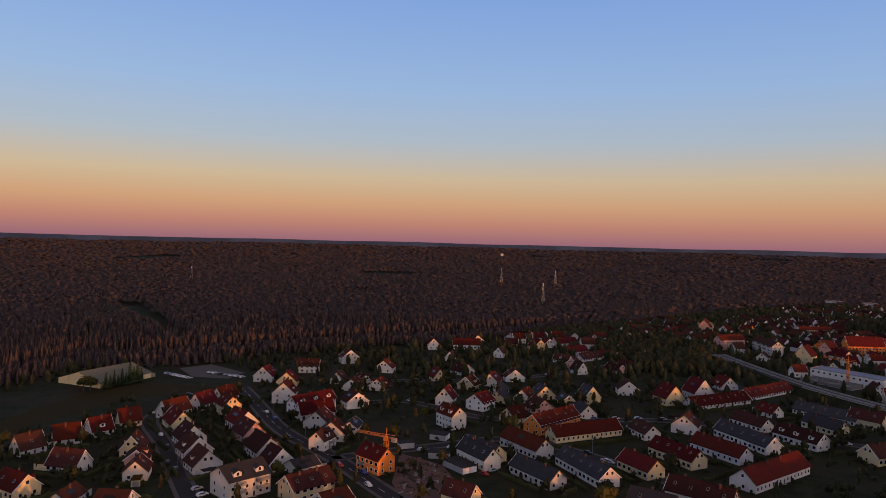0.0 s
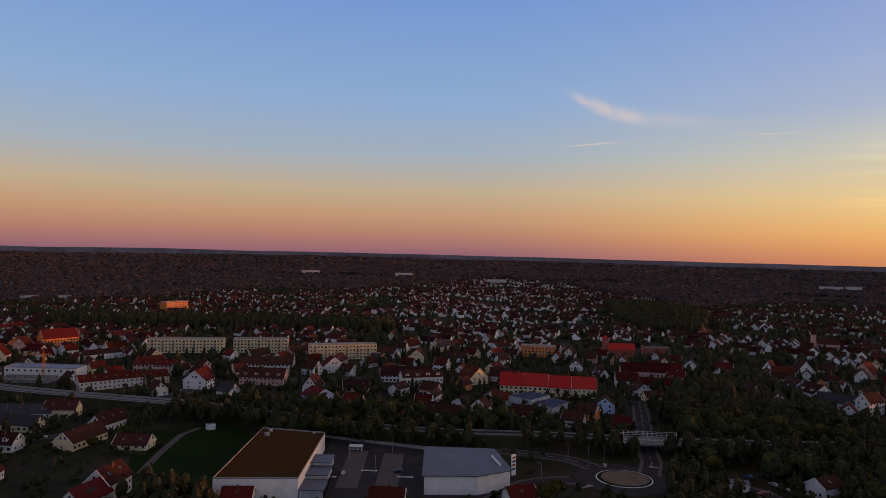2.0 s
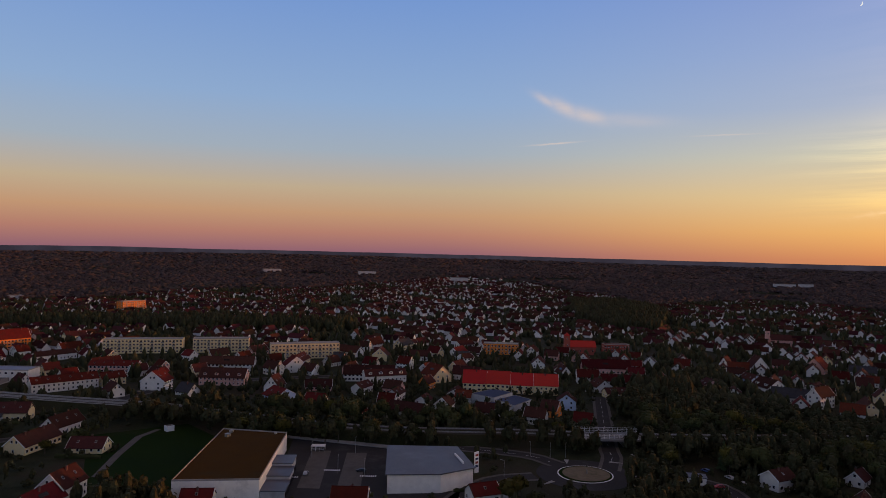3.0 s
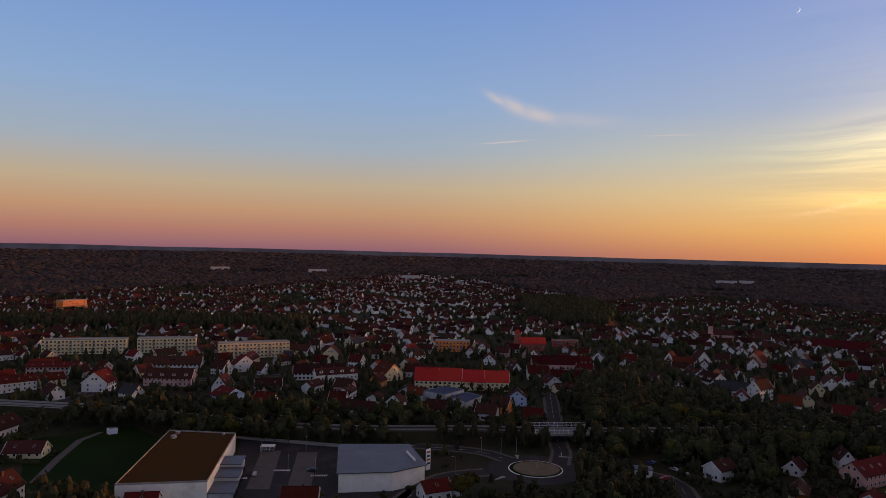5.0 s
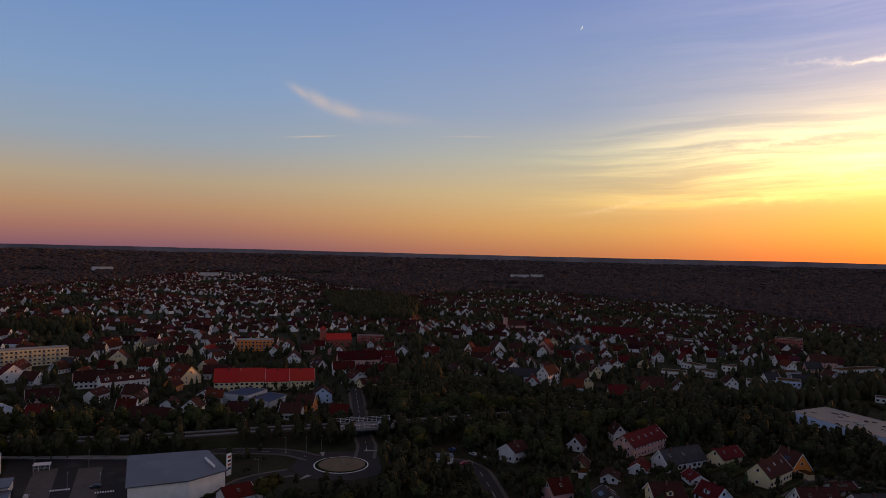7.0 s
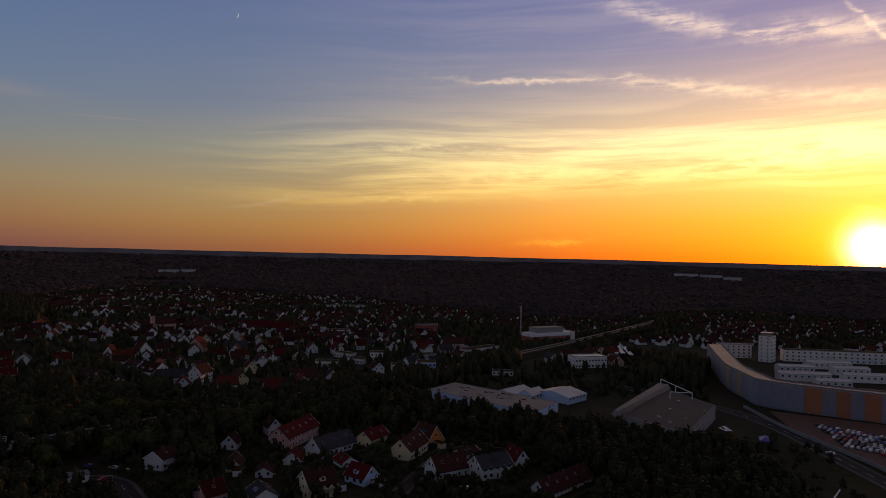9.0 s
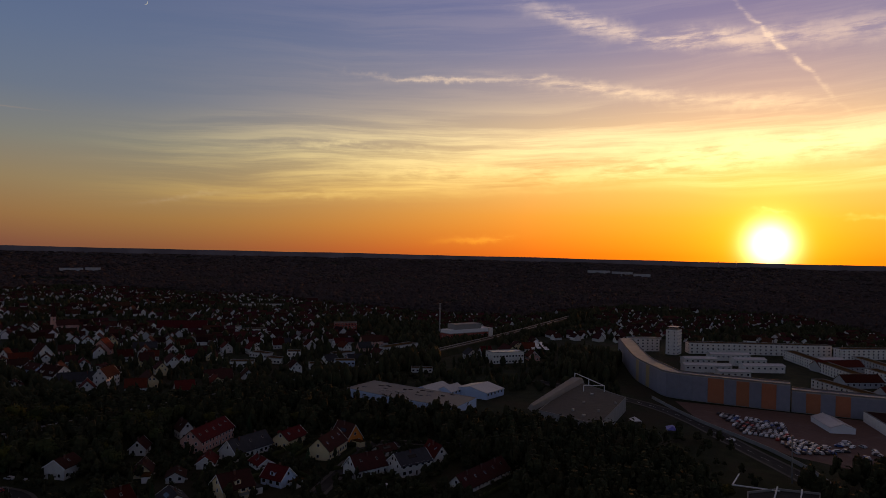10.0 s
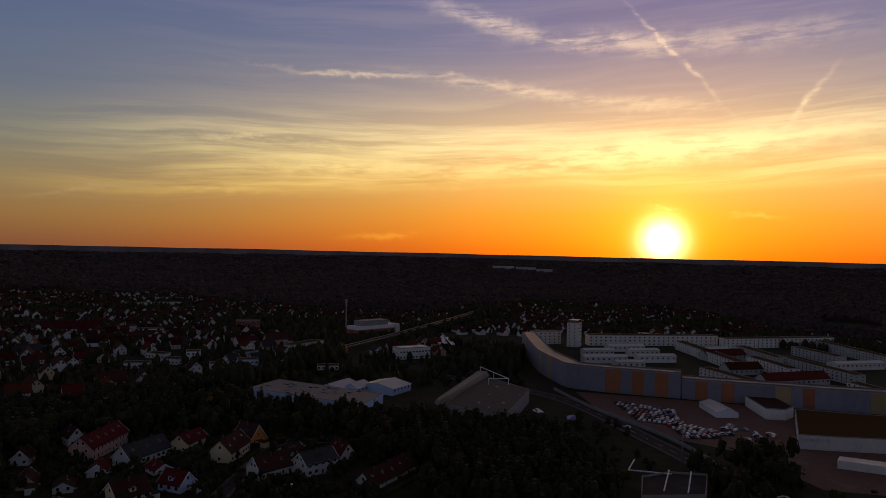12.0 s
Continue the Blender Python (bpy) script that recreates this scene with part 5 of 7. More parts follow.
WOODLANDS = (  # dense tree belts inside the town
    ((272.3, 317.9), (286.3, 263.5), (304, 209), (331.9, 152), (367.3, 139.3), (345.8, 198.9), (324.3, 254.6), (305.3, 304), (295.1, 331.9)),
    ((260.9, 253.3), (276.1, 217.9), (311.6, 149.5), (319.2, 131.7), (331.9, 131.7), (296.4, 209), (278.7, 259.7)),
    ((423.1, 95), (506.7, 88.7), (570, 95), (619.4, 64.6), (532, 15.2), (483.9, 6.3), (458.5, -57), (521.9, -116.5), (448.4, -100.1), (405.3, -22.8), (367.3, 69.7)),
    ((345.8, 63.3), (397.7, -49.4), (448.4, -100.1), (369.9, -84.9), (371.1, -64.6), (349.6, -39.3), (310.3, -8.9), (317.9, 20.3), (330.6, 26.6), (323, 53.2)),
    ((295.1, 63.3), (309.1, 53.2), (301.5, 35.5), (253.3, 39.3), (247, 54.5)),
    ((426.9, -49.4), (418, -139.3), (347.1, -177.3), (310.3, -209), (285, -228), (247, -222.9), (202.7, -174.8), (212.8, -141.9), (255.9, -152), (291.3, -154.5), (335.7, -133), (376.2, -57)),
    ((277.4, -240.7), (214.1, -228), (178.6, -202.7), (174.8, -187.5), (206.5, -141.9), (252.1, -148.2), (304, -164.7), (304, -200.1)),
    ((191.3, -259.7), (178.6, -304), (135.5, -253.3), (153.3, -225.5)),
    ((179.9, 241.9), (186.2, 212.8), (172.3, 192.5), (149.5, 216.6)),
    ((392.7, 76), (418, 50.7), (532, 76), (506.7, 120.3), (437, 126.7)),
    ((455, -325), (540, -405), (481.3, -418), (405.3, -342), (425, -318)),
    ((284, -246), (269, -248), (226, -230), (205, -224), (171, -195), (192, -160), (272, -208)),
    ((193, -287), (177, -316), (140, -260), (150, -231), (193, -270)),
    ((501, 866), (628, 743), (753, 514), (690, 470), (610, 575), (540, 700), (465, 800)),
    ((1387, 432), (1348, 271), (1195, 201), (899, 158), (899, 225), (996, 292)),
    ((121.6, 532), (215.3, 506.7), (225.5, 595.3), (304, 709.3), (152, 684)),
)
def dense(line, reach):
    out = []
    for (ax, ay), (bx, by) in zip(line, line[1:]):
        n = max(1, int(math.hypot(bx - ax, by - ay) / 2))
        out += [(ax + (bx - ax) * i / n, ay + (by - ay) * i / n, reach) for i in range(n)]
    return out


LANES = np.array(dense(RAIL, 8.5) + [p for width, line in ROAD_LINES.values() for p in dense(line, width / 2 + 2.0)])
TRACKS = np.array(dense(RAIL, 0.0))


def to_rail(x, y):
    return float(np.min(np.hypot(TRACKS[:, 0] - x, TRACKS[:, 1] - y)))


def clear_of(x, y, gap=0.0):
    for hx, hy, r in FOOTPRINTS:
        if abs(x - hx) < r + gap and abs(y - hy) < r + gap and math.hypot(x - hx, y - hy) < r + gap:
            return False
    return float(np.min(np.hypot(LANES[:, 0] - x, LANES[:, 1] - y) - LANES[:, 2])) > gap


def fill_town():
    """Houses along imagined streets between the placed ones: the nearest whole, the others for the joined far town."""
    rng = random.Random(41)
    spots, taken = [], {}
    for _ in range(60000):
        az = rng.uniform(8, -165)
        rmax = edge_at(az)
        r = math.sqrt(rng.uniform(380 ** 2, (rmax * 0.99) ** 2))
        x, y = polar(az, r)
        if rng.random() > (0.45 if r < 680 else 0.9 if -100 < az < -26 else 0.75 if az > -122 else 0.5):
            continue
        if r < 545 and not (-124 < az < -30) or az > -22 and r < 470 or az < -124 and r < 790:
            continue
        cell = (int(x // (14 if r < 700 else 12)), int(y // (14 if r < 700 else 12)))
        if any((cell[0] + i, cell[1] + j) in taken for i in (-1, 0, 1) for j in (-1, 0, 1) if r < 700 or i * j == 0):
            continue
        if any(inside(x, y, p) for p in WOODLANDS) or any(inside(x, y, p) for p in CLEARINGS):
            continue
        d = np.hypot(TRACKS[:, 0] - x, TRACKS[:, 1] - y)
        near = TRACKS[int(np.argmin(d))]
        if d.min() < 30 or r < 620 and r < math.hypot(near[0], near[1]):
            continue
        if noise.noise((x / 130, y / 130, 9.0)) > (0.14 if az > -75 else 0.1) or not clear_of(x, y, 5.0):
            continue
        taken[cell] = True
        turn = 40 * noise.noise((x / 260, y / 260, 3.0)) + rng.choice((0, 90)) + rng.uniform(-8, 8)
        length, width = (rng.uniform(10, 13), rng.uniform(8.5, 10)) if rng.random() < 0.8 else (rng.uniform(16, 24), rng.uniform(9.5, 11))
        eave = rng.choice((3.8, 4.6, 5.4))
        ridge = eave + width * rng.uniform(0.42, 0.52)
        code = rng.choices("WYPOB", (24, 2, 1.3, 0.5, 0.3))[0] + rng.choices("RDK", (5, 4, 0.6))[0]
        if r > 700:
            length, width, eave, ridge = length * 0.86, width * 0.86, eave * 0.86, ridge * 0.86
        spots.append((r, x, y, turn, length, width, eave, ridge, code))
    spots.sort()
    for r, x, y, turn, length, width, eave, ridge, code in spots[:150]:
        house(x, y, turn, length, width, eave, ridge, code, "outer town houses", rng, plain=True)
    for row in spots:
        if row[0] < 760:
            FOOTPRINTS.append((row[1], row[2], row[4] / 2 + 1.0))
    return [(x, y, ground_z(x, y), turn, length, width, eave, ridge, 0) for r, x, y, turn, length, width, eave, ridge, code in spots[150:]]


def far_town(spots):
    walls, roofs = Shape(), Shape()
    for x, y, z, turn, length, width, eave, ridge, pick in spots:
        m = pose(x, y, z, 0, 0, turn)
        for src, dst in ((gable_body(length, width, eave, ridge), walls), (gable_roof(length, width, eave, ridge, 0.5, 0.4), roofs)):
            n = len(dst.v)
            dst.v += [tuple(m @ Vector(p)) for p in src.v]
            dst.f += [tuple(n + i for i in f) for f in src.f]
    me = bpy.data.meshes.new("distant_houses")
    n = len(walls.v)
    me.from_pydata(walls.v + roofs.v, [], walls.f + [tuple(n + i for i in f) for f in roofs.f])
    me.materials.append(FAR_WALL), me.materials.append(FAR_ROOF)
    me.polygons.foreach_set("material_index", [0] * len(walls.f) + [1] * len(roofs.f))
    tagged(new("distant_houses", me), "crowd of far white houses with red and brown roofs", "houses", kind="stuff")


def make_trees():
    rng = random.Random(77)
    rounds = [crown_template(i, "round") for i in range(4)] + [crown_template(10 + i, "spruce") for i in range(3)]
    bushy = [leafy_template(i) for i in range(4)]
    mass, named = [], 0
    views = [(r[0], r[1], math.hypot(r[0], r[1])) for g in ("old_town", "road_side", "south_villas") for r in HOUSES[g]]

    def hides(x, y):
        """True for a tree that would stand just in front of a measured house."""
        d = math.hypot(x, y)
        return any(0 < q - d < 26 and abs(hx * y - hy * x) / q < 7 for hx, hy, q in views)

    # belts: the nearest trees one by one, the rest joined
    for poly in WOODLANDS:
        xs, ys = [p[0] for p in poly], [p[1] for p in poly]
        area = (max(xs) - min(xs)) * (max(ys) - min(ys))
        for _ in range(int(area / 34)):
            x, y = rng.uniform(min(xs), max(xs)), rng.uniform(min(ys), max(ys))
            if not inside(x, y, poly) or not clear_of(x, y, 1.5) or hides(x, y):
                continue
            if math.hypot(x, y) < 420 and named < 190 and rng.random() < 0.55:
                plant(x, y, rng, rng.choices(range(7), (5, 4, 6, 1, 2, 1, 1))[0], "railway belt trees")
                named += 1
            else:
                h = rng.uniform(8, 15) if poly not in (WOODLANDS[2], WOODLANDS[-1]) else rng.uniform(5, 9)
                mass.append((x, y, 1.0, rng.uniform(2.6, 4.2), h, rng.uniform(0, 6.28), rng.choices(range(7), (3, 3, 3, 3, 1, 1, 1))[0]))
    # both sides of the railway
    for i in range(2, len(RAIL) - 2):
        (ax, ay), (bx, by) = RAIL[i - 1], RAIL[i + 1]
        l = math.hypot(bx - ax, by - ay)
        for off in (-21, -17, -13.5, -11, 11, 13.5, 17, 21):
            x, y = RAIL[i][0] - (by - ay) / l * (off + rng.uniform(-2, 2)), RAIL[i][1] + (bx - ax) / l * (off + rng.uniform(-2, 2))
            front = math.hypot(x, y) < math.hypot(*RAIL[i])
            if rng.random() < (0.85 if front else 0.6) and clear_of(x, y, 1.0) and y < 332 and not inside(x, y, CLEARINGS[2]) and not inside(x, y, CLEARINGS[-1]) and not (inside(x, y, CLEARINGS[1]) and abs(off) > 17):
                mass.append((x, y, 0.5, rng.uniform(2.8, 4.6), rng.uniform(9, 14.5) if front else rng.uniform(6, 10), rng.uniform(0, 6.28), rng.randrange(4)))
    # gardens
    for _ in range(12000):
        az = rng.uniform(34, -165)
        r = math.sqrt(rng.uniform(200 ** 2, 710 ** 2))
        if r > edge_at(az):
            continue
        x, y = polar(az, r)
        if any(inside(x, y, p) for p in CLEARINGS) or not clear_of(x, y, -0.6):
            continue
        if r < 380 and named < 250 and rng.random() < 0.25:
            plant(x, y, rng, rng.choices(range(7), (2, 5, 0.3, 4, 1, 1, 2))[0], "garden trees")
            named += 1
        elif rng.random() < (0.5 if r < 380 else 0.8):
            h = rng.uniform(2.0, 7.5) if rng.random() < 0.75 else rng.uniform(6, 10)
            mass.append((x, y, 0.0, rng.uniform(1.1, 2.7) * (1.0 if r < 380 else 1.25), h * (1.0 if r < 380 else 1.12), rng.uniform(0, 6.28), rng.choices(range(7), (3, 3, 3, 3, 1, 1, 1))[0]))
    # thick shrubbery round the southern villas and beside the market road
    for _ in range(2100):
        az, r = rng.uniform(-72, -120), rng.uniform(235, 400)
        x, y = polar(az, r)
        if clear_of(x, y, -1.0) and not hides(x, y) and not any(inside(x, y, p) for p in CLEARINGS):
            mass.append((x, y, 0.0, rng.uniform(1.2, 2.8), rng.uniform(2.5, 7.5), rng.uniform(0, 6.28), rng.randrange(4)))
    for _ in range(20000):
        az = rng.uniform(10, -165)
        r = math.sqrt(rng.uniform(710 ** 2, edge_at(az) ** 2)) if edge_at(az) > 720 else 0
        if not r:
            continue
        x, y = polar(az, r)
        if az < -124 and r < 810 or to_rail(x, y) < 8:
            continue
        wood = any(inside(x, y, p) for p in WOODLANDS)
        h = rng.uniform(8, 12) if wood else rng.uniform(3.5, 9.5)
        mass.append((x, y, 0.2, rng.uniform(1.7, 3.7) * (1 + r / 5000), h, rng.uniform(0, 6.28), rng.choices(range(7), (3, 3, 3, 3, 1, 1, 1))[0]))
    # a close row of spruces along the field hall
    for i in range(10):
        plant(-205 + 1.25 * i, 430.5 + 2.7 * i, rng, 5 + i % 2, "field hall spruces")
    for x, y in ((-211, 424), (-213, 427), (-215, 423), (-217, 427)):
        plant(x, y, rng, 1, "field hall trees")
    near = [row[:6] + (row[6] % 4,) for row in mass if math.hypot(row[0], row[1]) < 480]
    far = [row for row in mass if math.hypot(row[0], row[1]) >= 480]
    # low bushes against the house walls
    low = []
    for rows in HOUSES.values():
        for hx, hy, heading, length, width, eave, ridge, code in rows:
            if math.hypot(hx, hy) > 470:
                continue
            m = pose(hx, hy, 0, 0, 0, heading)
            for i in range(int((length + width) * 0.6)):
                if rng.random() < 0.5:
                    q = m @ Vector((rng.uniform(-length / 2, length / 2), rng.choice((-1, 1)) * (width / 2 + rng.uniform(1.4, 4.5)), 0))
                else:
                    q = m @ Vector((rng.choice((-1, 1)) * (length / 2 + rng.uniform(1.4, 4.0)), rng.uniform(-width / 2, width / 2), 0))
                if float(np.min(np.hypot(LANES[:, 0] - q.x, LANES[:, 1] - q.y) - LANES[:, 2])) > -1.0:
                    low.append((q.x, q.y, 0.0, rng.uniform(0.7, 1.6), rng.uniform(1.0, 3.2), rng.uniform(0, 6.28), rng.randrange(3)))
    scatter("garden_bushes", low, [bush_template(i) for i in range(3)], LEAF_MASS, "dark bushes against the house walls", "bushes")
    scatter("garden_trees", near, bushy, LEAF_MASS, "dark leafy trees and bushes in gardens and belts", "trees")
    scatter("town_trees", far, rounds, LEAF_MASS, "dark trees and hedges between the houses", "trees", True)
    woods = []
    r = 480.0
    while r < 4600:
        gap = 4.6 + max(0.0, r - 600) * 0.0075
        n = int(2 * math.pi * r / gap)
        for i in range(n):
            az = 180 - 360 * (i + rng.random()) / n
            rr = r + rng.uniform(-0.5, 0.5) * gap
            if rr < edge_at(az) + 12 * noise.noise((az / 3.0, 2.2, 0.0)) or (az > 38 or az < -160):
                continue
            x, y = polar(az, rr)
            if rr < 1300 and (any(inside(x, y, p) for p in CLEARINGS) or to_rail(x, y) < 10):
                continue
            if noise.noise((x / 300, y / 300, 6.0)) > 0.52:
                continue
            patch = noise.noise((x / 190, y / 190, 1.0))
            spruce = rng.random() < 0.5 + patch
            h = rng.uniform(9, 14) * (1 + 0.25 * patch) * (0.6 if rr < edge_at(az) + 45 else 1.0)
            wide = 1.0
            if rr > 800:
                h, wide = h * 0.46, 1.4
            woods.append((x, y, ground_z(x, y) + (0.5 if spruce else 2.0) + (4.0 + rng.uniform(-0.8, 0.8) if rr > 800 else 0.0), wide * gap * rng.uniform(0.48, 0.78), h, rng.uniform(0, 6.28), (rng.choice((4, 5, 6)) if spruce else rng.randrange(4))))
        r += gap
    slim = [crown_template(30 + i, "round", 3) for i in range(4)] + [crown_template(40 + i, "spruce", 3) for i in range(3)]
    scatter("forest", woods, slim, WOODS, "dark mixed forest reaching to the hills, its brown tinted for haze", "forest", True)


CLEARINGS = (
    ((-291.3, 285), (-247, 443.3), (-217.9, 496.5), (-190, 512), (-165, 530), (-134, 500), (-114, 456), (-122.9, 418), (-158.3, 405.3), (-177.3, 386.3), (-192.5, 310.3), (-240.7, 272.3)),   # stubble field and yard
    ((162.1, 234.3), (230.5, 316.7), (273.6, 288.8), (258.4, 248.3), (301.5, 228), (301.5, 177.3), (281.2, 120.3), (240.7, 124.1), (202.7, 162.1)),   # lawn, markets, parking
    ((272.3, 57), (272.3, 116.5), (326.8, 116.5), (331.9, 63.3)),   # roundabout
    ((595.3, -500.3), (437, -367.3), (331.9, -297.7), (164.7, -285), (50.7, -380), (76, -709.3), (380, -810.7), (608, -570)),   # works
    ((437, -141.9), (448, -177.3), (436, -245), (405, -255), (400, -305), (323, -310.3), (281.2, -234.3), (331.9, -209)),   # halls
    ((266, 456), (272.3, 551), (323, 506.7), (310.3, 462.3)),
    ((-443, 938), (-417, 964), (-225, 628), (-219, 590)),   # forest track
    ((530, -270), (545, -262), (660, -380), (830, -600), (740, -570), (640, -440), (575, -345)),   # station yard
)

# ---- markets, parking and roundabout ----
def prism(poly, z0, z1, slot=0, shape=None):
    s = shape or Shape()
    if sum(a[0] * b[1] - b[0] * a[1] for a, b in zip(poly, poly[1:] + poly[:1])) < 0:
        poly = poly[::-1]
    s.hull([(*p, z0) for p in poly], [(*p, z1) for p in poly], slot)
    return s


def flat_ground(name, poly, z, material, label, category="paving"):
    tagged(new(name, prism(poly, -0.1, z).mesh(name, material)), label, category, kind="structure")


def shrink(poly, d):
    cx, cy = sum(p[0] for p in poly) / len(poly), sum(p[1] for p in poly) / len(poly)
    return tuple((x + (cx - x) / math.hypot(cx - x, cy - y) * d, y + (cy - y) / math.hypot(cx - x, cy - y) * d) for x, y in poly)


def parapet_ring(poly, z, h, w=0.5):
    """One closed kerb round a roof."""
    s = Shape()
    inner, n = shrink(poly, w), len(poly)
    for ring, zz in ((poly, z), (poly, z + h), (inner, z + h), (inner, z)):
        s.v += [(*p, zz) for p in ring]
    for k in range(3):
        s.f += [(k * n + i, k * n + (i + 1) % n, (k + 1) * n + (i + 1) % n, (k + 1) * n + i) for i in range(n)]
    s.s = [0] * len(s.f)
    return s


def hall(name, poly, height, wall, roof, label, category="hall", parapet=0.6, group=""):
    """A flat-roofed hall over any outline (world coordinates)."""
    h = thing(name, 0, 0, label=label, category=category, group=group)
    part("wall", prism(poly, -0.3, height).mesh("wall", wall), h)
    part("roof", prism(shrink(poly, 0.55), height, height + 0.12).mesh("roof", roof), h)
    if parapet:
        part("parapet", parapet_ring(poly, height, parapet).mesh("parapet", CONCRETE), h)
    cx, cy = sum(p[0] for p in poly) / len(poly), sum(p[1] for p in poly) / len(poly)
    FOOTPRINTS.append((cx, cy, max(math.hypot(p[0] - cx, p[1] - cy) for p in poly) * 0.8))
    return h


def vents(parent, spots, z):
    for x, y, a, b, c in spots:
        s = Shape()
        s.box(x, y, z, a, b, c)
        s.box(x, y, z + c, a + 0.2, b + 0.2, 0.12)
        part("roof_vent", s.mesh("roof_vent", STEEL), parent)


flat_ground("lawn", ((162.1, 225.5), (230.5, 316.7), (273.6, 293.9), (258.4, 250.8), (190, 212.8)), 0.05, GRASS, "dark green lawn beside the supermarket", "lawn")
flat_ground("footpath", ((190.5, 258.5), (192.5, 256), (218, 275.2), (243.5, 292.4), (258, 296), (257, 298.5), (241.5, 295.2), (216, 278)), 0.09, PAVING, "pale footpath along the lawn", "path")
flat_ground("field", ((-291.3, 304), (-220.4, 352.1), (-211.5, 420.5), (-187.5, 452.2), (-134.3, 440.8), (-122.9, 421.8), (-172.3, 414.2), (-183.7, 392.7), (-198.9, 350.9), (-201.4, 316.7), (-240.7, 285)), 0.05, STUBBLE, "brown stubble field at the forest edge", "field")
flat_ground("yard", ((-187, 503), (-170, 521), (-137, 491.6), (-142, 470), (-167.5, 473.6)), 0.08, PAVING, "pale paved yard beside the field", "yard")
flat_ground("parking", ((258.4, 212.8), (281.2, 228), (292.6, 177.3), (283.7, 131.7), (240.7, 116.5), (207.7, 162.1), (206.5, 179.9)), 0.06, ASPHALT, "dark asphalt supermarket car park", "car park")
for poly in (((268.5, 206.5), (272.3, 198.2), (226.7, 170.4), (222.9, 178.6)), ((273.6, 190), (278, 181.8), (236.9, 157.7), (232.4, 165.9))):
    flat_ground("parking_bay", poly, 0.10, PAVING, "pale paved parking bay strip", "parking bay")
for zx, zy, zl in ((230.5, 192.5, 6), (247, 183, 6), (248.3, 165.3, 6)):
    for i in range(8):
        s = Shape()
        s.box(zx + 0.44 * i, zy - 0.78 * i, 0.06, 0.5, 1.8, 0.06, 0, radians(-60))
        tagged(new("crossing_stripe", s.mesh("crossing_stripe", WHITE_PAINT)), "white painted crossing stripe on asphalt", "marking", kind="structure")

flat_ground("kerb_strip", ((278.7, 233.1), (283.7, 233.1), (293.9, 177.3), (290.1, 174.8)), 0.5, CONCRETE, "pale concrete kerb wall behind the car park", "kerb")
MARKET = ((186.2, 207.7), (203.9, 181.1), (262.2, 216.6), (252.1, 247))
market = hall("supermarket", MARKET, 8.0, WALLS["W"], GRAVEL, "white supermarket hall with a brown gravel roof", "supermarket")
vents(market, ((243.2, 235.6, 2.0, 1.6, 1.3), (249.5, 239.4, 1.4, 1.4, 1.0), (258, 220, 1.0, 1.0, 0.7)), 8.1)
for ax, ay, a, b, h in ((234.3, 195.1, 11.4, 8.9, 6.0), (224.2, 188.1, 12.7, 8.9, 4.8), (212.2, 180.5, 12.7, 8.9, 3.6)):
    s = Shape()
    s.box(ax, ay, -0.2, a, b, h + 0.2, 0, radians(31))
    w = part("entrance", s.mesh("entrance", WALLS["G"]), market)
    r = Shape()
    r.box(ax, ay, h, a + 0.7, b + 0.7, 0.3, 0, radians(31))
    part("canopy", r.mesh("canopy", METAL), w)
    g = Shape()
    g.box(ax + 2.4, ay - 3.9, 0.3, a * 0.85, 0.2, 2.4, 0, radians(31))
    part("shop_window", g.mesh("shop_window", GLASS), w)

MARKET_B = ((235.6, 144.4), (247, 126.7), (260.9, 119.1), (276.1, 131.7), (283.7, 138.1), (269.8, 164.7))
market_b = hall("discount_market", MARKET_B, 7.5, WALLS["W"], METAL, "white discount market with a grey sheet roof", "supermarket", parapet=0)
eave = tuple((x + (x - 259.7) * 0.05, y + (y - 140.6) * 0.05) for x, y in MARKET_B)
part("eave", prism(eave, 7.5, 7.9).mesh("eave", METAL), market_b)
s = Shape()
s.box(267.3, 128.6, 7.9, 13, 0.5, 0.9, 0, radians(42))
part("sign_box", s.mesh("sign_box", WHITE_PAINT), market_b, label="long white box on the roof edge")

def sign_pylon(x, y):
    p = thing("sign_pylon", x, y, -20, label="tall pale advertising pylon with dark blank bars", category="sign")
    s = Shape()
    s.box(0, 0, -0.2, 2.4, 0.5, 9.2)
    part("board", s.mesh("board", WHITE_PAINT), p)
    for i in range(4):
        b = Shape()
        b.box(0, -0.27, 2.4 + i * 1.6, 1.8, 0.06, 0.9)
        part("bar", b.mesh("bar", BRICK_RED if i % 2 else BLUE_SHEET), p)


sign_pylon(278, 125.4)


def trolley_shelter(x, y, heading):
    t = thing("trolley_shelter", x, y, heading, label="white framed trolley shelter on the car park", category="shelter")
    r = Shape()
    r.box(0, 0, 2.3, 6.5, 4.2, 0.16)
    part("roof", r.mesh("roof", WHITE_PAINT), t)
    for px in (-3, -1, 1, 3):
        for py in (-1.9, 1.9):
            b = Shape()
            b.box(px, py, 0, 0.14, 0.14, 2.3)
            part("post", b.mesh("post", WHITE_PAINT), t)
    for py in (-1.9, 1.9):
        b = Shape()
        b.box(0, py, 0.9, 6.0, 0.08, 0.5)
        part("rail", b.mesh("rail", STEEL), t)


trolley_shelter(269.8, 203.9, -62)


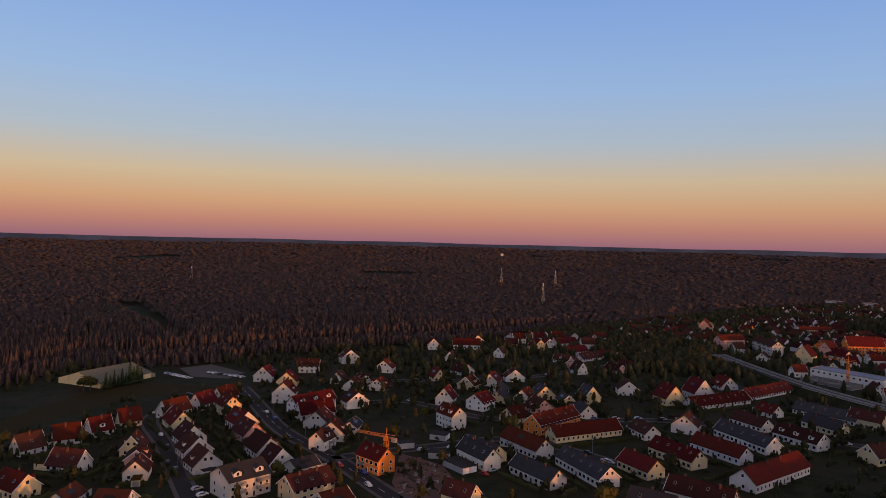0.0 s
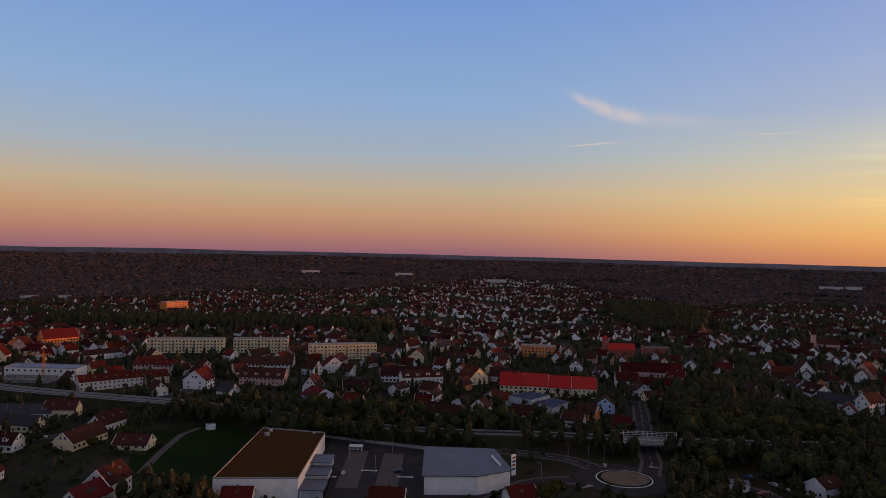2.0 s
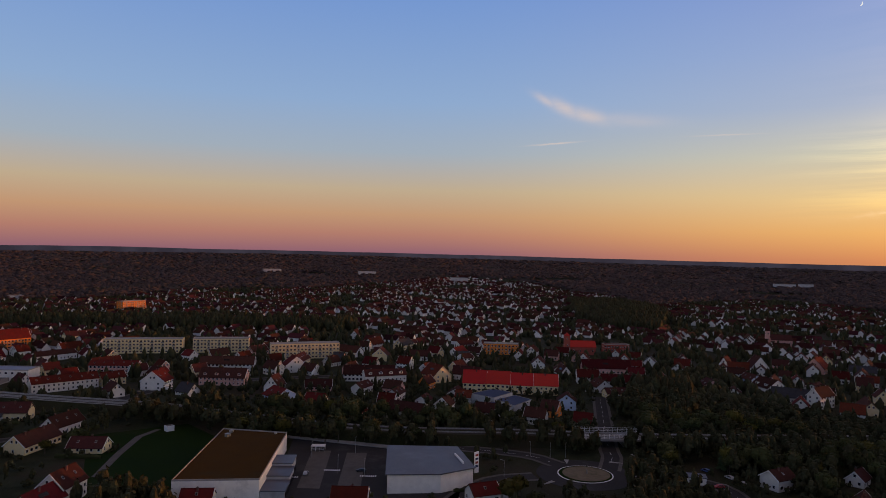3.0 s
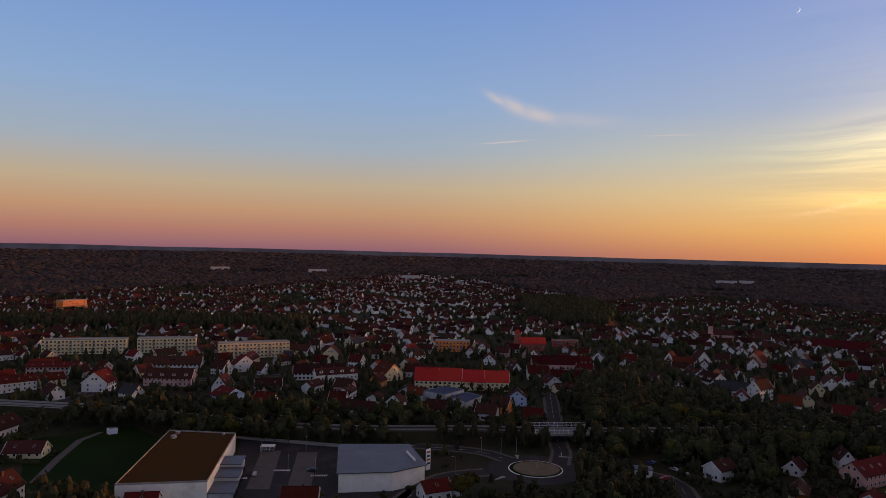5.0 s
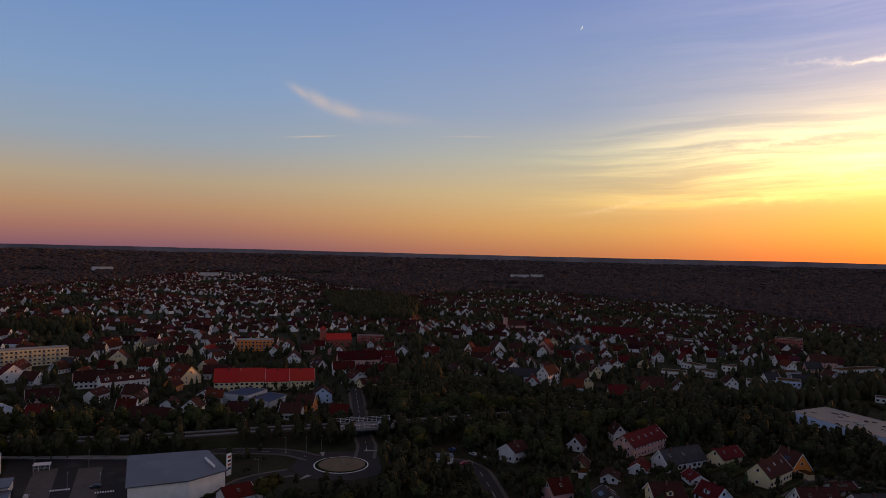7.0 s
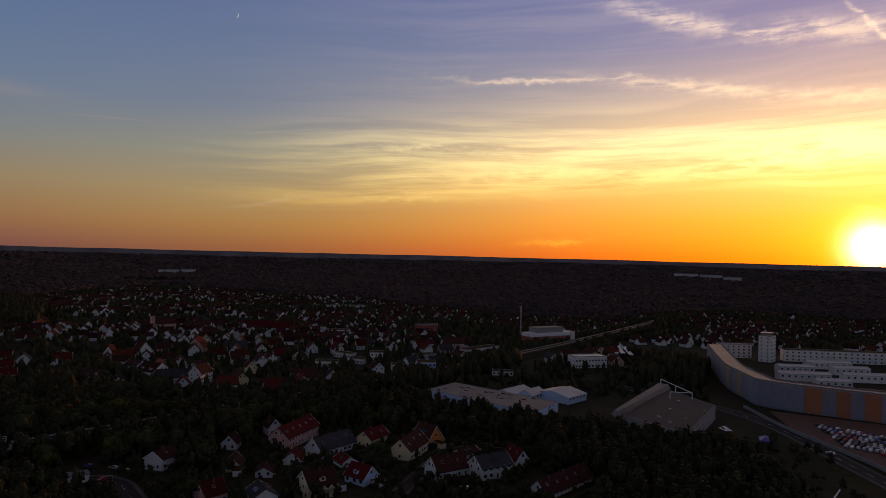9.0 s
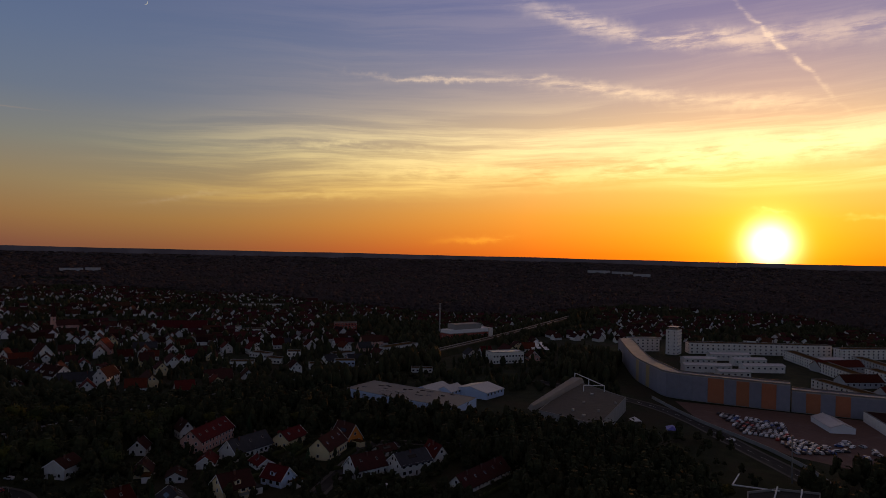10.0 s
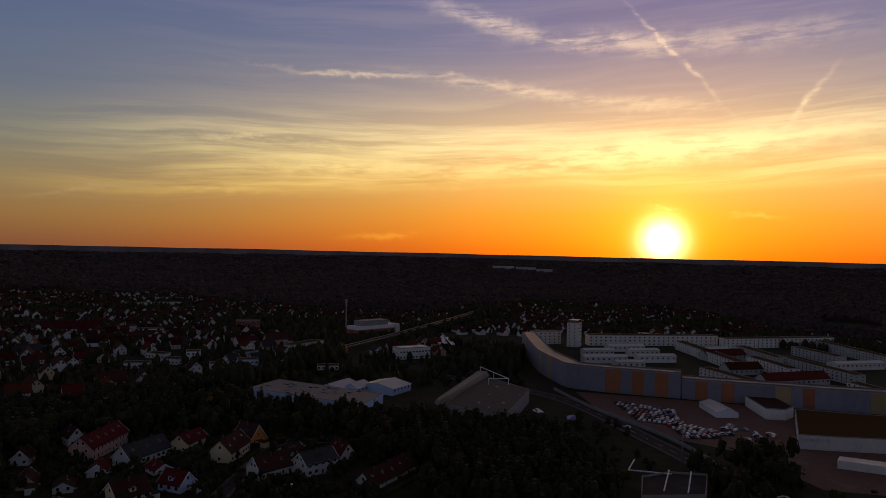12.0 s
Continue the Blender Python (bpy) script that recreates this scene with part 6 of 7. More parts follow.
def lamp_post(x, y, heading, h=7.0):
    t = thing("street_lamp", x, y, heading, label="slim grey street lamp with a short arm", category="street lamp", group="street lamps")
    p = Shape()
    p.tube((0, 0, -0.2), (0, 0, h), 0.11, 0.06, 6)
    part("pole", p.mesh("pole", STEEL), t)
    a = Shape()
    a.tube((0, 0, h), (1.3, 0, h + 0.25), 0.05, 0.05, 5)
    arm = part("arm", a.mesh("arm", STEEL), t)
    hd = Shape()
    hd.box(1.6, 0, h + 0.16, 0.8, 0.3, 0.14)
    part("lamp_head", hd.mesh("lamp_head", CONCRETE), arm)


for lx, ly, lh in ((274.9, 186.2, 30), (247, 176.1, 30), (258.4, 198.9, 30), (248.3, 163.4, 30), (314.1, 114, 180), (316.7, 105.1, 200), (320.5, 98.8, 200), (278.7, 112.7, 100), (315.4, 65.9, 60), (293.9, 25.3, 90), (-131.7, 331.9, 20), (-106.4, 286.3, 20), (-63.3, 331.9, 160), (-88.7, 373.7, 160), (-32.9, 286.3, 160), (25.3, 331.9, 80), (69.7, 316.7, 80)):
    lamp_post(lx, ly, lh)


def disc(shape, cx, cy, r0, r1, z0, z1, slot=0, n=40):
    for i in range(n):
        a, b = 2 * math.pi * i / n, 2 * math.pi * (i + 1) / n
        ring = [(cx + r * math.cos(t), cy + r * math.sin(t)) for r, t in ((r0, a), (r1, a), (r1, b), (r0, b))]
        shape.hull([(*p, z0) for p in ring], [(*p, z1) for p in ring], slot, foot=False)


def make_roundabout(cx, cy):
    s = Shape()
    disc(s, cx, cy, 10, 21.0, -0.05, 0.075, 0)
    tagged(new("roundabout", s.mesh("roundabout", ASPHALT)), "dark asphalt ring of a roundabout", "road", kind="structure")
    t = thing("traffic_island", cx, cy, label="round grassy island with a white kerb and a sandy centre", category="traffic island")
    k = Shape()
    disc(k, 0, 0, 11.5, 11.95, 0, 0.25)
    part("kerb", k.mesh("kerb", WHITE_PAINT), t)
    def round_bed(x, y, r, z0, z1, n):
        return prism(tuple((x + r * math.cos(2 * math.pi * i / n), y + r * math.sin(2 * math.pi * i / n)) for i in range(n)), z0, z1)

    g = round_bed(0, 0, 11.5, 0, 0.3, 28)
    part("lawn", g.mesh("lawn", GRASS), t)
    c = round_bed(0.3, -0.3, 10.2, 0.25, 0.42, 28)
    part("sand_bed", c.mesh("sand_bed", SAND), t)
    m = Shape()
    m.tube((0.5, -0.5, 0.4), (0.5, -0.5, 2.4), 0.35, 0.2, 6)
    part("stone", m.mesh("stone", CONCRETE), t)
    for px, py, turn in ((314.1, 96.3, 20), (324.3, 76, 100), (281.2, 93.7, -20), (298.9, 59.5, -80)):
        i = thing("splitter_island", px, py, turn, label="small white-edged traffic splitter island", category="traffic island", group="splitter islands")
        b = Shape()
        b.hull([(-3, -0.2, 0), (3, -1.1, 0), (3, 1.1, 0), (-3, 0.2, 0)], [(-3, -0.2, 0.22), (3, -1.1, 0.22), (3, 1.1, 0.22), (-3, 0.2, 0.22)])
        part("kerb", b.mesh("kerb", CONCRETE), i)


make_roundabout(300.2, 83.6)


def make_bridge():
    b = thing("railway_bridge", 354, 87, -63, label="concrete railway bridge with steel railings over the road", category="bridge")
    d = Shape()
    d.box(0, 0, 3.4, 32, 14, 1.1)
    part("deck", d.mesh("deck", CONCRETE), b)
    for x in (-7, 7):
        p = Shape()
        p.box(x, 0, -0.3, 1.2, 13, 3.8)
        part("pier", p.mesh("pier", CONCRETE), b)
    for y in (-6.8, 6.8):
        for z in (5.2, 6.0, 6.8):
            r = Shape()
            r.box(0, y, z, 32, 0.09, 0.1)
            part("rail", r.mesh("rail", WHITE_PAINT), b)
        for i in range(14):
            r = Shape()
            r.box(-15.6 + i * 2.4, y, 4.4, 0.14, 0.14, 2.5)
            part("post", r.mesh("post", WHITE_PAINT), b)


make_bridge()

# ---- town landmarks ----
def red_block():
    ax, ay, bx, by = 438.3, 209, 459.8, 148.2
    cx, cy, hd, ln = between(ax, ay, bx, by)
    n = 4
    for i in range(n):
        f = (i + 0.5) / n
        x, y = ax + (bx - ax) * f + 3.5, ay + (by - ay) * f + 1.2
        house(x, y, hd + (3 if i == 3 else 0), ln / n - 0.15, 13.0, 6.5 + 0.3 * (i % 2), 14.0 - 0.7 * (i // 2), "YS", "red roofed apartment row", rng, plain=True)
        FOOTPRINTS.append((x, y, 9))


ROOFS["S"] = surface("bright_red_tiles", (0.38, 0.018, 0.016), (0.48, 0.028, 0.022), 0.85, 0.5, 7, 0.5, 0.06, bands=(2, 0.22, 0.7), stain=(0.36, 0.03, 0.025))
ROOF_WORDS["S"] = "bright red tile"
red_block()


def church(x, y, heading, label, wall, roof, tower_h, spire_h, nave=(20, 11, 9, 16), tower_w=5.5):
    c = thing("church", x, y, heading, label=label, category="church")
    ln, w, e, r = nave
    part("nave", gable_body(ln, w, e, r).mesh("nave", wall), c)
    part("roof", gable_roof(ln, w, e, r).mesh("roof", roof), c)
    t = Shape()
    t.box(-ln / 2 - tower_w / 2, 0, -0.3, tower_w, tower_w, tower_h)
    tw = part("tower", t.mesh("tower", wall), c)
    sp = Shape()
    h = tower_w / 2 + 0.3
    sx = -ln / 2 - tower_w / 2
    sp.hull([(sx - h, -h, tower_h - 0.3), (sx + h, -h, tower_h - 0.3), (sx + h, h, tower_h - 0.3), (sx - h, h, tower_h - 0.3)],
            [(sx - 0.05, -0.05, tower_h + spire_h), (sx + 0.05, -0.05, tower_h + spire_h), (sx + 0.05, 0.05, tower_h + spire_h), (sx - 0.05, 0.05, tower_h + spire_h)])
    part("spire", sp.mesh("spire", roof), tw)
    for i in range(4):
        for sy in (-1, 1):
            part("window", WINDOW["tall"], c, pose(-ln / 2 + (i + 0.5) * ln / 4, sy * (w / 2 + 0.03), 3, 0, 0, 0 if sy < 0 else 180))
    for z in (tower_h - 4, tower_h - 10):
        part("window", WINDOW["small"], tw, pose(sx, -tower_w / 2 - 0.03, z))
        part("window", WINDOW["small"], tw, pose(sx - tower_w / 2 - 0.03, 0, z, 0, 0, -90))
    FOOTPRINTS.append((x, y, 14))


church(662.5, 190, -62, "brick red church with a square tower and red roof", BRICK_RED, ROOFS["S"], 18, 2.5, (24, 11, 8, 13))
church(851.2, 24.1, -70, "old pale church with a tall slender spire", WALLS["P"], ROOFS["D"], 17, 17, (22, 12, 8, 13), 4.2)
tw = block(678.9, 162.1, -62, 24, 11, 10, BRICK_RED, "long red-tiled hall beside the church", 3, ROOFS["R"], "parish_hall")

# blue roofed workshops below the red row
for poly, z in ((((404.1, 187.5), (425.6, 181.1), (421.8, 165.9), (400.3, 169.7)), 6.0), (((400.3, 168.5), (419.3, 163.4), (412.9, 149.5), (390.1, 152)), 5.0), (((380, 172.3), (396.5, 169.7), (390.1, 153.3), (378.7, 157.1)), 4.5)):
    hall("workshop", poly, z, WALLS["G"], BLUE_SHEET, "low workshop with a blue sheet roof", "workshop", parapet=0.25, group="blue roofed workshops")

# hall by the tracks with a bright strip roof, under construction
SHED = ((276.1, 523.1), (301.5, 477.5), (315.4, 486.4), (290.1, 533.3))
shed = hall("track_side_hall", SHED, 7.0, WALLS["W"], PALE_BLUE, "long white hall with a pale blue roof by the tracks", "hall")
for i in range(12):
    fx = (i + 0.5) / 12
    part("window", WINDOW["wide"], shed, pose(276.1 + 25.3 * fx - 0.05, 523.1 - 45.6 * fx - 0.03, 4.4, 0, 0, -61))
hut = hall("lawn_hut", ((257.1, 293), (260.6, 291.3), (259.6, 288.2), (256, 289.8)), 2.8, WHITE_PAINT, PALE_ROOF, "small white utility hut at the lawn's edge", "hut", parapet=0)


def field_hall(x, y, heading, length, width, eave, ridge):
    """A wide low hall with a sheet roof, big doors and a strip of windows under the eave."""
    h = thing("field_hall", x, y, heading, label="wide low hall with a pale weathered roof beside the field", category="hall")
    part("wall", gable_body(length, width, eave, ridge).mesh("wall", WALLS["Y"]), h)
    part("roof", gable_roof(length, width, eave, ridge, 0.5, 0.4).mesh("roof", OLD_ROOF), h)
    for i in range(4):
        d = Shape()
        d.box(-length / 2 + 6 + i * 12, -width / 2 - 0.05, 0, 4.0, 0.14, 2.7)
        part("door", d.mesh("door", STEEL), h)
    for i in range(7):
        g = Shape()
        g.box(0, 0, 0, 0.1, 10, 0.08)
        part("roof_light", g.mesh("roof_light", PALE_ROOF), h, on_slope(-length / 2 + 4 + i * 7, 0.5, -1, width, eave, ridge))
    FOOTPRINTS.append((x, y, 26))


field_hall(-217.4, 456.7, 66.6, 41, 36.4, 3.4, 8.6)


def foundation(x, y, heading):
    """Concrete floor slab with low new walls and reinforcement columns."""
    f = thing("new_foundation", x, y, heading, label="pale concrete foundation with low unfinished walls", category="building site")
    b = Shape()
    b.box(0, 0, -0.2, 38, 15, 0.7)
    part("slab", b.mesh("slab", CONCRETE), f)
    for wx, wy, a, c, h in ((0, -7.2, 37, 0.35, 1.6), (0, 7.2, 37, 0.35, 2.4), (-18, 0, 0.35, 14, 1.8), (-6, 0, 0.3, 14, 2.2), (6, 0, 0.3, 14, 1.2), (18, 0, 0.35, 14, 2.6)):
        q = Shape()
        q.box(wx, wy, 0.5, a, c, h)
        part("new_wall", q.mesh("new_wall", PALE_ROOF), f)
    for i in range(9):
        for wy in (-3.5, 3.5):
            q = Shape()
            q.box(-16 + i * 4, wy, 0.5, 0.35, 0.35, 2.8)
            part("column", q.mesh("column", CONCRETE), f)


foundation(277, 497, -60)
FOOTPRINTS.append((277, 497, 22))


def flat_hut(x, y, heading):
    h = thing("garage_hut", x, y, heading, label="small white hut with a dark flat roof by the road", category="hut")
    b, r, d, w = Shape(), Shape(), Shape(), Shape()
    b.box(0, 0, -0.2, 8.0, 5.5, 3.3)
    part("wall", b.mesh("wall", WALLS["W"]), h)
    r.box(0, 0, 3.1, 8.8, 6.3, 0.3)
    part("roof", r.mesh("roof", METAL), h)
    d.box(-1.5, -2.8, 0, 2.4, 0.12, 2.2)
    part("door", d.mesh("door", BARK), h)
    part("window", WINDOW["small"], h, pose(2.0, -2.78, 1.0))


flat_hut(313, 40, -75)
FOOTPRINTS.append((313, 40, 6))
# open ground that keeps the view to the parked cars and the hut free
FOOTPRINTS += [(388, -178, 10), (376, -186, 10), (366, -190, 10), (352, -200, 10), (360, -205, 9), (304, 38, 7), (326, 42, 8), (334, 41, 8), (319, 30, 7)]

# ---- works and halls in the west ----
FACADE_TALL = smooth_line(((522, -448), (457, -402), (415, -374), (380, -358), (359, -350), (342, -357), (326, -368), (308, -381), (295, -391)), 7.0)
FACADE_LOW = smooth_line(((294.4, -391.5), (269, -411), (243, -432), (203, -465), (160, -500), (110, -540)), 7.0)


def works_front(line, top, seed, label):
    """A curved slab with a parapet and a front of tall single panels."""
    w = thing("works_building", 0, 0, label=label, category="factory", group="works fronts")
    body, roof = Shape(), Shape()
    ribbon(body, line, 12.0, -0.3, top, 0, 6.2)
    part("body", body.mesh("body", CONCRETE), w)
    ribbon(roof, line, 11.0, top, top + 0.15, 0, 6.2)
    part("roof", roof.mesh("roof", METAL), w)
    for off in (0.4, 12.0):
        p = Shape()
        ribbon(p, line, 0.4, top, top + 0.8, 0, off)
        part("parapet", p.mesh("parapet", PALE_ROOF), w)
    pr = random.Random(seed)
    for i, ((ax, ay), (bx, by)) in enumerate(zip(line, line[1:])):
        stripe = pr.choices("ACE", (5, 1.5, 1.8))[0]
        s = Shape()
        cx, cy, hd, ln = between(ax, ay, bx, by)
        s.box(cx, cy, 0.4, ln * 0.985, 0.35, top - 0.8 - pr.random() * 0.3, 0, radians(hd))
        part("panel", s.mesh("panel", PANEL[stripe if i > 17 or top < 15 else "A"]), w)


works_front(FACADE_TALL, 16.6, 9, "tall curved works building with blue-grey and orange panels")
works_front(FACADE_LOW, 13.2, 14, "long works building with blue-grey, orange and ochre panels")


def behind(ax, ay, bx, by, depth):
    """Centre, heading and length of a body whose near side runs from a to b."""
    cx, cy, hd, ln = between(ax, ay, bx, by)
    n = Vector((-(by - ay), bx - ax)).normalized() * depth / 2
    if n.dot(Vector((cx, cy))) < 0:
        n = -n
    return cx + n.x, cy + n.y, hd, ln


for ax, ay, bx, by, depth, height, st, code, roof in (
        (542, -481, 533, -510, 11, 12.8, 4, "W", PALE_ROOF), (511, -528, 448, -653, 12, 10.5, 3, "W", GRAVEL), (433, -646, 388, -771, 12, 9.5, 3, "W", GRAVEL),
        (454, -591, 342, -523, 10, 8.0, 3, "W", GRAVEL),
        (405, -618, 339, -577, 10, 8.0, 3, "G", GRAVEL),
        (357, -562, 302, -531, 10, 8.0, 3, "W", GRAVEL),
        (344, -589, 261, -548, 10, 8.0, 3, "G", GRAVEL),
        (338, -470, 281, -450, 10, 8.0, 3, "W", GRAVEL),
        (392, -738, 295, -676, 10, 8.0, 3, "G", GRAVEL),
        (249, -513, 217, -498, 10, 8.0, 3, "W", GRAVEL),
        (375, -664, 318, -636, 10, 8.0, 3, "G", GRAVEL)):
    cx, cy, hd, ln = behind(ax, ay, bx, by, depth)
    block(cx, cy, hd, ln, depth, height, WALLS[code], "long flat-roofed works wing with rows of windows", st, roof, "works_wing", group="works wings", step=5.0)
tower = block(514, -510, -62, 14, 11, 24, WALLS["W"], "pale square works tower with a lattice on top", 7, PALE_ROOF, "works_tower")
for px, py in ((-4, -3), (4, -3), (4, 3), (-4, 3)):
    s = Shape()
    s.box(px, py, 24.5, 0.3, 0.3, 2.0)
    part("mast", s.mesh("mast", STEEL), tower)
s = Shape()
s.box(0, 0, 26.5, 12.5, 9.5, 0.4)
part("platform", s.mesh("platform", STEEL), tower)
for ax, ay, bx, by, width, eave, rise, kind in (
        (458, -468, 446, -494, 11, 6.0, 1.2, "p"),
        (470, -513, 455, -547, 11, 6.0, 1.2, "p"),
        (439, -508, 427, -534, 11, 6.0, 1.2, "p"),
        (411, -487, 396, -518, 11, 6.0, 1.2, "p"),
        (430, -440, 413, -475, 11, 6.0, 1.2, "p"),
        (396, -442, 385, -464, 11, 6.0, 1.2, "p"),
        (417, -573, 405, -608, 11, 6.0, 1.2, "p"),
        (304, -609, 287, -657, 11, 6.0, 1.2, "p"),
        (388, -551, 376, -592, 13, 5.0, 4.5, "r"),
        (333, -502, 323, -532, 13, 5.0, 4.5, "r"),
        (289, -481, 273, -538, 13, 5.0, 4.5, "r")):
    cx, cy, hd, ln = behind(ax, ay, bx, by, width)
    home = thing("workshop_hall", cx, cy, hd, label="low works hall with a %s" % ("pale flat-pitched roof" if kind == "p" else "dark red pitched roof"), category="hall", group="works halls")
    part("wall", gable_body(ln, width, eave, eave + rise).mesh("wall", WALLS["W" if kind == "p" else "G"]), home)
    part("roof", gable_roof(ln, width, eave, eave + rise).mesh("roof", PALE_SHEET if kind == "p" else ROOFS["R"]), home)
    n = max(2, int(ln / 4.5))
    place_windows(home, [("wide", pose(-ln / 2 + (i + 0.5) * ln / n, sy * (width / 2 + 0.03), eave - 3.0, 0, 0, 0 if sy < 0 else 180)) for i in range(n) for sy in (-1, 1)])

flat_ground("works_yard", ((345, -345), (322, -365), (268, -408), (203, -462), (150, -500), (105, -470), (118, -320), (150, -292), (200, -312), (229, -304), (304, -321)), 0.05, EARTH, "reddish bare works yard behind the fence", "yard")
tent = thing("storage_tent", 258, -378, -34, label="white gabled storage tent in the works yard", category="tent")
part("wall", gable_body(28, 13, 3.2, 5.4).mesh("wall", WHITE_PAINT), tent)
part("roof", gable_roof(28, 13, 3.2, 5.4, 0.2, 0.2).mesh("roof", PALE_SHEET), tent)
hall("yard_office", ((260.9, -410.4), (233.1, -387.6), (225.5, -395.2), (228, -407.9), (248.3, -423.1)), 6.0, WALLS["W"], ROOFS["D"], "white two-storey yard office", "building")
office = hall("gatehouse", ((189, -343), (178, -354), (150, -387), (184, -430), (222, -399)), 6.8, WALLS["W"], GRAVEL, "white gatehouse with a window band and wide dark roof", "building", 0.5)
for i in range(6):
    f = (i + 0.5) / 6
    part("window", WINDOW["wide"], office, pose(189 - 11 * f - 0.04, -343 - 11 * f + 0.04, 4.2, 0, 0, 225 - 180 + 90))
hall("pale_shed", ((165, -335), (118, -362), (114, -354), (162, -327)), 3.6, WALLS["W"], PALE_SHEET, "long low shed with a pale roof", "shed", parapet=0)
broad = hall("white_roofed_hall", ((428.1, -146.9), (445.9, -172.3), (402.8, -195.1), (372.4, -210.3), (353.4, -186.2), (390.1, -163.4)), 6.5, WALLS["B"], PALE_ROOF, "wide low hall with a pale patched roof", "hall", parapet=0.25)
patch_rng = random.Random(3)
for i in range(26):
    f, q = patch_rng.uniform(0.06, 0.94), patch_rng.uniform(-11, 11)
    b = Shape()
    b.box(433 - 58 * f + q * 0.45, -158 - 38 * f - q * 0.9, 6.6, patch_rng.uniform(1.2, 4.5), patch_rng.uniform(0.8, 2.0), patch_rng.uniform(0.15, 0.6), 0, radians(28))
    part("roof_light", b.mesh("roof_light", patch_rng.choice((METAL, CONCRETE, ASPHALT))), broad)
for cx, cy, hd, ln, wd in ((419, -203, -60, 24, 17), (412, -213, -58, 17, 11), (408, -232, -62, 22, 26)):
    home = thing("gabled_hall", cx, cy, hd, label="pale hall with a light pitched sheet roof", category="hall", group="pale halls")
    part("wall", gable_body(ln, wd, 4.6, 7.4).mesh("wall", WALLS["B"]), home)
    part("roof", gable_roof(ln, wd, 4.6, 7.4).mesh("roof", PALE_SHEET), home)
    place_windows(home, [("wide", pose(-ln / 2 + 2 + k * 4.2, sy * (wd / 2 + 0.03), 2.5, 0, 0, 0 if sy < 0 else 180)) for k in range(5) for sy in (-1, 1)])
    FOOTPRINTS.append((cx, cy, 13))
conc = hall("concrete_hall", ((324.3, -222.9), (390.1, -297.7), (334.4, -293.9), (285, -233.1)), 8.0, CONCRETE, PAVING, "grey concrete hall with a cluttered flat roof", "hall", 0.5)
r = Shape()
r.hull([(323, -217.9, 8), (331.9, -220.4, 8), (395.2, -296.4, 8), (385.1, -301.5, 8)], [(324.3, -219.1, 11), (329.3, -221, 11), (391.4, -296.4, 11), (386.3, -300.2, 11)])
part("ridge_hall", r.mesh("ridge_hall", PALE_ROOF), conc)
vents(conc, ((316.7, -240.7, 1.6, 1.2, 1.0), (331.9, -259.7, 1.2, 1.2, 0.8), (348.3, -278.7, 2.0, 1.2, 0.9), (310.3, -253.3, 1.0, 1.0, 0.8), (304, -238.1, 1.2, 1.6, 1.0), (323, -276.1, 1.2, 1.2, 0.9)), 8.1)
frame_hall = thing("roof_frame", 0, 0, label="white steel frame standing over the hall roof", category="frame")
for p, q in (((399, -304, 12), (353.4, -292.6, 12)), ((353.4, -292.6, 12), (359.7, -281.2, 12)), ((399, -304, 12), (399, -304, -0.2)), ((353.4, -292.6, 12), (353.4, -292.6, -0.2)), ((359.7, -281.2, 12), (359.7, -281.2, 0)), ((376.2, -298.3, 12), (376.2, -298.3, 0))):
    s = Shape()
    s.tube(p, q, 0.28, 0.28, 6)
    part("beam", s.mesh("beam", WHITE_PAINT), frame_hall)
block(522, -322, -94, 30, 14, 9.5, WALLS["W"], "white-topped depot by the tracks", 2, PALE_SHEET, "depot")
FOOTPRINTS.append((522, -322, 17))
brick_works = block(667, -360, -79, 53, 18, 8.5, BRICK_RED, "red factory block with a white upper floor", 2, PALE_ROOF, "brick_works")
for name, a, b, z, h, wall in (("upper_floor", 52, 17, 9.1, 3.4, WHITE_PAINT), ("top_storey", 36, 13, 12.5, 5.5, CONCRETE), ("side_wing", 6, 17.5, 0, 12.6, WALLS["W"])):
    s = Shape()
    s.box(30 if name == "side_wing" else 0, 0, z, a, b, h)
    part(name, s.mesh(name, wall), brick_works)


def pavilion(x, y, heading, a, b, h, roof, label):
    """A light pavilion: a pyramid roof on four posts."""
    t = thing("pavilion", x, y, heading, label=label, category="pavilion", group="yard pavilions")
    r = Shape()
    r.hull([(-a / 2, -b / 2, h), (a / 2, -b / 2, h), (a / 2, b / 2, h), (-a / 2, b / 2, h)], [(-a / 5, -0.1, h + 1.6), (a / 5, -0.1, h + 1.6), (a / 5, 0.1, h + 1.6), (-a / 5, 0.1, h + 1.6)])
    part("roof", r.mesh("roof", roof), t)
    for px in (-1, 1):
        for py in (-1, 1):
            q = Shape()
            q.box(px * (a / 2 - 0.2), py * (b / 2 - 0.2), -0.1, 0.12, 0.12, h + 0.15)
            part("post", q.mesh("post", STEEL), t)


TARP_BLUE = surface("blue_tarpaulin", (0.10, 0.11, 0.46), (0.14, 0.16, 0.58), 0.5, 0.8, 6, 0.2)
pavilion(284, -282, -40, 9, 6, 2.2, TARP_BLUE, "blue tarpaulin pavilion beside the works road")
pavilion(306, -276, -20, 7, 5, 2.4, WHITE_PAINT, "white pavilion beside the works road")
s = Shape()
ribbon(s, smooth_line(((357, -336), (304, -317), (252, -305), (228, -298), (199, -285), (170, -262))), 0.4, -0.2, 1.9)
tagged(new("yard_fence", s.mesh("yard_fence", CONCRETE)), "long pale concrete fence wall along the works yard", "fence", kind="structure")


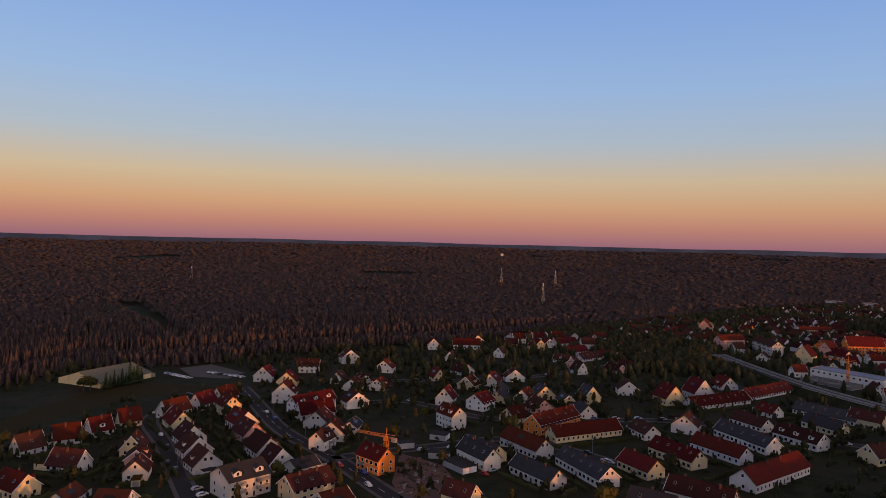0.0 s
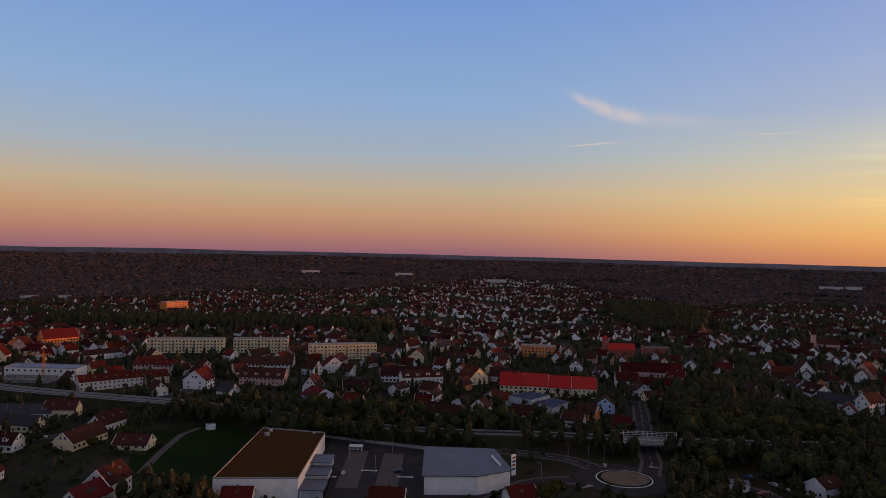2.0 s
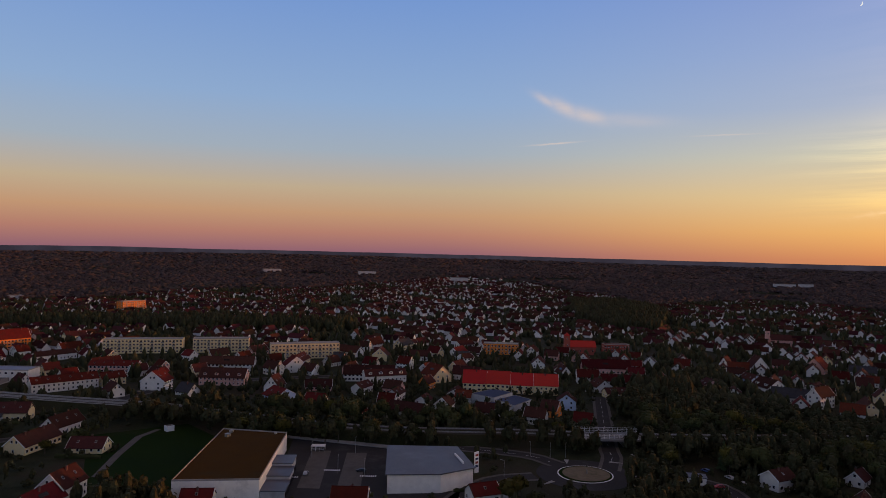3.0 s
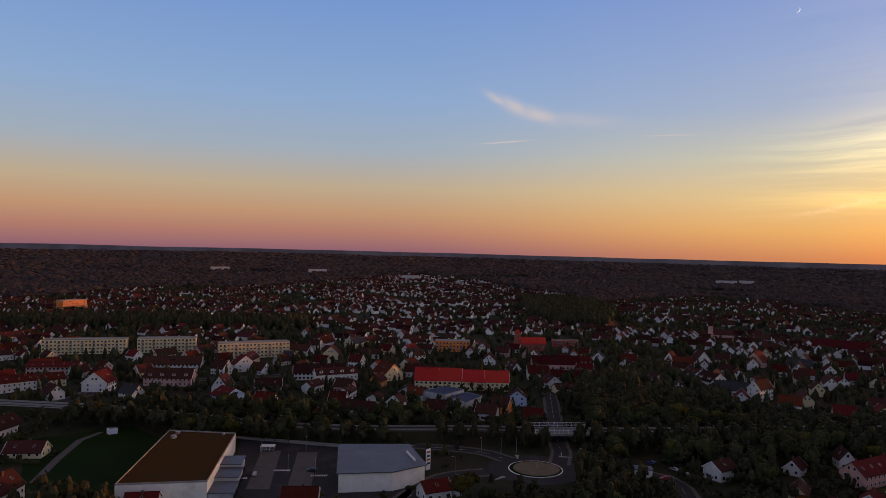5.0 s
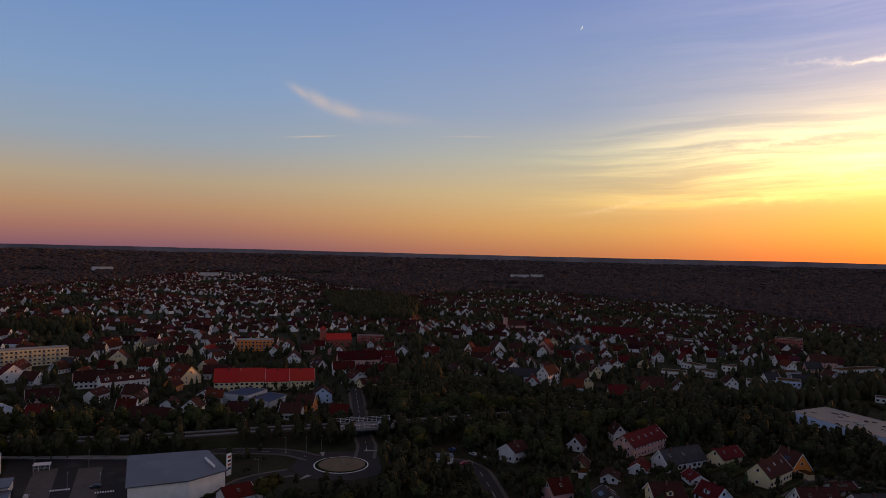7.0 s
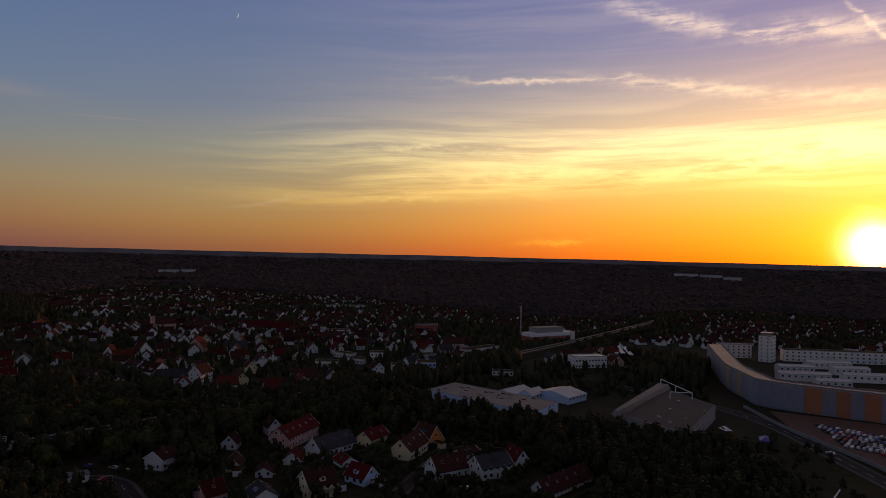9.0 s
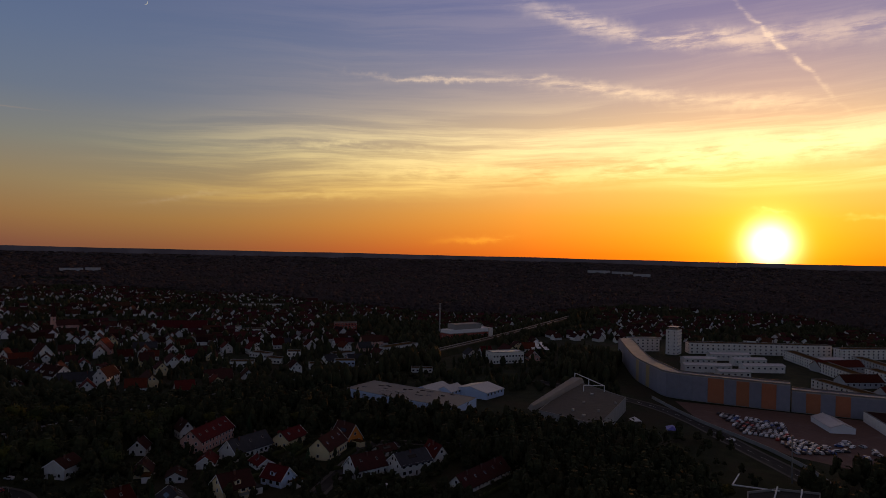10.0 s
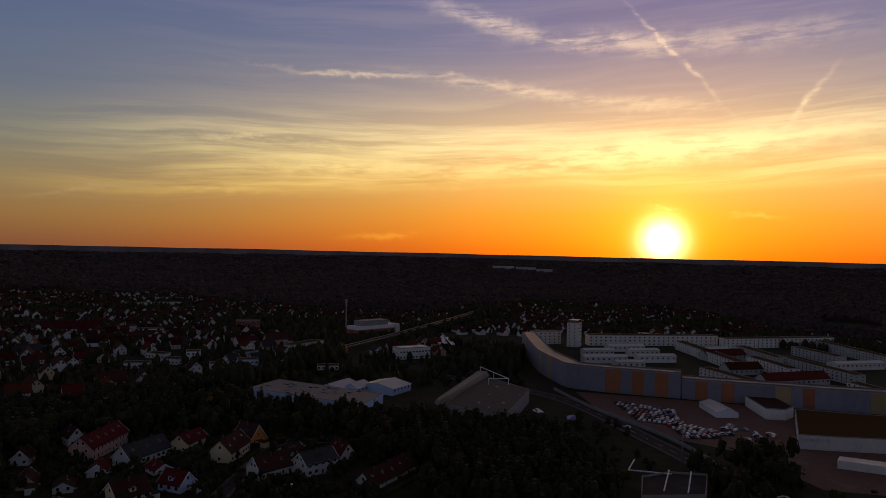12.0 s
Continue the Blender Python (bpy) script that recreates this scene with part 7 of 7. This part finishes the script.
def platform_canopy(ax, ay, bx, by):
    """A narrow white roof on two rows of slim posts."""
    cx, cy, hd, ln = between(ax, ay, bx, by)
    c = thing("platform_canopy", cx, cy, hd, label="narrow white platform canopy on slim posts", category="canopy", group="platform canopies")
    r = Shape()
    r.hull([(-ln / 2, -1.9, 4.0), (ln / 2, -1.9, 4.0), (ln / 2, 1.9, 4.3), (-ln / 2, 1.9, 4.3)], [(-ln / 2, -1.9, 4.3), (ln / 2, -1.9, 4.3), (ln / 2, 1.9, 4.6), (-ln / 2, 1.9, 4.6)])
    part("roof", r.mesh("roof", WHITE_PAINT), c)
    for k in range(5):
        q = Shape()
        q.box(-ln / 2 + 2 + k * (ln - 4) / 4, 0, -0.1, 0.2, 0.2, 4.2)
        part("post", q.mesh("post", STEEL), c)


for line in ((605, -400, 560, -378), (607, -409, 560, -384), (601, -413, 550, -386)):
    platform_canopy(*line)
for off in (17, 23, 29, 35):
    line = [q for q in RAIL if -560 < q[1] < -262]
    s = Shape()
    ribbon(s, line, 3.4, -0.1, 0.35, 0, off)
    tagged(new("siding", s.mesh("siding", PAVING if off in (23, 35) else BALLAST)), "pale gravel siding beside the railway bank", "track bed", kind="structure")


# flat-roofed white buildings between the old town and the railway: near side, depth, height, wall
for ax, ay, bx, by, depth, height, code in (
        (570, -98, 565, -116, 11, 4.1, "W"), (619, -123, 603, -134, 10, 4.0, "W"), (582, -127, 571, -138, 11, 4.2, "W"), (592, -149, 589, -160, 10, 6.7, "W"),
        (540, -154, 538, -164, 10, 4.0, "W"), (531, -172, 527, -187, 12, 6.9, "B"), (605, -245, 626, -287, 12, 4.6, "W"), (585, -189, 591, -210, 11, 3.9, "G"),
        (501, -224, 494, -239, 9, 3.2, "W"), (804, -133, 804, -151, 12, 5.7, "W"), (768, -145, 764, -169, 12, 6.5, "W"), (1131, -189, 1111, -273, 12, 5.5, "W"), (1242, -228, 1215, -298, 12, 5.0, "W")):
    cx, cy, hd, ln = behind(ax, ay, bx, by, depth)
    block(cx, cy, hd, ln, depth, height, WALLS[code], "%s flat-roofed building with a row of windows" % ("pale blue" if code == "B" else "grey" if code == "G" else "white"), max(1, int(height / 3)), GRAVEL, "flat_building", group="flat town buildings")
    FOOTPRINTS.append((cx, cy, ln / 2 + 2))
cx, cy, hd, ln = behind(761, -244, 753, -268, 14)
block(cx, cy, hd, ln, 14, 12, BRICK_RED, "dark red flat-roofed brick building", 4, GRAVEL, "brick_building")
FOOTPRINTS.append((cx, cy, 15))


terrace_hall = hall("flat_hall", ((184, -221), (182, -235), (172, -246), (157, -224), (169, -203)), 7.0, CONCRETE, ASPHALT, "dark flat-roofed hall with white roof railings", "hall", 0.9)
for p, q in (((192.5, -223, 7.5), (201, -236.5, 7.5)), ((192.5, -223, 7.5), (180, -234, 7.5)), ((182, -235, 8.4), (167, -213, 8.4)), ((176, -241, 8.4), (161, -219, 8.4))):
    s = Shape()
    s.tube(p, q, 0.3, 0.3, 5)
    part("roof_railing", s.mesh("roof_railing", WHITE_PAINT), terrace_hall)


def stack(x, y, h, name, label, r0=0.9, r1=0.5):
    t = thing(name, x, y, label=label, category="mast" if r0 < 0.6 else "chimney")
    s = Shape()
    s.tube((0, 0, -0.3), (0, 0, h), r0, r1, 10)
    part("shaft", s.mesh("shaft", CONCRETE if r0 > 0.6 else STEEL), t)
    for i, f in enumerate((0.82, 0.9, 0.97)):
        c = Shape()
        c.tube((0, 0, h * f), (0, 0, h * f + 0.8), r0 * 1.6, r0 * 1.6, 8)
        part("collar", c.mesh("collar", STEEL), t)


stack(706.8, -349.6, 37, "chimney", "tall slim grey works chimney", 1.0, 0.7)
stack(200.1, -267.3, 20, "lamp_mast", "tall grey lamp mast beside the road", 0.3, 0.2)


def lattice_mast(x, y, h, w, label):
    t = thing("radio_mast", x, y, 20, ground_z(x, y), label=label, category="mast", group="radio masts")
    corners = ((-1, -1), (1, -1), (1, 1), (-1, 1))
    for a, b in corners:
        s = Shape()
        s.tube((a * w, b * w, -0.5), (a * w * 0.25, b * w * 0.25, h), 0.22, 0.14, 5)
        part("leg", s.mesh("leg", STEEL), t)
    n = 9
    for k in range(n):
        f, g = k / n, (k + 1) / n
        for (a, b), (c, d) in zip(corners, corners[1:] + corners[:1]):
            s = Shape()
            u, v = w * (1 - 0.75 * f), w * (1 - 0.75 * g)
            s.tube((a * u, b * u, h * f), (c * v, d * v, h * g), 0.09, 0.09, 4)
            part("brace", s.mesh("brace", STEEL), t)
    for z in (h * 0.9, h * 0.97):
        s = Shape()
        s.tube((0, 0, z), (0, 0, z + 1.8), 1.1, 1.1, 9)
        part("antenna", s.mesh("antenna", STEEL), t)


lattice_mast(150.7, 1046.3, 36, 2.2, "pale lattice radio mast above the forest")
lattice_mast(126.7, 1507.3, 40, 2.6, "far lattice mast in the forest")
lattice_mast(-506.7, 1418.7, 34, 2.6, "far lattice mast in the forest")
lattice_mast(240.7, 1494.7, 38, 2.6, "far lattice mast in the forest")
for az in (-137.9, -139.1):
    x, y = polar(az, 4500)
    lattice_mast(x, y, 48, 3.5, "distant mast on the western skyline")


def crane(x, y, heading, h, jib, label, paint):
    t = thing("tower_crane", x, y, heading, label=label, category="crane", group="cranes")
    b = Shape()
    b.box(0, 0, -0.2, 4, 4, 0.9)
    part("base", b.mesh("base", CONCRETE), t)
    w = 0.7
    for a, c in ((-w, -w), (w, -w), (w, w), (-w, w)):
        s = Shape()
        s.box(a, c, 0.6, 0.2, 0.2, h)
        part("leg", s.mesh("leg", paint), t)
    n = int(h / 1.8)
    for k in range(n):
        s = Shape()
        e = 1 if k % 2 else -1
        s.tube((-w * e, -w, 0.6 + h * k / n), (w * e, -w, 0.6 + h * (k + 1) / n), 0.07, 0.07, 4)
        s.tube((-w, w * e, 0.6 + h * k / n), (-w, -w * e, 0.6 + h * (k + 1) / n), 0.07, 0.07, 4)
        part("brace", s.mesh("brace", paint), t)
    j = Shape()
    for py, pz in ((-0.6, 0), (0.6, 0), (0, 1.2)):
        j.tube((-jib * 0.28, py, h + 1 + pz), (jib, py, h + 1 + pz * 0.5), 0.12, 0.09, 4)
    arm = part("jib", j.mesh("jib", paint), t)
    for k in range(int(jib / 2)):
        s = Shape()
        s.tube((k * 2, -0.6, h + 1), (k * 2 + 1, 0, h + 2), 0.06, 0.06, 4)
        s.tube((k * 2 + 1, 0, h + 2), (k * 2 + 2, 0.6, h + 1), 0.06, 0.06, 4)
        part("lacing", s.mesh("lacing", paint), arm)
    c = Shape()
    c.box(-jib * 0.25, 0, h - 0.6, 2.2, 1.2, 1.7)
    part("counterweight", c.mesh("counterweight", CONCRETE), t)
    s = Shape()
    s.box(1.2, -1.1, h - 0.9, 1.4, 1.2, 1.9)
    part("cab", s.mesh("cab", paint), t)
    s = Shape()
    s.tube((0, 0, h + 1), (0, 0, h + 5), 0.3, 0.1, 4)
    part("apex", s.mesh("apex", paint), t)


crane(-21.5, 288.8, 150, 13.0, 15.0, "orange tower crane beside the apricot house", CRANE_PAINT)
crane(288.8, 496.5, 120, 16.0, 18.0, "orange tower crane by the track side hall", CRANE_PAINT)
flat_ground("building_site", ((-17, 313), (2, 298), (8, 274), (4, 258), (-12.7, 255), (-18, 275)), 0.06, EARTH, "reddish earth of a building site", "building site")
site_rng = random.Random(19)
rubble = Shape()
for _ in range(150):
    x, y = site_rng.uniform(-15, 5), site_rng.uniform(262, 306)
    if inside(x, y, ((-16, 311), (1, 297), (7, 274), (3, 260), (-12, 257), (-17, 275))):
        rubble.box(x, y, 0, site_rng.uniform(0.4, 2.6), site_rng.uniform(0.2, 0.9), site_rng.uniform(0.15, 0.9), site_rng.choice((0, 0, 1, 2)), site_rng.uniform(0, 3.1))
tagged(new("building_rubble", rubble.mesh("building_rubble", EARTH, CONCRETE, BARK)), "heaps of rubble, planks and blocks on bare earth", "rubble", kind="stuff")
for x, y, hd, a, b in ((9, 294, -54, 14, 7.5), (0.5, 309, -8, 9, 6), (0.5, 338, -20, 8, 6.5), (-15, 322, 20, 7, 4)):
    g = thing("garage_row", x, y, hd, label="low flat-roofed garage row with white door frames", category="garage", group="garage rows")
    w, r, d = Shape(), Shape(), Shape()
    w.box(0, 0, -0.2, a, b, 2.8)
    part("wall", w.mesh("wall", WALLS["G"]), g)
    r.box(0, 0, 2.6, a + 0.5, b + 0.5, 0.25)
    part("roof", r.mesh("roof", ASPHALT), g)
    for k in (-1, 1):
        d = Shape()
        d.box(a / 2 + 0.03, k * b / 4, 0, 0.1, b / 2 - 0.6, 2.2)
        part("door", d.mesh("door", WHITE_PAINT), g)
    FOOTPRINTS.append((x, y, a / 2))


# ---- cars ----
def car_meshes():
    b = Shape()
    prof = [(-2.1, 0.35), (2.1, 0.35), (2.15, 0.8), (1.2, 0.95), (0.55, 1.42), (-1.2, 1.45), (-1.95, 1.0), (-2.15, 0.8)]
    n = len(prof)
    for y in (-0.86, 0.86):
        for x, z in prof:
            b.v.append((x, y * (0.86 if z > 1.2 else 1.0), z))
    b.f = [tuple(range(n)), tuple(range(2 * n - 1, n - 1, -1))] + [(i, n + i, n + (i + 1) % n, (i + 1) % n) for i in range(n)]
    b.s = [0] * len(b.f)
    g = Shape()
    g.hull([(-1.75, -0.875, 0.98), (1.05, -0.875, 0.98), (1.05, 0.875, 0.98), (-1.75, 0.875, 0.98)], [(-1.15, -0.76, 1.38), (0.5, -0.76, 1.38), (0.5, 0.76, 1.38), (-1.15, 0.76, 1.38)])
    w = Shape()
    w.tube((0, -0.11, 0), (0, 0.11, 0), 0.32, 0.32, 10)
    return b, g.mesh("glazing", GLASS), w.mesh("wheel", ASPHALT)


CAR_BODY, CAR_GLASS, CAR_WHEEL = car_meshes()
PAINTS = [(n, CAR_BODY.mesh("body", surface(n + "_car_paint", c, c, 0.35, 2, 9, 0.0, spec=0.5))) for n, c in (("white", (0.75, 0.75, 0.75)), ("silver", (0.42, 0.43, 0.45)), ("dark", (0.03, 0.03, 0.04)), ("red", (0.35, 0.03, 0.03)), ("blue", (0.05, 0.10, 0.30)))]


def car(x, y, heading, paint, group):
    name, body = PAINTS[paint]
    c = thing("car", x, y, heading, 0.06, "%s parked car" % name + " on the asphalt", "car", group)
    part("body", body, c)
    part("glazing", CAR_GLASS, c)
    for wx in (-1.35, 1.35):
        for wy in (-0.78, 0.78):
            part("wheel", CAR_WHEEL, c, pose(wx, wy, 0.32))


def wheeled_bodies():
    """Car bodies with the wheels in the same mesh, for the crowded yard."""
    out = []
    for name, body in PAINTS:
        s = Shape()
        s.v, s.f, s.s = list(CAR_BODY.v), list(CAR_BODY.f), list(CAR_BODY.s)
        for wx in (-1.35, 1.35):
            for wy in (-0.78, 0.78):
                s.tube((wx, wy - 0.11, 0.32), (wx, wy + 0.11, 0.32), 0.32, 0.32, 8, 1)
        out.append((name, s.mesh("body", body.materials[0], ASPHALT)))
    return out


YARD_BODIES = wheeled_bodies()


def yard_car(x, y, heading, paint):
    name, body = YARD_BODIES[paint]
    c = thing("car", x, y, heading, 0.06, "%s new car parked in a row on the works yard" % name, "car", "cars in the works yard")
    part("body", body, c)
    part("glazing", CAR_GLASS, c)


FAR_HALLS = ((-4.8, 3400, 12, 18), (-29.2, 1370, 26, 7), (-31.4, 1360, 20, 7), (-49.0, 2500, 60, 14), (-56.5, 2450, 60, 14), (-88.6, 2350, 60, 14), (-90.0, 2400, 40, 14),
             (-129.0, 3000, 90, 17), (-130.8, 2950, 80, 17), (-132.3, 2800, 60, 17), (-64.0, 2150, 50, 14))
cr = random.Random(12)
for (ax, ay), (bx, by), (cx, cy), (dx, dy) in (((310, -343), (273, -357), (246, -329), (266, -316)), ((265, -331), (240, -334), (220, -327), (228, -307))):
    rows = int(math.hypot(dx - ax, dy - ay) / 5.6)
    for j in range(rows):
        v = (j + 0.5) / rows
        px, py, qx, qy = ax + (dx - ax) * v, ay + (dy - ay) * v, bx + (cx - bx) * v, by + (cy - by) * v
        n = int(math.hypot(qx - px, qy - py) / 2.7)
        for i in range(n):
            u = (i + 0.5) / n
            if cr.random() < 0.9:
                turn = math.degrees(math.atan2(qy - py, qx - px)) + 90 + cr.uniform(-3, 3)
                yard_car(px + (qx - px) * u, py + (qy - py) * u, turn, cr.choices(range(5), (2, 4, 4, 0.5, 0.5))[0])
for _ in range(26):
    yard_car(cr.uniform(206, 236), cr.uniform(-356, -330), cr.uniform(0, 360), cr.choices(range(5), (2, 4, 4, 0.5, 0.5))[0])
for x, y, h in ((326.8, 27.9, 50), (321.7, 22.8, 50), (316.7, 38, 95), (331.9, 38, 60), (311.6, 30.4, 120), (262.2, -106.4, 40), (249.5, -111.5, 30), (268.5, -96.3, 50), (17.7, 331.9, 20), (73.5, 307.8, 120), (-93.7, 380, 118), (-86.1, 367.3, 118), (-106.4, 283.7, 125), (-121.6, 314.1, 120), (-131.7, 331.9, 120),
                (88.7, 311.6, 110), (316.7, 368.6, 10), (331.9, 374.9, 15), (286.3, 380, 20), (238.1, 186.2, 30), (253.3, 168.5, 120), (-149.5, 418, 10), (-141.9, 418, 10), (-134.3, 419.3, 10), (481.3, 134.3, 20), (504.1, 126.7, 20), (152, -266, 30), (259.7, -298.9, 15)):
    car(x, y, h, cr.choices(range(5), (4, 3, 3, 1, 1))[0], "street cars")

for x, y, h in ((12.8, 340.6, 30), (19, 286, -50), (22.8, 291, 40), (-8, 318, 60), (6, 322, 20), (30, 330, 100), (-78, 246, 45), (-86, 256, 45), (-90, 262, 45), (-58, 268, 45), (-52, 270, 45), (-84, 283, 118), (-79, 290, 118)):
    car(x, y, h, cr.choices(range(5), (5, 3, 2, 1, 1))[0], "street cars")
for i in range(9):
    car(-187 + 2.5 * i, 480.5 - 1.75 * i, 35 + cr.uniform(-6, 6), cr.choices(range(5), (8, 3, 1, 0.4, 0.3))[0], "cars beside the yard")
for i in range(7):
    car(-160 + 4.4 * i, 487 - 2.2 * i, 60 + cr.uniform(-6, 6), cr.choices(range(5), (6, 3, 1, 0.4, 0.3))[0], "cars beside the yard")
# along the kerbs
for road in ("lane", "main", "cross", "inner", "upper", "station_street"):
    width, line = ROAD_LINES[road]
    for (ax, ay), (bx, by) in zip(line[1::2], line[2::2]):
        if cr.random() < 0.26:
            l = math.hypot(bx - ax, by - ay)
            side = cr.choice((-1, 1)) * (width / 2 - 1.05)
            car((ax + bx) / 2 - (by - ay) / l * side, (ay + by) / 2 + (bx - ax) / l * side, math.degrees(math.atan2(by - ay, bx - ax)), cr.choices(range(5), (2, 3, 5, 1, 1))[0], "street cars")

# ---- far halls that show pale above the woods: bearing, distance, length, height ----
for az, dist, length, height in FAR_HALLS:
    x, y = polar(az, dist)
    block(x, y, az + 8, length, 24, height, WALLS["G"], "distant pale hall standing in a forest clearing", 1, PALE_ROOF, "distant_hall", group="distant halls", step=14.0).location.z = ground_z(x, y) + 2

# ---- crescent moon ----
def make_moon(az, el, r=4700.0):
    m = bpy.data.materials.new("moonlight")
    m.use_nodes = True
    k = Nodes(m.node_tree)
    e, o = k.add("ShaderNodeEmission"), k.add("ShaderNodeOutputMaterial")
    e.inputs[0].default_value, e.inputs[1].default_value = (1.0, 0.97, 0.9, 1), 1.0
    k.link(e.outputs[0], o.inputs[0])
    s, n, R = Shape(), 14, 14.0
    outer = [(R * math.cos(t), R * math.sin(t)) for t in (math.pi * (i / n - 0.5) for i in range(n + 1))]
    inner = [(R * 0.62 * math.cos(t), R * math.sin(t)) for t in (math.pi * (i / n - 0.5) for i in range(n + 1))]
    for i in range(n):
        s.face([(*outer[i], 0), (*outer[i + 1], 0), (*inner[i + 1], 0), (*inner[i], 0)])
    x, y = polar(az, r * math.cos(radians(el)))
    ob = tagged(new("moon", s.mesh("moon", m)), "thin pale crescent moon in the evening sky", "moon", kind="structure")
    at = Vector((x, y, EYE + r * math.sin(radians(el))))
    ob.matrix_basis = look(at, Vector((0, 0, EYE)), 25) @ pose(0, 0, 0, 0, 180, 0)


make_moon(-93.07, 17.58)
TOWN = fill_town()
far_town(TOWN)
make_trees()
